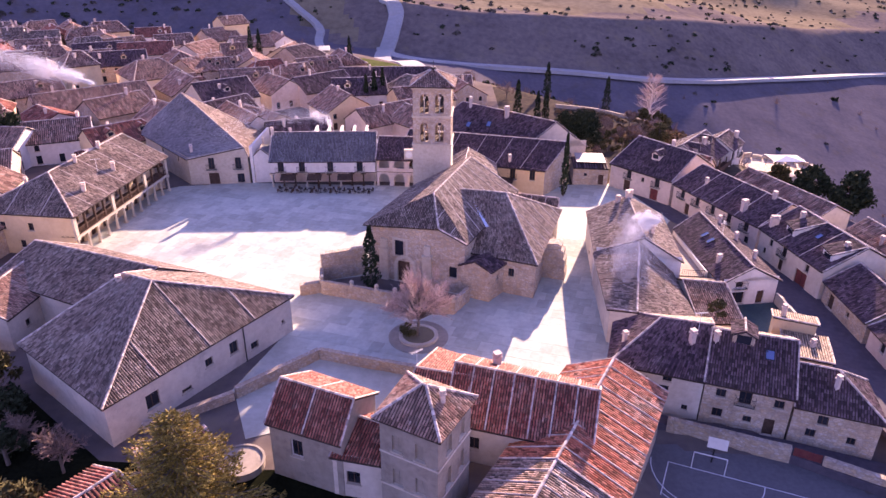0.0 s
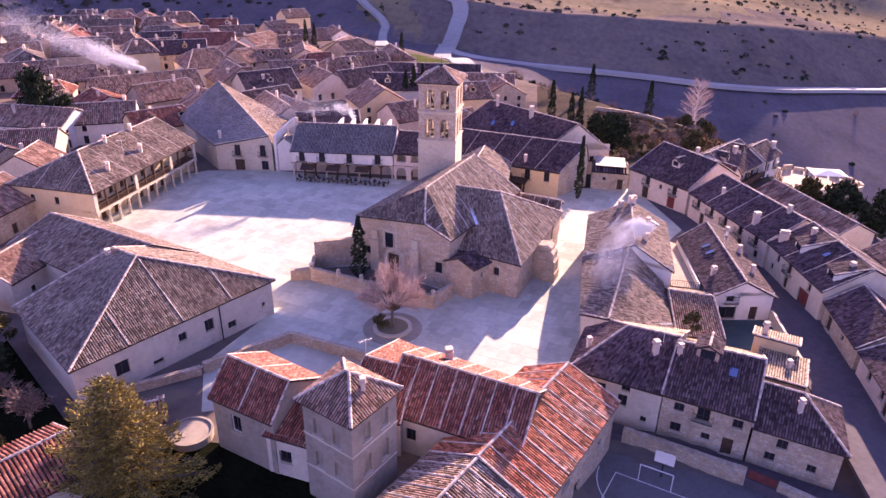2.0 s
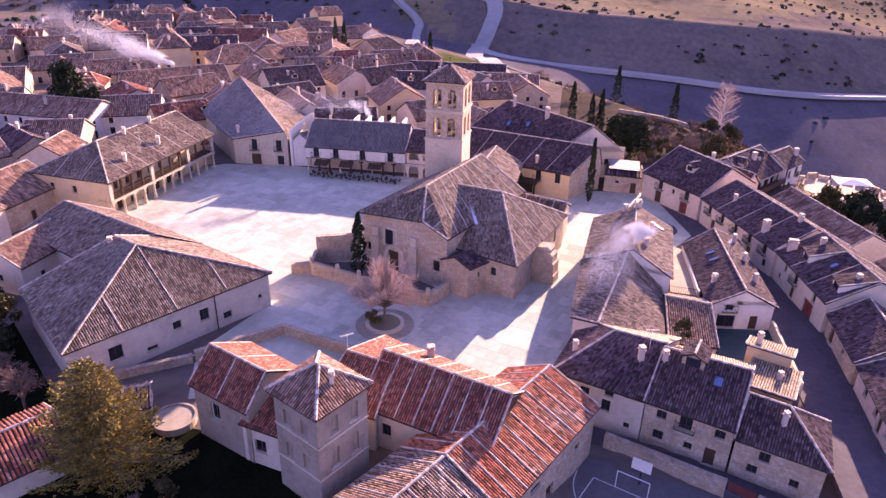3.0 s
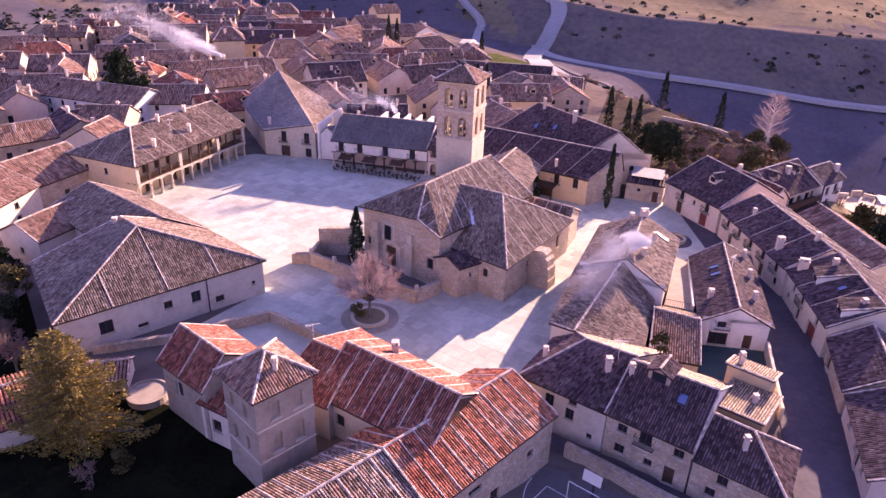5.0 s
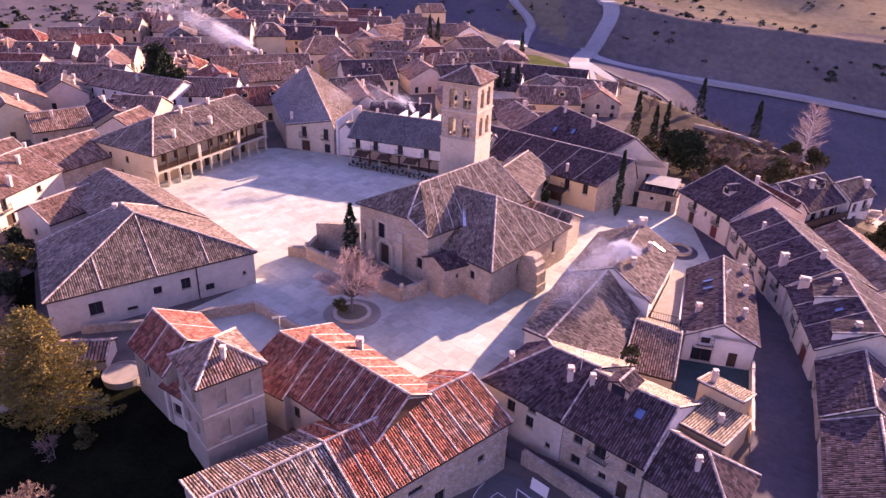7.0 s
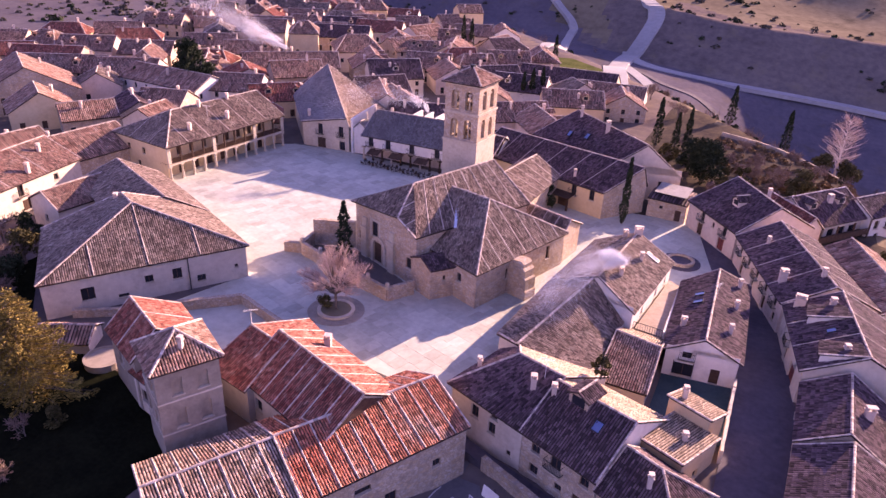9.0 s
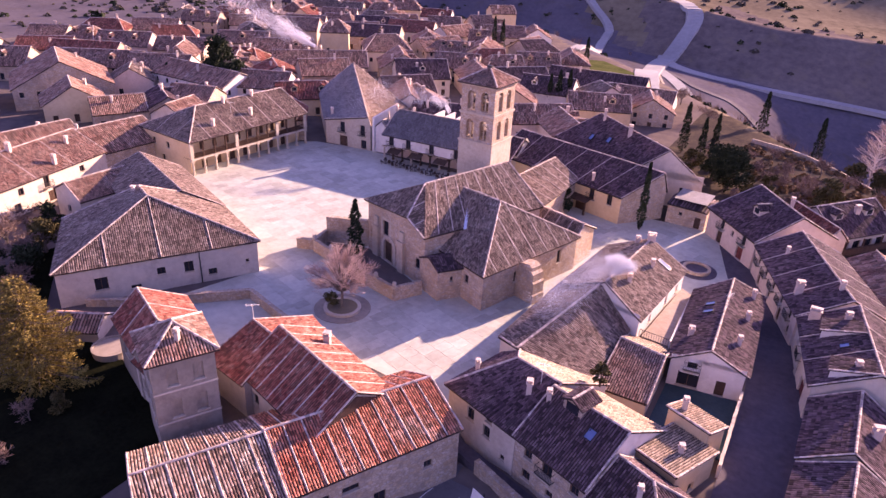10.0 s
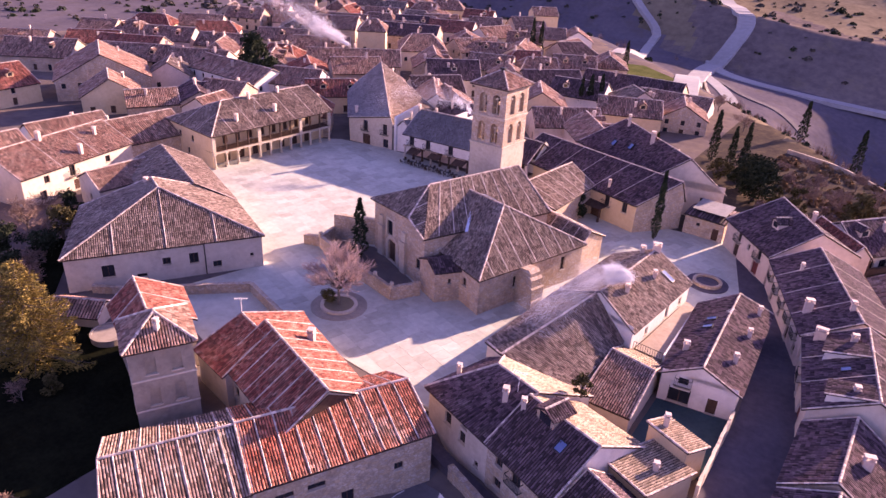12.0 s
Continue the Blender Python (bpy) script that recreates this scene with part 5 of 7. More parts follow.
# stone garden terrace over the valley
BAST = [(62.5, 139), (65, 134.5), (70, 131.5), (75, 132), (78.5, 135.5), (79, 140.5), (75.5, 144.5), (69, 146.5), (64, 145)]
BZ = -2.6
bast = root_at("garden_terrace", 70, 139, BZ, "rubble walled garden terrace above the valley", "terrace")
g = Bits()
g.prism(BAST, BZ - 14, BZ)
g.ob("terrace_body", STONE, bast)
rng = random.Random(33)
for p, q in zip(BAST, BAST[1:] + BAST[:1]):
    p, q = V2(p), V2(q)
    n = int((q - p).length / 2.2)
    for k in range(n):
        c_ = p.lerp(q, (k + 0.5) / n)
        g = Bits()
        g.box(-1.0, 1.0, -0.25, 0.25, 0, rng.uniform(0.6, 1.3), pose(c_.x, c_.y, BZ, 0, 0, math.degrees(math.atan2(q.y - p.y, q.x - p.x)) + rng.uniform(-9, 9)))
        g.ob("parapet_stone", ASHLAR if rng.random() < 0.5 else STONE, bast)

# ---- red roofed school in front ----
house([(-8.1, 43.9), (-5.9, 50.3), (-12.3, 53.4), (-14.7, 46.6)], 0, 6.1, 8.6, "plastered house with a red tile roof", wall="dull", tile="red", f=(0.36, 0.36), name="school_house", near=3, mortar=3.4, holes=[(3, 0.37, 2.8, 1.2, 1.9, "white"), (0, 0.4, 3, 0.8, 1.2, "win")])
house([(-0.1, 39.6), (2.5, 44.4), (-2.6, 47.3), (-4.7, 42.1)], 0, 10.4, 12.2, "square plastered tower house with blind windows", hip=(2.6, 2.6), wall="dull", tile="mix", name="tower_house", near=3,
      holes=[(0, 0.32, 7.4, 0.9, 1.7, "blind"), (0, 0.72, 7.4, 0.9, 1.7, "blind"), (0, 0.32, 4.0, 0.9, 1.9, "blind"), (0, 0.72, 4.0, 0.9, 1.9, "blind"), (3, 0.3, 7.2, 0.9, 1.6, "blind"), (3, 0.7, 7.2, 0.9, 1.6, "blind"), (3, 0.3, 3.8, 0.9, 1.6, "blind"), (3, 0.7, 3.8, 0.9, 1.6, "blind")],
      chimneys=[(0.2, 42.6, 0.9, 0.5, 0.5)])
th = grown([V2(p) for p in ((-0.1, 39.6), (2.5, 44.4), (-2.6, 47.3), (-4.7, 42.1))], 0.09)
th_home = [o for o in bpy.data.objects if o.name == "tower_house"][0]
for z in (3.5, 6.8):
    g = Bits()
    for a, b in zip(th, th[1:] + th[:1]):
        d = (b - a).normalized()
        m = Matrix.Translation((a.x, a.y, z)) @ Matrix.Rotation(math.atan2(d.y, d.x), 4, "Z")
        g.box(0, (b - a).length, 0, 0.25, 0, 0.16, m)
    g.ob("string_course", PLASTER, th_home)
house([(-3.2, 42.9), (-1.8, 46.5), (-6.8, 49.6), (-9.0, 44.2)], 0, 4.6, 6.0, "low link with a red tile roof", tile="red", name="school_link", f=(0.6, 0.6), near=3, holes=[(3, 0.3, 1.5, 1.2, 1.4, "win")])
house([(12.9, 45.1), (15.3, 53.8), (2.6, 58.8), (0.6, 48.9)], 0, 4.4, 7.1, "school wing with a long red tile roof", tile="red", mortar=2, ribs=(0, 1), name="school_wing", near=3, f=(0.5, 0.48), holes=[(3, 0.2, 1.5, 1.0, 1.4, "win"), (3, 0.5, 1.5, 1.0, 1.4, "win")], chimneys=[(5.6, 56.0, 1.3, 0.9, 0.8)])
wing = [o for o in bpy.data.objects if o.name == "school_wing"][0]
# Added dark panel on the gable wall, painting the dark of an open gap.
g = Bits()
wa, wb = Vector((12.9, 45.1, 4.7)), Vector((15.3, 53.8, 4.7))
wo = Vector((0.964, -0.266, 0)) * 0.06
g.add([p + wo for p in (wa.lerp(wb, 0.1), wa.lerp(wb, 0.9), wa.lerp(wb, 0.5) + Vector((0, 0, 1.95)))], [(0, 1, 2)])
g.ob("gable_boarding", WOOD, wing, "dark panel in place of the open gap under the gable")
house([(2.2, 47.6), (3.0, 58.4), (-0.3, 60.2), (-3.6, 48.8)], 0, 4.2, 6.45, "small red roofed range beside the yard", tile="red", name="school_range", near=3, f=(0.45, 0.43))
house([(22, 54.6), (13.4, 58.6), (5.5, 45.2), (14.5, 40.0)], -2.8, 3.2, 5.4, "long stone school building under weathered red tiles", tile="patched", wall="stone", mortar=1.6, f=(0.55, 0.55), name="school", near=3,
      holes=[(3, 0.8, 2.6, 0.9, 0.9, "win"), (3, 0.33, 3.6, 1.6, 0.7, "win"), (3, 0.16, 3.6, 1.6, 0.7, "win"), (3, 0.5, 0.6, 1.2, 1.6, "win")])
house([(14.45, 39.9), (5.45, 45.1), (0.2, 36.2), (9.5, 30.3)], -2.8, 3.1, 5.3, "older end of the school under greyed mossy tiles", tile="mossy", wall="stone", mortar=1.6, f=(0.55, 0.55), name="school_end", near=3, holes=[(3, 0.85, 1.0, 1.2, 1.6, "win")])

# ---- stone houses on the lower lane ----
# The pale back slopes of the next two roofs are painted sunlight.
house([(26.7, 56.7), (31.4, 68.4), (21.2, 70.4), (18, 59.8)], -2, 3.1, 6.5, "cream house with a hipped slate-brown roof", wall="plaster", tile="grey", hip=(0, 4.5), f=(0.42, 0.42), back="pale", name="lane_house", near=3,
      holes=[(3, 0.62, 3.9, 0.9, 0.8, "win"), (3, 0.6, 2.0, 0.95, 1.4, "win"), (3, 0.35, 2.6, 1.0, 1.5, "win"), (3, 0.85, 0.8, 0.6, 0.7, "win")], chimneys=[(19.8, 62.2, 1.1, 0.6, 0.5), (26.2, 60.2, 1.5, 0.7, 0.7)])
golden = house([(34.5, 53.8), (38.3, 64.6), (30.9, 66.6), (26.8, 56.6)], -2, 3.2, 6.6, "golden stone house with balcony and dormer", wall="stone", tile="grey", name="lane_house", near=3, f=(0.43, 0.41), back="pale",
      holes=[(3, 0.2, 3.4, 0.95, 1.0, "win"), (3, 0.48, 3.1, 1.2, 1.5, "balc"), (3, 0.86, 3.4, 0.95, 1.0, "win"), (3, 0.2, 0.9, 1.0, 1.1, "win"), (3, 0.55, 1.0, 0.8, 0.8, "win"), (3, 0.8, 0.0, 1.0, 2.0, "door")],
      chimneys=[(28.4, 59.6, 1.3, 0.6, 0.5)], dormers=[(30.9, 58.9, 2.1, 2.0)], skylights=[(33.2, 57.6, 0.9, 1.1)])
[o for o in golden.children if o.name.startswith("wall")][0].data.materials[0] = WHITE
house([(41.8, 51.0), (43.4, 57.5), (37.5, 60.2), (34.7, 53.7)], -2, 2.5, 5.0, "stone corner house with a grey tile roof", wall="stone", tile="grey", hip=(3.6, 0), name="lane_house", near=3, holes=[(3, 0.35, 2.6, 0.95, 1.1, "win"), (3, 0.25, 0.9, 0.9, 1.0, "win"), (3, 0.72, 1.0, 0.8, 0.9, "win")], chimneys=[(38.6, 54.3, 1.3, 0.5, 0.5)])
# Pale tiles on both ranges, sunlight included in the colour.
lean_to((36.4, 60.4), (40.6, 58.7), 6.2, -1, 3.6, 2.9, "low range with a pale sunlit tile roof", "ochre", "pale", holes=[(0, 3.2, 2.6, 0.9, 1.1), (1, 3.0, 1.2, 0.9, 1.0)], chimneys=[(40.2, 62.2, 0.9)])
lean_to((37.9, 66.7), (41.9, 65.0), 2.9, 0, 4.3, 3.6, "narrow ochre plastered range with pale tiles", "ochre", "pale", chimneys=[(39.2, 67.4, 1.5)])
block = root_at("block_house", 25, 74, 0, "broad house with a brown lichened roof beside the lane", "house", "village houses")
BL = [Vector(p) for p in ((19.5, 68.1, 4.55), (22.1, 66.4, 5.05), (29.6, 67.2, 3.2), (30.5, 80.3, 3.1), (25.9, 81.2, 7.1), (20.7, 82.5, 4.75))]
for k in range(6):
    p, q = BL[k], BL[(k + 1) % 6]
    g = Bits()
    g.add([(p.x, p.y, -1.5), (q.x, q.y, -1.5), (q.x, q.y, q.z - 0.1), (p.x, p.y, p.z - 0.1)], [(0, 1, 2, 3)])
    g.ob("wall", PLASTER, block)
lay_roof(block, [[BL[5] + Vector((-0.35, 0, -0.12)), BL[0] + Vector((-0.35, 0, -0.12)), BL[1], BL[4]], [BL[2], BL[3], BL[4], BL[1]]], [1, 0], 3, "brown", 0, (), random.Random(12))
cap_line(BL[1], BL[4], block, 0.15), cap_line(BL[0], BL[1], block, 0.12)
# Darker front, pale back: the roof's sunny side is put into the tile.
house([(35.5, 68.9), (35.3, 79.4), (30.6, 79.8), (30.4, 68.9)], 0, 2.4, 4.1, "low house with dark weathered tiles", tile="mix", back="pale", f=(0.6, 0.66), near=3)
house([(20.8, 82.6), (31.3, 79.6), (32.9, 95.2), (22.3, 96.3)], 0, 4.9, 7.65, "white gabled house with smoking chimneys", wall="white", tile="brown", f=(0.54, 0.52), near=3, over=0.3,
      holes=[(0, 0.62, 4.6, 0.9, 0.9, "win"), (0, 0.36, 4.9, 0.5, 0.5, "win"), (1, 0.25, 2.7, 0.8, 1.0, "win"), (1, 0.6, 2.5, 0.9, 1.6, "win"), (1, 0.85, 2.7, 0.8, 1.0, "win"), (3, 0.5, 1.4, 0.9, 1.2, "win"), (3, 0.8, 0.1, 1.0, 2.0, "door")],
      chimneys=[(28.4, 84.4, 0.9, 0.7, 0.7), (26.3, 95.0, 1.0, 0.8, 0.6), (27.9, 95.4, 1.0, 1.4, 0.6), (29.6, 90.4, 0.9, 0.6, 0.6)], skylights=[(30.6, 92.6, 0.9, 1.9)])
house([(35.9, 76.6), (43.4, 77.7), (42.6, 96.9), (35.1, 93.6)], 0, 3.4, 5.4, "white gabled house with sign and balcony", wall="white", tile="grey", name="gabled_house", near=3,
      holes=[(0, 0.3, 2.5, 1.0, 1.4, "balc"), (0, 0.28, 0.2, 2.2, 1.9, "win"), (0, 0.72, 0.0, 1.0, 1.9, "door"), (1, 0.3, 1.4, 0.8, 1.0, "win"), (1, 0.6, 1.4, 0.8, 1.0, "win")],
      chimneys=[(36.8, 81.2, 1.0, 0.8, 0.5), (41.6, 94.2, 1.1, 0.6, 0.5), (41.8, 88.3, 1.0, 0.6, 0.5), (41.8, 82, 1.0, 0.6, 0.5)], skylights=[(37.5, 88.6, 0.8, 1.2), (37.6, 86.6, 0.8, 1.2)])
pavement("terrace", [(31.7, 80.3), (35.0, 80.0), (34.7, 93.4), (33.1, 94.6)], TERRACE, "pale sunlit roof terrace between two houses", 2.5, 2.6, "terrace")
stone_wall([(35.0, 80.0), (34.7, 93.3)], 2.3, 0.9, "white rendered terrace parapet", 0.22, WHITE, cope=False, name="parapet", step=30)
rail = root_at("terrace_railing", 31.5, 80.0, 2.5, "dark iron railing at the edge of a terrace", "railing")
for k in range(13):
    g = Bits()
    g.box(-0.02, 0.02, -0.02, 0.02, 0, 0.95, pose(31.5 + 0.28 * k, 80.1 - 0.02 * k, 2.5))
    g.ob("baluster", IRON, rail)
g = Bits()
g.tube((31.5, 80.1, 3.45), (34.9, 79.86, 3.45), 0.035, 0.035, 6)
g.ob("handrail", IRON, rail)
sign = root_at("sign_board", 38.0, 76.8, 2.2, "plain white sign board fixed to the house front", "sign")
g = Bits()
g.box(-1.0, 1.0, -0.05, 0.02, 0.0, 0.75, pose(38.0, 76.78, 2.0, 0, 0, 8.3))
g.ob("panel", LINE, sign)
g = Bits()
g.box(-0.8, 0.8, -0.056, -0.05, 0.32, 0.45, pose(38.0, 76.78, 2.0, 0, 0, 8.3))
g.ob("lettering_bar", ASPHALT, sign)


# ---- the rest of the village ----
def far(x, y, ln, dp, ang, ze=4.6, rise=2.4, tile="brown", wall="plaster", hip=(0, 0), z0=0.0, near=1, wins=3, chims=1, label="", dormers=()):
    """A village house by its centre, ridge length, depth and the ridge's bearing in degrees."""
    u = Vector((math.cos(radians(ang)), math.sin(radians(ang))))
    v = Vector((-u.y, u.x))
    o = Vector((x, y))
    if wins:
        dp, ln, rise = dp * 1.22, ln * 1.08, rise * 1.25
        if ze < 6:
            ze = ze * 0.88
    q = [o + u * sx * ln / 2 + v * sy * dp / 2 for sx, sy in ((1, -1), (1, 1), (-1, 1), (-1, -1))]
    rng = random.Random(int(x * 13 + y * 7))
    if wall == "plaster" and wins:
        wall = rng.choice(("stone", "rose", "plaster", "stone"))
    if tile == "grey" and wins and rng.random() < 0.6:
        tile = "mix"
    hs = []
    for side, L in ((3, ln), (0, dp), (2, dp)):
        n = max(1, int(L / 3.4)) if wins else 0
        for i in range(n):
            if rng.random() < 0.85:
                hs.append((side, (i + 0.5) / n, 2.9, 0.9, 1.2, "win"))
            if rng.random() < 0.7:
                hs.append((side, (i + 0.5) / n, 0.3, 1.0, 1.7, rng.choice(("win", "door"))))
    hs = [h for h in hs if h[2] + h[4] < ze - 0.2]
    if wins and not dormers and dp > 9 and rng.random() < 0.45:
        dormers = [(*(o + u * ln * k - v * dp * 0.3), 1.5, 1.5) for k in rng.choice(((0.0,), (-0.22, 0.22), (0.2,)))]
    cs = []
    for k in range(chims):
        s_ = rng.uniform(-0.38, 0.38)
        p = o + u * s_ * ln + v * rng.uniform(-0.25, 0.25) * dp
        cs.append((p.x, p.y, rng.uniform(0.9, 1.5), rng.uniform(0.5, 0.9), 0.6, rng.uniform(0, 90)))
    kind = {"brown": "brown lichened", "grey": "dark grey", "red": "red", "mix": "weathered mixed"}[tile]
    paint = {"plaster": "cream plastered", "white": "whitewashed", "ochre": "sunlit ochre", "stone": "rubble stone", "rose": "rose plastered", "ashlar": "pale stone"}[wall]
    return house(q, z0, z0 + ze, z0 + ze + rise, label or f"{paint} village house under {kind} tiles", hip=hip, wall=wall, tile=tile, near=near, holes=hs, chimneys=cs, over=0.35, seed=int(abs(x) + abs(y)), dormers=dormers)


far(-150, 111, 18, 10, 36, 4.6, 3, "mix"), far(-124, 84, 15, 12, 92, 5, 3, "red", "ochre"), far(-117, 108, 17, 17, 150, 5.5, 4.5, "grey", "plaster"), far(-101, 100, 10, 10, 150, 4.8, 3, "grey", "ochre")
far(-128, 126, 22, 10, 32, 5, 2.6, "mix"), far(-113, 134, 15, 10, 30, 5, 2.4, "mix", "plaster"), far(-144, 134, 18, 9, 28, 4.5, 2.4, "red"), far(-148, 150, 15, 9, 30, 4.5, 2.6, "mix"), far(-94, 131, 24, 9, -2, 5.6, 2.2, "grey", "white")
far(-80, 136, 15, 9, 24, 5.2, 2.4, "grey", "white"), far(-86, 148, 10, 10, 140, 5, 2, "red"), far(-84, 164, 24, 10, 40, 5.4, 2.6, "mix", chims=3), far(-119, 194, 15, 10, 30, 7, 2.6, "mix"), far(-99, 190, 8, 9, 36, 9, 2.4, "mix", "ochre", hip=(3, 3))
far(-101, 212, 20, 10, 24, 5.5, 2.6, "grey"), far(-80, 191, 13, 13, 40, 6, 3, "mix", hip=(4, 4)), far(-66, 178, 12, 10, 130, 5.5, 3, "mix", "stone"), far(-55, 171, 13, 11, 40, 5.5, 3, "grey", "plaster"), far(-54, 190, 12, 10, 20, 5, 2.6, "mix")
far(-72, 209, 14, 10, 60, 5, 2.6, "mix", chims=2), far(-99, 236, 16, 10, 20, 4.5, 2.6, "red"), far(-82, 238, 13, 9, 70, 4.5, 2.5, "mix"), far(-84, 266, 12, 10, 50, 4.5, 3, "grey"), far(-59, 217, 13, 10, 110, 4.5, 2.6, "mix", "ochre")
far(-69, 254, 13, 11, 30, 4, 2.6, "mix"), far(-46, 229, 12, 11, 55, 4.5, 3, "grey", "plaster", hip=(4, 0)), far(-33, 186, 15, 9, 45, 4.5, 2.6, "grey"), far(-24, 163, 11, 10, 120, 5, 3, "grey", "ochre"), far(-22, 182, 13, 10, 10, 4.5, 2.5, "grey", "white")
far(-13, 154, 14, 8, 40, 4.5, 2.4, "mix", "rose"), far(-16, 205, 26, 10, 5, 4.5, 2.8, "grey", "ochre", z0=-2), far(-1, 195, 17, 10, 5, 4.5, 2.6, "mix", z0=-2), far(5, 182, 9, 9, 110, 5, 2.6, "mix", "stone", z0=-1), far(-4, 149, 12, 8, 130, 5, 2.2, "grey")
far(-70, 87, 12, 10, 85, 4.8, 2.5, "mix"), far(-66, 101, 9, 8, 80, 4.5, 2, "mix"), far(-90, 103, 10, 8, 60, 4, 2, "grey", "stone"), far(-86, 112, 11, 8, 150, 4, 2, "grey", "stone"), far(-81, 274, 9, 9, 40, 8.5, 2, "mix", "ochre")
far(-60, 261, 12, 9, 120, 3.8, 2.6, "mix", "white"), far(-66, 211, 10, 8, 30, 4.6, 2.2, "mix"), far(-43, 182, 11, 9, 130, 4.8, 2.4, "mix", "rose"), far(-73, 152, 12, 9, 50, 6, 2.4, "mix", "stone"), far(-113, 232, 14, 9, 30, 5, 2.5, "grey"), far(-130, 156, 14, 9, 30, 4.5, 2.4, "mix")
far(-50, 156, 12, 9, 50, 4.8, 2.6, "grey"), far(-39, 147, 11, 9, 140, 5, 2.4, "mix"), far(-30, 140, 12, 8, 20, 5, 2.2, "grey", chims=3), far(-172, 116, 16, 10, 40, 4.2, 2.4, "mix"), far(-160, 132, 14, 9, 40, 4.2, 2.2, "red"), far(-126, 177, 15, 9, 35, 4.5, 2.3, "mix"), far(-106, 174, 16, 9, 40, 5, 2.4, "mix", chims=2)
far(-43, 146, 15, 8, 128, 5.2, 2.6, "mix"), far(-58, 147, 15, 9, 140, 5.4, 2.8, "mix", chims=2), far(-83, 118, 10, 8, 20, 4.5, 2.2, "mix"), far(-76, 108, 8, 7, 100, 4.5, 2, "grey"), far(-52, 237, 11, 9, 80, 4, 2.4, "mix", "ochre"), far(-38, 212, 12, 9, 30, 4.4, 2.4, "mix", "stone"), far(-98, 258, 12, 9, 30, 4, 2.4, "mix"), far(-112, 276, 12, 8, 20, 4, 2.2, "red", "white"), far(-125, 262, 11, 9, 120, 4, 2.4, "mix")
far(-140, 245, 13, 9, 30, 4, 2.4, "mix"), far(-150, 205, 14, 9, 40, 4.2, 2.4, "mix"), far(-135, 218, 14, 9, 30, 4.4, 2.4, "grey"), far(-165, 175, 14, 9, 40, 4.2, 2.4, "mix"), far(-28.8, 38.7, 9, 8, 55, 2.4, 1.7, "red", wins=0, chims=0), far(-24, 47.8, 6, 3.6, 30, 1.6, 1.0, "mix", wins=0, chims=0)
far(-62, 44, 14, 9, 80, 4.5, 2.5, "red"), far(-78, 62, 12, 9, 90, 4.5, 2.4, "mix"), far(-80, 78, 13, 8, 85, 4.5, 2.2, "mix", "white")

rng = random.Random(21)
taken = [(o.location.x, o.location.y) for o in bpy.data.objects if o.parent is None and o.type == "EMPTY"]
for gy in range(16):
    for gx in range(14):
        x = -178 + gx * 13.5 + rng.uniform(-3, 3) + (gy % 2) * 5
        y = 96 + gy * 12.5 + rng.uniform(-3, 3)
        if float(signed(np.array(x), np.array(y), EDGE)) > -12 or y < 105 - 0.25 * (x + 60) or (x > -58 and y < 158) or (x > -35 and y < 170):
            continue
        if min(math.hypot(x - a, y - b) for a, b in taken) < 11.5:
            continue
        taken.append((x, y))
        far(x, y, rng.uniform(9, 14), rng.uniform(7, 9), rng.choice((30, 40, 20, 120, 130)) + rng.uniform(-8, 8), rng.uniform(4.2, 5.2), rng.uniform(2.0, 2.8), rng.choice(("mix", "mix", "brown", "grey", "red")), rng.choice(("stone", "plaster", "rose", "ochre", "stone")), hip=rng.choice(((0, 0), (0, 0), (3, 0), (3, 3), (0, 3))), chims=rng.choice((1, 2, 3)))

# ---- trees ----
def leaf_cloud(points, size, rng, spread=0.5):
    """Small crossed leaf blades round the given points."""
    v, f = [], []
    for p in points:
        d = Vector((rng.gauss(0, 1), rng.gauss(0, 1), rng.gauss(0, 1))).normalized()
        e = d.orthogonal().normalized()
        w = d.cross(e)
        s_ = size * rng.uniform(0.6, 1.4)
        k = len(v)
        v += [p - e * s_, p + w * s_ * spread, p + e * s_, p - w * s_ * spread]
        f.append((k, k + 1, k + 2, k + 3))
    return v, f


def cypress(x, y, h, r, z=None, label="tall dark green cypress tree"):
    z = hz(x, y) if z is None else z
    rng = random.Random(int(x * 31 + y * 17))
    t = root_at("cypress", x, y, z, label, "tree", "cypresses")
    g = Bits()
    g.tube((x, y, z - 0.3), (x, y, z + h * 0.9), 0.05 * r + 0.12, 0.03, 7)
    g.ob("trunk", BARK, t)
    pts = []
    for i in range(int(420 + 60 * h)):
        k = rng.random() ** 0.8
        rad = r * (1 - k) ** 0.55 * min(1, 0.35 + k * 5) * rng.uniform(0.55, 1.08) * (0.85 + 0.15 * math.sin(k * 23 + x))
        a = rng.uniform(0, 6.283)
        pts.append(Vector((x + rad * math.cos(a), y + rad * math.sin(a), z + 0.3 + k * (h - 0.3))))
    tagged(mk("crown", *leaf_cloud(pts, 0.26, rng, 0.45), LEAF_DARK, t), kind="stuff")
    return t


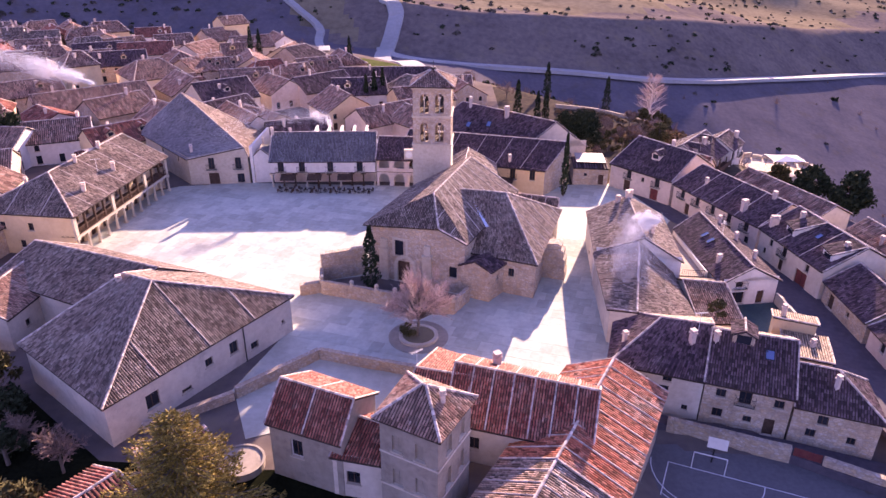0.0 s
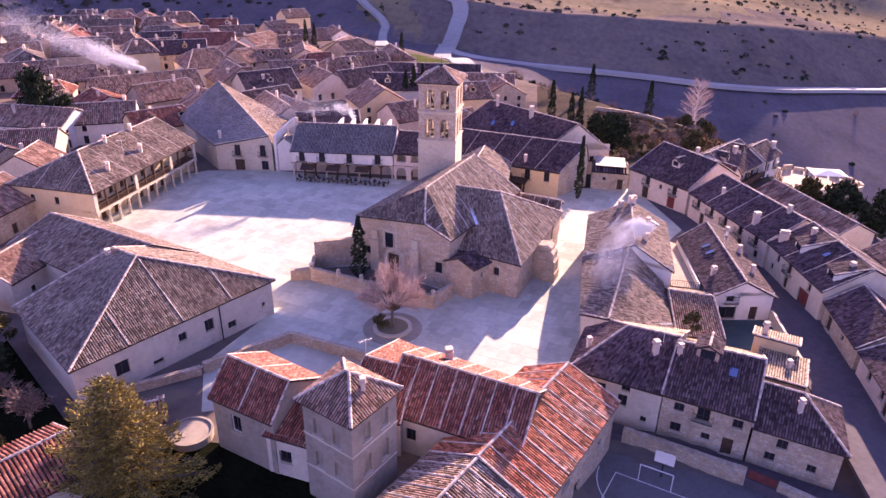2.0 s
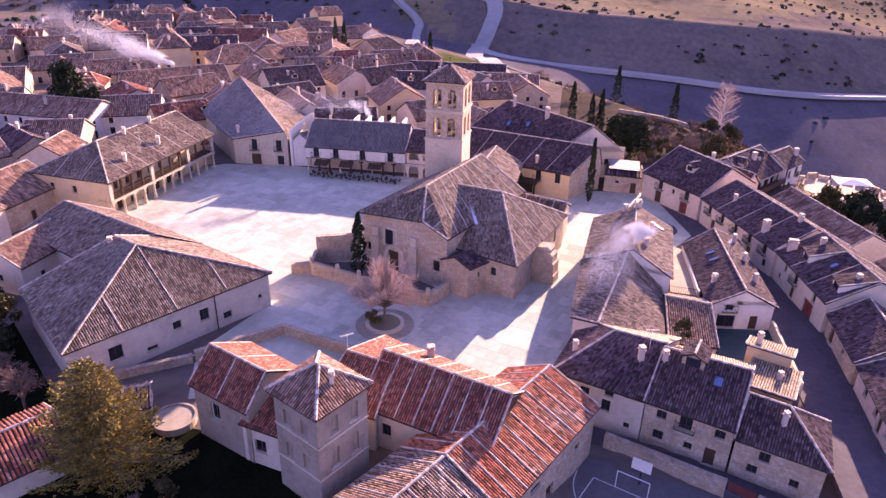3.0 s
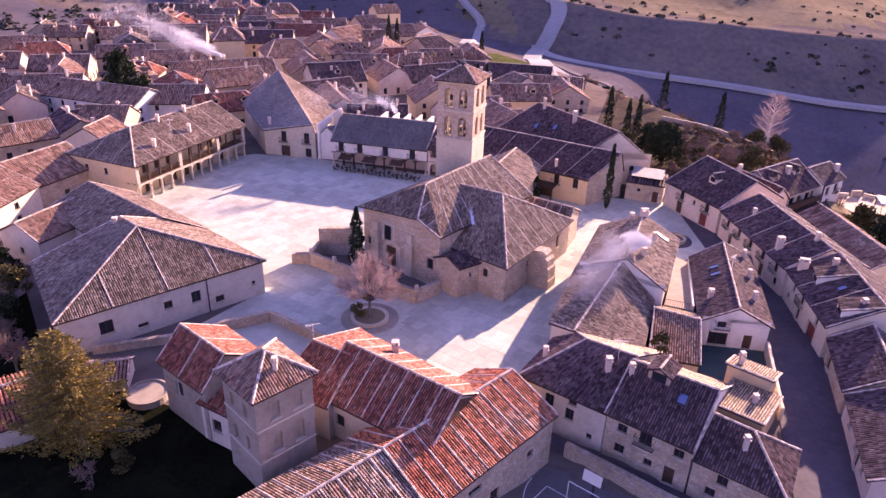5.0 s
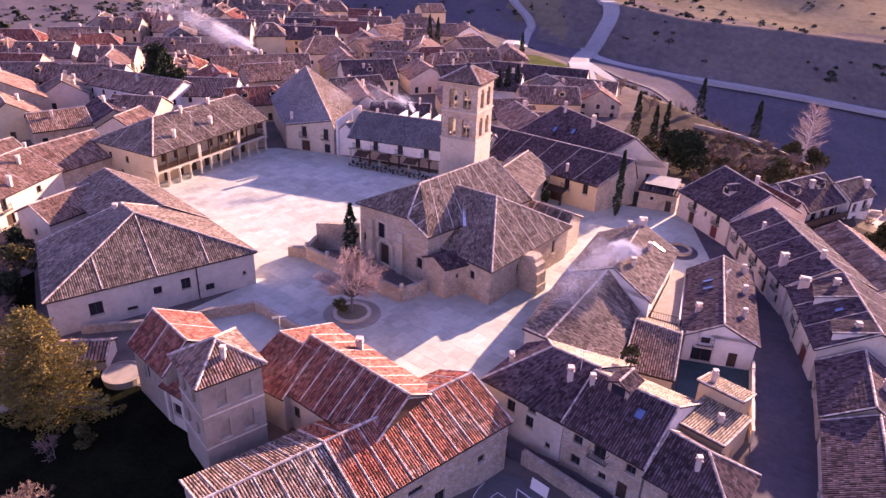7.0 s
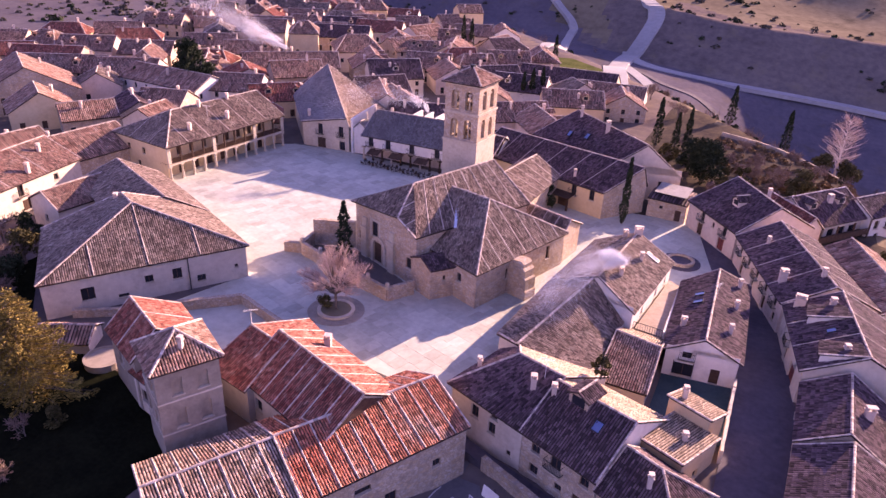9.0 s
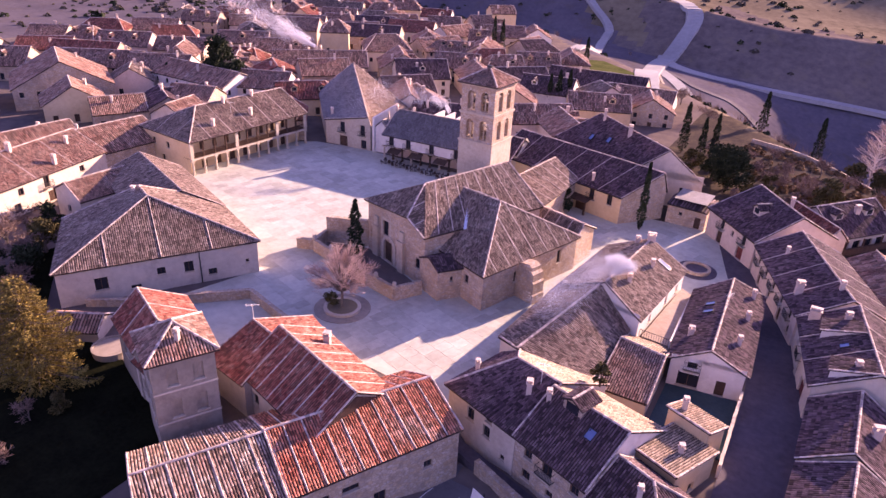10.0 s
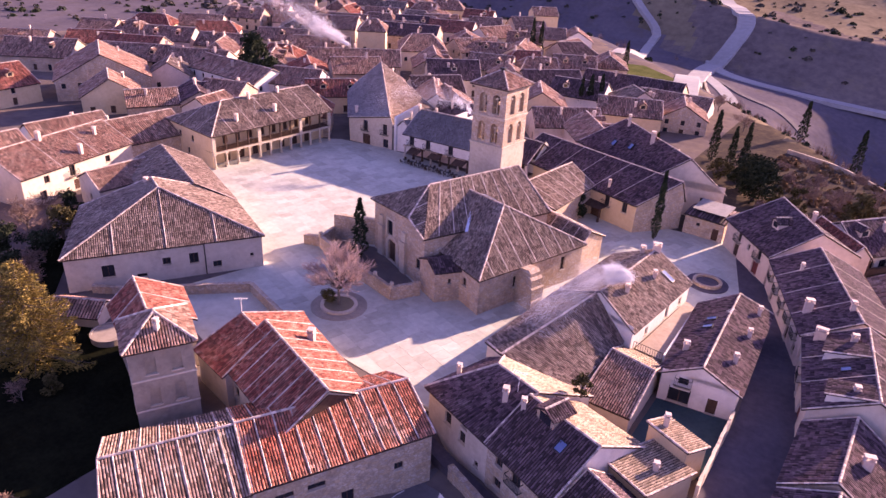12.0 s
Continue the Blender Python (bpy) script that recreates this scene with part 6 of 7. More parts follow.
def leafy(x, y, h, r, mat, z=None, label="", name="tree", clumps=26, size=0.28, n=90, lean=0.5):
    """A broad tree: trunk, limbs and a crown of uneven clumps."""
    z = hz(x, y) if z is None else z
    rng = random.Random(int(x * 5 + y * 19))
    t = root_at(name, x, y, z, label, "tree")
    g = Bits()
    g.tube((x, y, z - 0.3), (x, y, z + h * 0.35), r * 0.1, r * 0.075, 8)
    g.tube((x, y, z + h * 0.35), (x, y, z + h * 0.8), r * 0.075, r * 0.03, 7)
    g.ob("trunk", BARK, t)
    pts = []
    for i in range(clumps):
        k = rng.uniform(0.0, 1.0)
        rad = r * (1 - abs(k - 0.35) * 1.1) * rng.uniform(0.3, 1.0)
        a = rng.uniform(0, 6.283)
        c = Vector((x + rad * math.cos(a), y + rad * math.sin(a), z + h * (0.22 + 0.74 * k)))
        g = Bits()
        g.tube((x, y, z + h * (0.2 + 0.4 * k)), c, r * 0.03, r * 0.01, 5)
        g.ob("limb", BARK, t)
        cr = r * rng.uniform(0.22, 0.42)
        for j in range(n):
            q = Vector((rng.gauss(0, 1), rng.gauss(0, 1), rng.gauss(0, 0.8)))
            pts.append(c + q.normalized() * cr * rng.uniform(0.4, 1.1))
    tagged(mk("crown", *leaf_cloud(pts, size, rng, lean), mat, t), kind="stuff")
    return t


def bare(x, y, h, r, z=None, label="bare winter tree with fine twigs", levels=5, mat=None, seed=1, tw=1.0):
    z = hz(x, y) if z is None else z
    rng = random.Random(seed + int(x * 3))
    t = root_at("bare_tree", x, y, z, label, "tree")
    trunk, limbs, twigs = Bits(), Bits(), Bits()

    def grow(p, d, ln, rad, lev):
        q = p + d * ln
        g = trunk if lev == 0 else limbs if lev < 3 else twigs
        g.tube(p, q, max(rad, 0.022 * tw), max(rad * 0.7, 0.018 * tw), 6 if lev < 2 else 3, lev < 2)
        if lev >= levels:
            return
        for k in range(rng.choice((3, 4)) if lev < levels - 1 else 5):
            e = (d * 0.8 + Vector((rng.gauss(0, 0.7), rng.gauss(0, 0.7), rng.gauss(0.18, 0.35))) * (r / h * 1.6)).normalized()
            grow(p.lerp(q, rng.uniform(0.5, 1.0)), e, ln * rng.uniform(0.68, 0.88), rad * 0.55, lev + 1)

    grow(Vector((x, y, z - 0.2)), Vector((0, 0, 1)), h * 0.27, h * 0.022 * tw, 0)
    trunk.ob("trunk", BARK, t)
    tagged(limbs.ob("branchwork", BARK, t), kind="stuff")
    tagged(twigs.ob("twig_crown", mat or LEAF_BROWN, t), kind="stuff")
    return t


BUSHES = [(-41.5, 52.5, 4.5, 2.6, LEAF_DARK), (-45.5, 57.5, 5.0, 2.8, LEAF_OLIVE), (-47, 50.5, 4.2, 2.4, LEAF_DARK), (-39, 47.5, 3.6, 2.2, LEAF_DARK), (-51, 62, 4.2, 2.2, LEAF_DARK)]
for x, y, h, r in ((-63, 232, 13, 1.5), (-60.5, 233.5, 12, 1.4), (-17.5, 178, 10, 1.3), (-15.5, 180, 10, 1.2), (-19.5, 177, 9, 1.1), (18.0, 162, 11, 1.4), (22.4, 159, 9, 1.2), (24.6, 160.5, 10, 1.2), (30.1, 196.8, 10, 1.6), (43.7, 181.3, 10, 1.5), (21.9, 115.4, 11.5, 0.9), (-104.8, 128.8, 7, 1.2), (-31.5, 239, 9, 1.2), (-9.3, 80.6, 9.2, 1.5), (9.5, 150, 7, 1.0)):
    cypress(x, y, h, r, label="dark cypress growing against the church front" if abs(x + 9.3) < 0.1 else "tall dark green cypress tree")


def conifer(x, y, h, r, z, label):
    """A broad fir: whorls of drooping boughs with upturned sprays."""
    rng = random.Random(8)
    t = root_at("conifer", x, y, z, label, "tree")
    g = Bits()
    g.tube((x, y, z - 0.3), (x, y, z + h * 0.97), 0.32, 0.04, 8)
    g.ob("trunk", BARK, t)
    limbs, v, f = Bits(), [], []
    k = 0.05
    while k < 0.99:
        n = 11 if k < 0.7 else 7
        for i in range(n):
            a = 6.283 * (i + rng.uniform(-0.35, 0.35)) / n + k * 9
            ln = r * (1 - k) ** 0.58 * rng.uniform(0.55, 1.1) * (0.85 + 0.22 * math.sin(2 * a + 1.0))
            d = Vector((math.cos(a), math.sin(a), 0))
            side = Vector((-d.y, d.x, 0))
            base = Vector((x, y, z + h * k))
            tip = base + d * ln + Vector((0, 0, 0.1 * ln))
            limbs.tube(base, tip, 0.05, 0.02, 4, False)
            for m in range(int(16 + 26 * ln)):
                q = rng.random() ** 0.7
                p = base.lerp(tip, q) - Vector((0, 0, 0.5 * q * (1 - q) * ln)) + side * rng.gauss(0, 0.16 + 0.16 * ln * (1 - q)) + Vector((0, 0, rng.gauss(0.05, 0.14)))
                e = (d + side * rng.gauss(0, 0.7) + Vector((0, 0, rng.gauss(0.35, 0.4)))).normalized() * rng.uniform(0.16, 0.34)
                w = e.cross(Vector((rng.gauss(0, 1), rng.gauss(0, 1), rng.gauss(0, 1)))).normalized() * 0.055
                k0 = len(v)
                v += [p - w, p + w, p + e + w * 0.4, p + e - w * 0.4]
                f.append((k0, k0 + 1, k0 + 2, k0 + 3))
        k += rng.uniform(0.026, 0.04)
    tagged(limbs.ob("branchwork", BARK, t), kind="stuff")
    tagged(mk("crown", v, f, LEAF_GOLD, t), kind="stuff")


conifer(-20.0, 40.3, 11.8, 6.8, 0, "large olive-gold conifer in the garden")
leafy(-92, 134.5, 14, 5.5, LEAF_DARK, 0, "dark green pine among the roofs", "pine", 34, 0.4, 110)
leafy(-86, 133.5, 9.5, 4, LEAF_DARK, 0, "smaller dark pine among the roofs", "pine", 20, 0.4, 80)
leafy(30.5, 144, 7.5, 4.5, LEAF_DARK, 0, "dense dark evergreen beside the gabled house", "evergreen", 60, 0.26, 150)
leafy(27, 149, 6.5, 3.2, LEAF_DARK, 0, "dense dark evergreen beside the garden", "evergreen", 24, 0.3, 90)
leafy(22.5, 151, 4.5, 2.4, LEAF_OLIVE, 0, "green garden shrub by the wall", "shrub", 16, 0.25, 70)
leafy(70, 110, 8, 3.4, LEAF_DARK, None, "dark conifer on the village edge", "conifer", 40, 0.35, 110)
leafy(65, 114, 6.5, 3.2, LEAF_DARK, None, "dark green garden tree", "tree", 34, 0.35, 100)
leafy(62, 119.5, 4.5, 2.4, LEAF_OLIVE, None, "olive green garden tree", "tree", 26, 0.3, 90)
leafy(47.5, 146, 5, 2.8, LEAF_OLIVE, None, "olive shrub on the terrace", "shrub", 20, 0.3, 80)
leafy(9.2, 114.2, 4.6, 1.7, LEAF_DARK, 0, "clipped dark tree before the ochre house", "tree", 20, 0.2, 90)
for x, y, h, r, m_ in BUSHES:
    leafy(x, y, h, r, m_, 0, "dense dark shrub beside the hall", "shrub", 14, 0.2, 130)
leafy(-34, 41, 4, 2.5, LEAF_OLIVE, 0, "rounded garden bush on the lawn", "bush", 16, 0.25, 70)
leafy(-13.5, 38.5, 2.0, 1.2, LEAF_OLIVE, 0, "small round shrub on the lawn", "bush", 12, 0.16, 60)
leafy(31.2, 66.4, 2.2, 1.2, LEAF_OLIVE, 4.4, "green shrub on a roof terrace", "shrub", 14, 0.16, 70)


def twig_ball(x, y, z, r, lo, hi, label, seed):
    """A round-headed leafless tree: limbs fan out from a short trunk and end in sprays of fine twigs."""
    rng = random.Random(seed)
    t = root_at("bare_tree", x, y, z, label, "tree")
    trunk, limbs, twigs = Bits(), Bits(), Bits()
    fork = Vector((x, y, z + lo * 0.8))
    trunk.tube((x, y, z - 0.2), fork, 0.2, 0.15, 8)
    trunk.ob("trunk", BARK, t)
    for i in range(64):
        a, e = rng.uniform(0, 6.283), math.asin(rng.uniform(-0.22, 1.0))
        far_ = Vector((math.cos(a) * math.cos(e) * r, math.sin(a) * math.cos(e) * r, (hi - lo) * (0.36 + 0.64 * math.sin(e)))) * rng.uniform(0.7, 1.0)
        knee = fork + far_ * 0.45 + Vector((0, 0, 0.5))
        tip = fork + far_
        limbs.tube(fork, knee, 0.07, 0.04, 4, False)
        limbs.tube(knee, tip, 0.04, 0.02, 4, False)
        for k in range(16):
            p = knee.lerp(tip, rng.uniform(0.0, 1.0))
            d = (far_.normalized() + Vector((rng.gauss(0, 0.6), rng.gauss(0, 0.6), rng.gauss(0.25, 0.45)))).normalized()
            q = p + d * rng.uniform(0.5, 1.3)
            twigs.tube(p, q, 0.02, 0.014, 3, False)
            for m in range(5):
                p2 = p.lerp(q, rng.uniform(0.3, 1.0))
                d2 = (d + Vector((rng.gauss(0, 0.6), rng.gauss(0, 0.6), rng.gauss(0.2, 0.5)))).normalized()
                twigs.tube(p2, p2 + d2 * rng.uniform(0.3, 0.75), 0.014, 0.010, 3, False)
    tagged(limbs.ob("branchwork", BARK, t), kind="stuff")
    tagged(twigs.ob("twig_crown", TWIG_PALE, t), kind="stuff")


twig_ball(-2.6, 68.9, 0.3, 4.1, 2.6, 9.0, "round-headed bare tree with fine rosy twigs", 3)
bare(-33.5, 46.5, 7, 4, 0, "bare purple-grey tree beside the hall", 5, seed=4)
bare(-44, 54.5, 7, 4.5, 0, "bare russet tree beside the hall", 5, seed=31)
bare(-38.5, 50.0, 6, 4, 0, "bare russet tree beside the hall", 5, seed=32)
bare(-50, 55, 8, 4.5, 0, "bare tree behind the hall", 5, seed=6)
bare(-54, 60, 7, 4, 0, "bare shrub by the white house", 5, seed=8)
bare(-14.5, 36, 3.4, 2.2, 0, "small bare bush on the lawn", 4, seed=9)
bare(6.0, 40.8, 5.2, 2.6, 0, "pale bare tree between the school walls", 5, seed=10)
def poplar(x, y, z, h, r, label):
    """A leafless poplar: one straight stem with steep side branches and fine sprays."""
    rng = random.Random(12)
    t = root_at("bare_tree", x, y, z, label, "tree")
    g = Bits()
    g.tube((x, y, z - 1), (x, y, z + h * 0.95), 0.28, 0.04, 7)
    g.ob("trunk", TWIG_WHITE, t)
    limbs, twigs = Bits(), Bits()
    for i in range(120):
        k = rng.uniform(0.16, 0.96)
        a = rng.uniform(0, 6.283)
        ln = r * min(1.0, 0.45 + k * 1.6) * (1.03 - k) ** 0.6 * rng.uniform(0.6, 1.1)
        p = Vector((x, y, z + h * k))
        q = p + Vector((math.cos(a) * ln, math.sin(a) * ln, ln * rng.uniform(0.35, 1.0)))
        limbs.tube(p, q, 0.06, 0.025, 4, False)
        for m in range(13):
            b = p.lerp(q, rng.uniform(0.3, 1.0))
            e = b + Vector((math.cos(a) + rng.gauss(0, 0.7), math.sin(a) + rng.gauss(0, 0.7), rng.uniform(0.4, 1.5))).normalized() * rng.uniform(0.6, 1.4)
            twigs.tube(b, e, 0.022, 0.014, 3, False)
    tagged(limbs.ob("branchwork", TWIG_WHITE, t), kind="stuff")
    tagged(twigs.ob("twig_crown", TWIG_PALE, t), kind="stuff")


poplar(55.2, 180, -6, 14.5, 5.6, "tall pale leafless poplar on the valley slope")
leafy(52, 176, 6.5, 3.6, LEAF_OLIVE, -6, "dark green bushes below the poplar", "bush", 14, 0.3, 150)
leafy(57.5, 176.5, 5.5, 3.2, LEAF_OLIVE, -6, "dark green bushes below the poplar", "bush", 12, 0.3, 150)
bare(58, 205, 9, 6, None, "leafless ash above the valley", 5, seed=13)
for k, (x, y) in enumerate(((36.5, 152), (40, 149), (43.5, 147), (39, 156), (44, 153), (48.5, 150), (34, 158), (50, 158), (45.5, 163), (31, 166))):
    bare(x, y, 4.2 + 0.7 * (k % 3), 4.5, None, "russet leafless garden thicket on the terrace", 5, seed=40 + k)
for k, (x, y) in enumerate(((33, 139), (35.5, 142), (38.5, 141), (41, 137), (34, 146), (37.5, 147.5), (42.5, 143), (46, 140), (27, 156), (24, 165))):
    leafy(x, y, 2.2 + 0.5 * (k % 3), 1.7 + 0.3 * (k % 2), LEAF_OLIVE if k % 3 else LEAF_BROWN, None, "low russet and olive garden shrub", "shrub", 5, 0.22, 130)
bare(40, 160, 5, 5, None, "russet leafless thicket on the terrace", 5, seed=14)
bare(36, 168, 5, 5, None, "russet leafless thicket on the terrace", 5, seed=15)
bare(18, 190, 7, 6, None, "leafless trees below the villas", 5, seed=16)
bare(8, 205, 7, 6, None, "leafless trees below the villas", 5, seed=17)
bare(-10, 30, 5, 3, 0, "bare brown bush at the garden edge", 5, seed=18)
bare(0, 27.5, 4.5, 3, 0, "bare brown bush at the garden edge", 5, seed=19)

# scrub on the hillsides
def dome_bushes(spots, rng):
    """Dense low bushes: leaf blades lying on an uneven dome."""
    v, f = [], []
    for x, y, z, r in spots:
        tall = rng.uniform(0.6, 1.15)
        for k in range(int(16 + r * 9)):
            n = Vector((rng.gauss(0, 1), rng.gauss(0, 1), abs(rng.gauss(0.2, 0.9)))).normalized()
            p = Vector((x, y, z)) + Vector((n.x * r, n.y * r, n.z * r * tall)) * rng.uniform(0.65, 1.05)
            n = (n + Vector((rng.gauss(0, 0.45), rng.gauss(0, 0.45), rng.gauss(0, 0.45)))).normalized()
            e = n.orthogonal().normalized()
            w = n.cross(e)
            a = rng.uniform(0, 6.283)
            e, w = e * math.cos(a) + w * math.sin(a), w * math.cos(a) - e * math.sin(a)
            sz = (0.2 + 0.26 * r) * rng.uniform(0.6, 1.3)
            k0 = len(v)
            v += [p - e * sz, p + w * sz * 0.7, p + e * sz, p - w * sz * 0.7]
            f.append((k0, k0 + 1, k0 + 2, k0 + 3))
    return v, f


rng = random.Random(77)
ROAD_LINE = [(-75, 540), (-50, 426), (-32, 385), (-24, 372), (-25, 357), (-28, 338), (-26, 310), (-18, 268), (-11, 240), (-4, 214)]
spots, thicket = [], []
XS = np.array([rng.uniform(-520, 560) for _ in range(26000)])
YS = np.array([rng.uniform(60, 800) for _ in range(26000)])
SS, QS, RS, ZS = signed(XS, YS, EDGE), signed(XS, YS, FAR), np.abs(signed(XS, YS, ROAD_LINE)), height(XS, YS)
for x, y, s_, q_, r_, z in zip(XS.tolist(), YS.tolist(), SS.tolist(), QS.tolist(), RS.tolist(), ZS.tolist()):
    if (s_ < 5 and x > -185 and y < 300) or abs(q_) < 6 or r_ < 7:
        continue
    patch = math.sin(x / 37 + y / 51) * math.sin(y / 29 - x / 83) + 0.5 * math.sin(x / 13 + 2) * math.sin(y / 11)
    inner = s_ > 5 and q_ < -6 and x > -80
    want = 0.75 if patch > 0.15 else 0.16
    if x < -60 and q_ > 0:
        want = 0.9 if patch > -0.2 else 0.4
    if inner:
        want = 0.2 if patch > 0.3 else 0.03
    if x > -40:
        want *= 0.4
    if rng.random() > want:
        continue
    big = rng.random()
    r = rng.uniform(0.5, 1.5) if big < 0.7 else rng.uniform(1.2, 2.0) if big < 0.95 else rng.uniform(1.8, 2.8)
    (thicket if inner and rng.random() < 0.5 else spots).append((x, y, z - 0.1, r))
for _ in range(700):
    x, y = rng.uniform(5, 85), rng.uniform(110, 240)
    if float(signed(np.array(x), np.array(y), EDGE)) > 4:
        (thicket if rng.random() < 0.55 else spots).append((x, y, hz(x, y) - 0.1, rng.uniform(0.4, 1.6)))
garden = []
for _ in range(420):
    x, y = rng.uniform(29, 62), rng.uniform(132, 176)
    if float(signed(np.array(x), np.array(y), EDGE)) < 12 and y > 175 - 1.25 * (x - 29) - 14 and not (43 < x < 66 and y < 147):
        garden.append((x, y, hz(x, y) - 0.1, rng.uniform(0.4, 1.25)))
RUSSET = surface("russet_garden_growth", (0.13, 0.078, 0.045), (0.26, 0.17, 0.085), big=0.3, fine=3, bump=0, island=0.45, gloss=0.0)
tagged(mk("garden_growth", *dome_bushes(garden, rng), RUSSET), "russet and golden winter growth in the gardens", "scrub", kind="stuff")
half_ = len(spots) // 2
tagged(mk("scrub", *dome_bushes(spots[:half_], rng), SCRUB), "scattered olive scrub on the dry hillsides", "scrub", kind="stuff")
tagged(mk("juniper_scrub", *dome_bushes(spots[half_:], rng), LEAF_DARK), "scattered dark juniper bushes on the hillsides", "scrub", kind="stuff")
v, f = [], []
for x, y, z, r in thicket:
    for k in range(int(14 + 16 * r)):
        a, rad = rng.uniform(0, 6.283), r * rng.random() ** 0.6
        p = Vector((x + rad * 0.5 * math.cos(a), y + rad * 0.5 * math.sin(a), z))
        q = p + Vector((rad * math.cos(a), rad * math.sin(a), r * rng.uniform(0.8, 2.0)))
        w = Vector((-math.sin(a), math.cos(a), 0)) * 0.035
        k0 = len(v)
        v += [p - w, p + w, q + w * 0.5, q - w * 0.5]
        f.append((k0, k0 + 1, k0 + 2, k0 + 3))
tagged(mk("winter_thicket", v, f, LEAF_BROWN), "leafless russet thickets along the valley", "thicket", kind="stuff")


# ---- valley roads ----
def ribbon(name, line, width, material, label, lift=0.35, category="road"):
    pts_ = [V2(p) for p in line]
    fine_ = []
    for i in range(len(pts_) - 1):
        p0, p1, p2, p3 = pts_[max(i - 1, 0)], pts_[i], pts_[i + 1], pts_[min(i + 2, len(pts_) - 1)]
        for k in range(8):
            t = k / 8
            fine_.append(0.5 * ((2 * p1) + (p2 - p0) * t + (2 * p0 - 5 * p1 + 4 * p2 - p3) * t * t + (3 * p1 - p0 - 3 * p2 + p3) * t ** 3))
    fine_.append(pts_[-1])
    v, f = [], []
    for i, p in enumerate(fine_):
        d = (fine_[min(i + 1, len(fine_) - 1)] - fine_[max(i - 1, 0)]).normalized()
        n = Vector((-d.y, d.x)) * width / 2
        z = max(hz(p.x + n.x * s_, p.y + n.y * s_) for s_ in (-1, 0, 1)) + lift
        v += [(p.x + n.x, p.y + n.y, z), (p.x - n.x, p.y - n.y, z), (p.x + n.x * 1.15, p.y + n.y * 1.15, z - 1.6), (p.x - n.x * 1.15, p.y - n.y * 1.15, z - 1.6)]
        if i:
            k = 4 * i
            f += [(k - 4, k - 3, k + 1, k), (k - 2, k - 4, k, k + 2), (k - 3, k - 1, k + 3, k + 1)]
    return tagged(mk(name, v, f, material), label, category, kind="structure")


ribbon("road_valley", [(-29, 346), (-24, 336), (-10, 331), (16, 333), (61, 343), (120, 351), (178, 383), (225, 412), (291, 455), (420, 520)], 6.5, ROAD, "pale valley road along the far slope")
ribbon("road_hill", [(-70, 640)] + ROAD_LINE, 7.5, ROAD, "pale road winding down the hill to the village")
# Darker material than the other roads: shade on the track is painted in.
ribbon("road_spur", [(-24, 318), (-14, 313), (-4, 303), (15, 294), (28, 287), (49, 271), (90, 262)], 2.6, ASPHALT, "narrow track along the valley floor, darkened for its shade")
ribbon("road_track", [(-44, 262), (-51, 305), (-61, 350), (-62, 361), (-74, 371), (-84, 380), (-110, 410), (-170, 470)], 4, ROAD, "pale track climbing the slope")
ribbon("road_terrace", [(30, 180), (44, 174), (55, 166)], 0.4, STONE, "pale terrace wall above the valley", 0.9, "wall")
ribbon("road_apron", [(-27, 322), (-14, 304), (-6, 288), (-4, 272)], 5, ROAD, "pale concrete apron beside the bridge", 0.3)
ribbon("bridge_parapet", [(-20.5, 303), (-14, 285), (-8, 267)], 0.9, STONE, "dark stone parapet of the bridge", 1.6, "wall")
pavement("meadow", [(-33, 232), (-12, 222), (-5, 222), (-14, 236), (-28, 248), (-35, 246)], MEADOW, "green sunlit meadow at the village edge", 0.25, 6, "meadow")

# ---- round beds ----
def ring(name, x, y, r0, r1, z0, z1, mat, parent, n=36):
    v, f = [], []
    for i in range(n):
        a = 2 * math.pi * i / n
        c_, s_ = math.cos(a), math.sin(a)
        v += [(x + r0 * c_, y + r0 * s_, z0), (x + r0 * c_, y + r0 * s_, z1), (x + r1 * c_, y + r1 * s_, z1), (x + r1 * c_, y + r1 * s_, z0)]
    for i in range(n):
        k, j = 4 * i, 4 * ((i + 1) % n)
        f += [(k + m_, k + (m_ + 1) % 4, j + (m_ + 1) % 4, j + m_) for m_ in range(4)]
    return mk(name, v, f, mat, parent)


bed = root_at("tree_bed", -2.6, 68.9, 0, "round stone tree bed set in paving rings", "planter")
ring("kerb", -2.6, 68.9, 1.9, 2.35, 0, 0.4, ASHLAR, bed)
ring("paving_ring", -2.6, 68.9, 2.35, 3.25, 0, 0.10, DULL, bed)
ring("outer_ring", -2.6, 68.9, 3.25, 3.55, 0, 0.13, DULL, bed)
g = Bits()
g.prism([(-2.6 + 1.9 * math.cos(k * math.pi / 12), 68.9 + 1.9 * math.sin(k * math.pi / 12)) for k in range(24)], 0, 0.3)
g.ob("soil", DRY_GRASS, bed)
leafy(-3.7, 68.5, 1.7, 1.3, LEAF_OLIVE, 0.3, "low green shrub in the round bed", "shrub", 12, 0.14, 60)
pipe = root_at("downpipe", -21.7, 63.8, 0, "thin dark downpipe on the hall wall", "pipe")
g = Bits()
g.tube((-21.55, 63.68, 0.05), (-21.55, 63.68, 4.7), 0.07, 0.07, 6)
g.ob("pipe", IRON, pipe)
fount = root_at("fountain", 33.0, 106.0, 0, "round stone fountain basin in the lane", "fountain")
ring("basin", 33.0, 106.0, 1.6, 2.0, 0, 0.6, STONE, fount)
ring("step", 33.0, 106.0, 2.0, 2.9, 0, 0.16, ASPHALT, fount)
g = Bits()
g.prism([(33 + 1.6 * math.cos(k * math.pi / 12), 106 + 1.6 * math.sin(k * math.pi / 12)) for k in range(24)], 0, 0.3)
g.ob("bed", ASPHALT, fount)

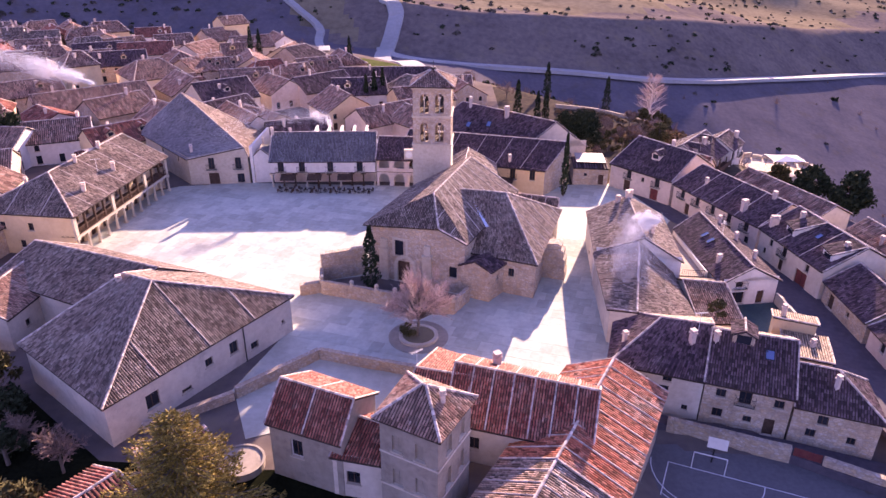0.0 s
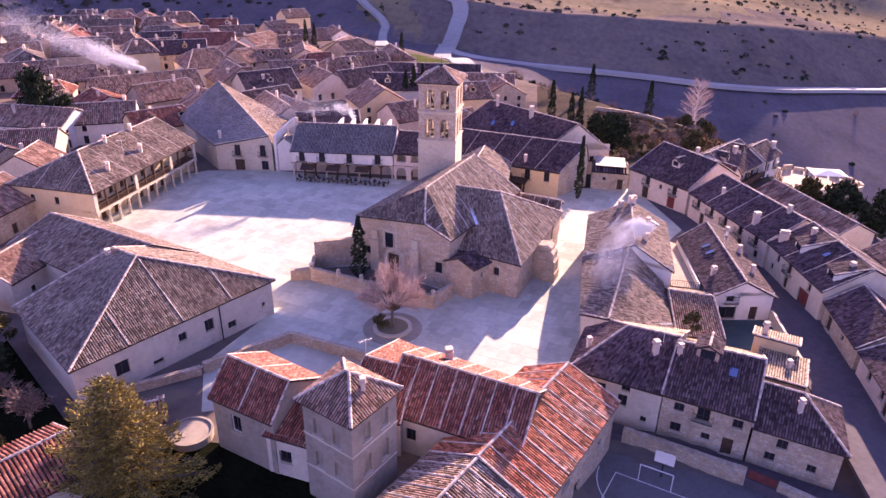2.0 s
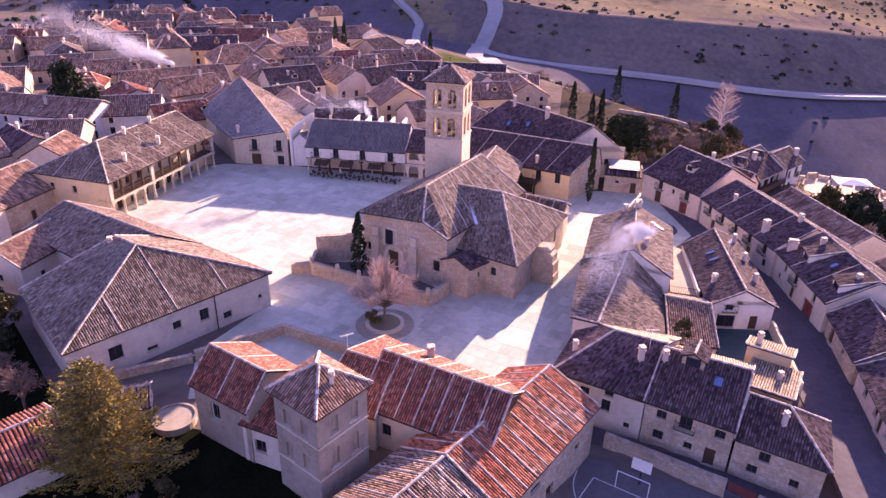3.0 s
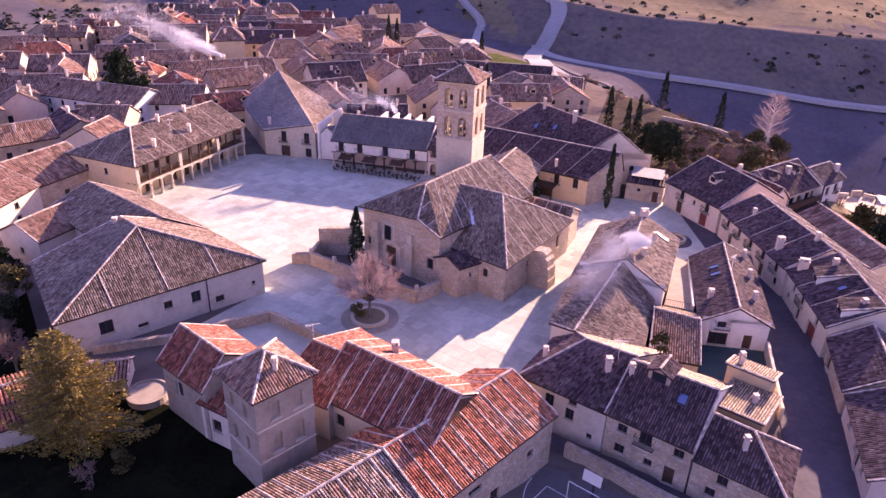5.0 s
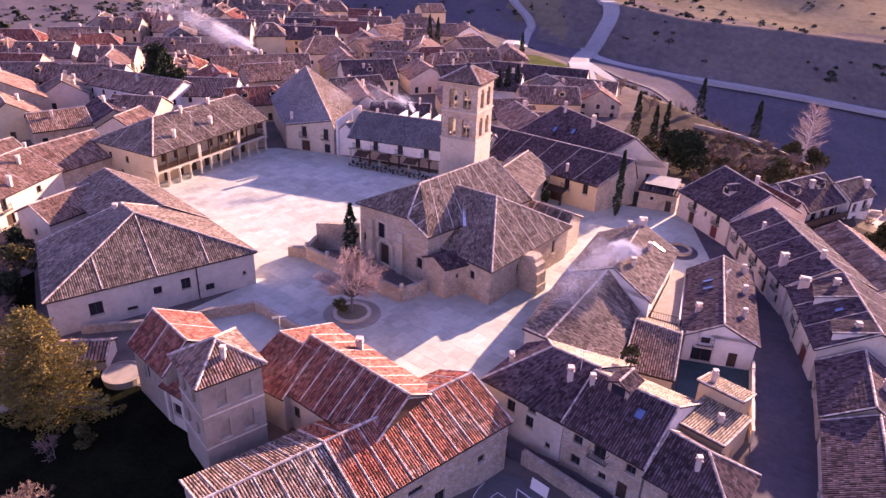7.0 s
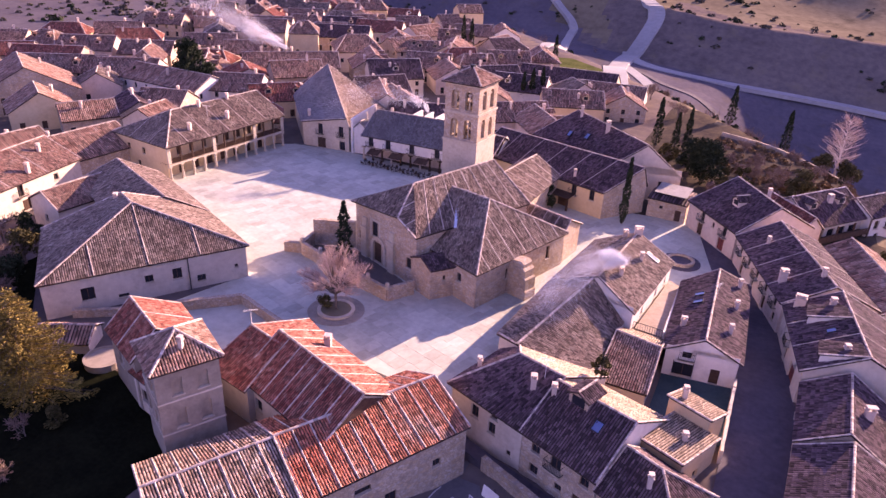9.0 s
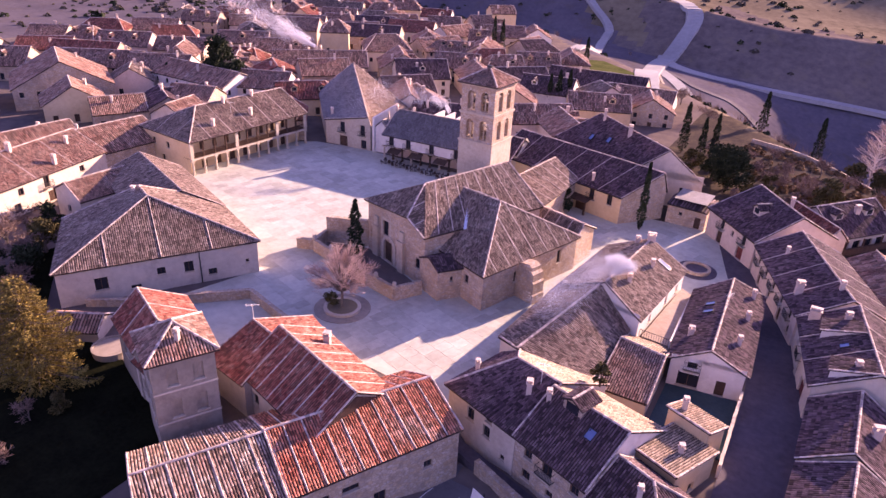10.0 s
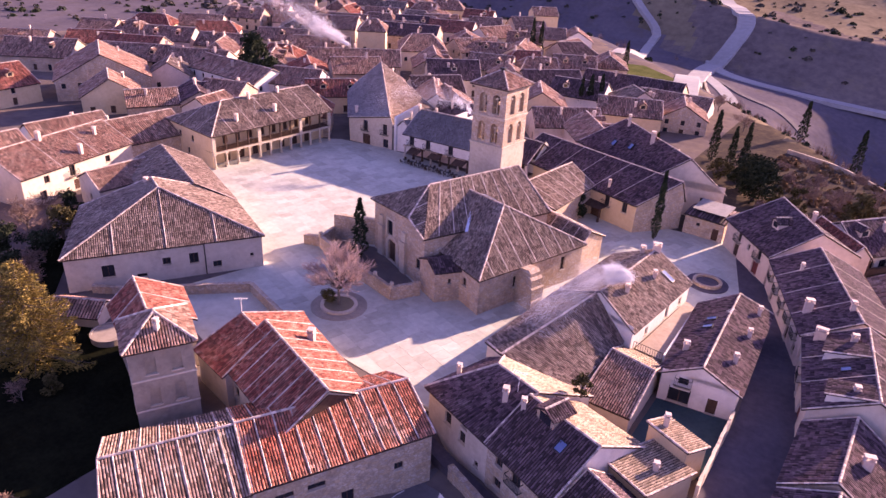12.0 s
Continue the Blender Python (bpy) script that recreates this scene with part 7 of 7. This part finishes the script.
POOL = surface("pool_water", (0.05, 0.22, 0.26), (0.08, 0.30, 0.34), rough=0.1, fine=1.5, bump=0.1, gloss=0.5)
pz = hz(57.8, 119.5)
pool = root_at("swimming_pool", 57.8, 119.5, pz, "small turquoise swimming pool in a garden", "pool")
g = Bits()
g.box(-2.3, 2.3, -1.4, 1.4, -1.0, 0.3, pose(57.8, 119.5, pz, 0, 0, -35))
g.ob("surround", ASHLAR, pool)
g = Bits()
g.box(-1.9, 1.9, -1.0, 1.0, 0.28, 0.34, pose(57.8, 119.5, pz, 0, 0, -35))
g.ob("water", POOL, pool)
cz = -2.6
shed = root_at("garden_canopy", 73.0, 139.4, cz, "white garden canopy over stored things", "canopy")
for dx, dy in ((-3.0, -2.0), (3.0, -2.0), (3.0, 2.0), (-3.0, 2.0)):
    g = Bits()
    g.tube((73.0 + dx, 139.4 + dy, cz - 0.5), (73.0 + dx, 139.4 + dy, cz + 2.2), 0.05, 0.05, 6)
    g.ob("post", IRON, shed)
g = Bits()
for k, (dx, dy) in enumerate(((-1, -1), (1, -1), (1, 1), (-1, 1))):
    ex, ey = ((1, -1), (1, 1), (-1, 1), (-1, -1))[k]
    g.add([(73.0 + dx * 3.3, 139.4 + dy * 2.3, cz + 2.15), (73.0 + ex * 3.3, 139.4 + ey * 2.3, cz + 2.15), (73.0, 139.4, cz + 2.75)], [(0, 1, 2)])
g.ob("cloth", LINE, shed, weld=True)
TEAL = surface("teal_courtyard_floor", (0.02, 0.05, 0.06), (0.04, 0.085, 0.09), rough=0.5, big=0.5, fine=3, bump=0.1)
pavement("courtyard", [(36.0, 68.6), (43.4, 67.2), (43.3, 77.4), (36, 76.4)], TEAL, "dark teal floor of a small courtyard", 0.1, 0.5, "courtyard")
stone_wall([(43.5, 64.8), (43.5, 77.4)], 0, 1.6, "plastered courtyard wall along the lane", 0.3, PLASTER, cope=False)

# ---- paving slabs of the square ----
SLAB = surface("pale_paving_slab", (0.375, 0.375, 0.31), (0.525, 0.53, 0.44), big=0.08, fine=1.2, bump=0.25, stain=(0.31, 0.29, 0.25), amount=0.6, objects=0.14)
SLAB_REST = surface("pale_paving_slab_rest", (0.375, 0.375, 0.31), (0.525, 0.53, 0.44), big=0.08, fine=1.2, bump=0.25, stain=(0.31, 0.29, 0.25), amount=0.6, island=0.14)
SQUARE = [(-17.5, 69), (-14, 66), (-7, 63.4), (17, 61.5), (20.2, 66.5), (20.5, 82), (21.5, 95), (28.5, 98.5), (32.5, 101), (36, 108), (30, 119.5), (24.5, 119.5), (19.5, 113), (10, 113), (2, 117), (-11, 118.4), (-35, 118), (-46, 117), (-48.5, 114), (-51, 90.5), (-41, 80.5), (-26, 76.5)]


def inside(x, y, poly):
    odd = False
    for (x0, y0), (x1, y1) in zip(poly, poly[1:] + poly[:1]):
        if (y0 > y) != (y1 > y) and x < x0 + (x1 - x0) * (y - y0) / (y1 - y0):
            odd = not odd
    return odd


KEEP_OUT = [[(-19, 78), (2, 73.4), (13, 77), (19, 96), (19, 103), (6, 119), (-6, 107), (-11, 86), (-17, 84)], [(-36, 113.5), (-12, 113.5), (-12, 119), (-36, 119)]]
pave = [o for o in bpy.data.objects if o.name == "pavement"][0]
slab_me = []
rng = random.Random(9)
for k in range(5):
    w_, d_ = 1.494, 1.994
    me = bpy.data.meshes.new("slab")
    z0, z1 = -0.05, 0.012 + 0.002 * k
    me.from_pydata([(x, y, z) for z, i in ((z0, 0), (z1, 0.012)) for x, y in ((-w_ / 2 + i, -d_ / 2 + i), (w_ / 2 - i, -d_ / 2 + i), (w_ / 2 - i, d_ / 2 - i), (-w_ / 2 + i, d_ / 2 - i))], [],
                   [(4, 5, 6, 7), (0, 1, 5, 4), (1, 2, 6, 5), (2, 3, 7, 6), (3, 0, 4, 7)])
    me.materials.append(SLAB)
    slab_me.append(me)
turn = radians(-18)
cu, su = math.cos(turn), math.sin(turn)
rest, count = Bits(), 0
for j in range(-6, 50):
    for i in range(-50, 50):
        lx, ly = i * 1.5 + (j % 2) * 0.75, j * 2.0
        x, y = cu * lx - su * ly, 58 + su * lx + cu * ly
        if not inside(x, y, SQUARE) or any(inside(x, y, k) for k in KEEP_OUT) or math.hypot(x + 2.6, y - 68.9) < 4.6 or math.hypot(x - 33, y - 106) < 3.8:
            continue
        if count < 300 and y < 82 and x > -8:
            ob = new("paving_slab", slab_me[rng.randrange(5)])
            ob.parent = pave
            ob.matrix_basis = Matrix.Translation((x, y, 0.05)) @ Matrix.Rotation(turn, 4, "Z")
            count += 1
        else:
            rest.box(-0.747, 0.747, -0.997, 0.997, -0.05, rng.uniform(0.012, 0.02), Matrix.Translation((x, y, 0.05)) @ Matrix.Rotation(turn, 4, "Z"))
tagged(rest.ob("paving_field", SLAB_REST, pave), kind="stuff")


# ---- smoke from the chimneys ----
SMOKE = surface("smoke_droplet", (0.78, 0.78, 0.80), (0.88, 0.88, 0.88), rough=1.0, fine=1.0, bump=0.0)


def smoke(path, n, size, label, seed):
    """A drifting cloud of tiny droplets along (x, y, z, radius, weight) stations."""
    rng = np.random.default_rng(seed)
    total = sum(p[4] for p in path)
    parts = []
    for (x, y, z, r, w), nxt in zip(path, path[1:] + path[-1:]):
        m = int(n * w / total)
        c = rng.normal(0, 1, (11, 3)) * (0.5 * r, 0.5 * r, 0.4 * r)
        lr = rng.uniform(0.25, 0.65, 11) * r
        pick = rng.integers(0, 11, m)
        along = rng.random((m, 1))
        base = np.array([x, y, z]) * (1 - along) + np.array(nxt[:3]) * along
        parts.append(base + c[pick] + rng.normal(0, 0.6, (m, 3)) * lr[pick][:, None])
    p = np.concatenate(parts)
    o = p[0].copy()
    d = rng.normal(0, 1, p.shape)
    d /= np.linalg.norm(d, axis=1)[:, None]
    e = np.cross(d, rng.normal(0, 1, p.shape))
    e /= np.linalg.norm(e, axis=1)[:, None]
    e *= size * rng.uniform(0.6, 1.4, (len(p), 1))
    w_ = np.cross(d, e)
    v = np.stack([p - e, p + e * 0.5 + w_ * 0.87, p + e * 0.5 - w_ * 0.87], 1).reshape(-1, 3) - o
    ob = mk("smoke", v.tolist(), np.arange(len(v)).reshape(-1, 3).tolist(), SMOKE)
    ob.location = o.tolist()
    tagged(ob, label, "smoke", kind="stuff")


smoke([(28.4, 84.4, 8.4, 0.25, 0.7), (28.2, 84.2, 8.9, 0.6, 3.0), (27.6, 83.8, 9.2, 0.9, 2.4), (26.4, 82.6, 9.0, 1.4, 1.1), (24.6, 80.6, 8.4, 2.0, 0.8), (23.6, 77.0, 7.6, 2.4, 0.7), (23.2, 73.0, 7.0, 2.6, 0.4)], 130000, 0.022, "white chimney smoke over the tiled roofs", 3)
smoke([(-21, 127, 9.6, 0.5, 1), (-21.6, 126.6, 11.0, 1.2, 1.6), (-24, 127, 12.0, 2.2, 1.3), (-29, 126, 11.8, 3.2, 1.1), (-36, 124, 12.0, 4.2, 1.0)], 30000, 0.026, "thin white smoke drifting over the inn roof", 4)
smoke([(-79, 156, 11.0, 0.6, 1.2), (-82, 156.3, 11.6, 1.3, 3.0), (-87, 156.6, 13.0, 2.2, 2.4), (-93, 157, 15.0, 3.2, 1.3), (-101, 158, 17.5, 5.0, 0.9), (-112, 160, 19.5, 6.5, 0.6)], 95000, 0.040, "pale smoke plume trailing over the village", 5)

def aerial(x, y, z, h, turn):
    ob = root_at("aerial", x, y, z, "thin metal television aerial on a roof ridge", "aerial")
    g = Bits()
    g.tube((x, y, z - 0.3), (x, y, z + h), 0.03, 0.025, 5)
    g.ob("mast", LINE, ob)
    g = Bits()
    m = pose(x, y, z + h - 0.1, 0, 0, turn)
    g.box(-0.7, 0.7, -0.02, 0.02, -0.02, 0.02, m)
    for k in range(6):
        g.box(-0.62 + k * 0.24, -0.59 + k * 0.24, -0.3 + 0.03 * k, 0.3 - 0.03 * k, -0.015, 0.015, m)
    g.ob("antenna", LINE, ob)


aerial(-2.2, 53.7, 6.5, 1.9, 40), aerial(27.0, 61.0, 6.4, 2.0, 10), aerial(39.4, 87.5, 5.4, 1.8, 70), aerial(-53.0, 100.5, 9.6, 1.8, 20)
tank = root_at("water_tank", -17.8, 47.4, 0, "round beige concrete water tank beside the garden", "tank")
g = Bits()
g.tube((-17.8, 47.4, -0.3), (-17.8, 47.4, 0.75), 2.0, 2.0, 28)
g.ob("drum", DULL, tank)
ring("rim", -17.8, 47.4, 1.85, 2.08, 0.7, 0.86, DULL, tank)
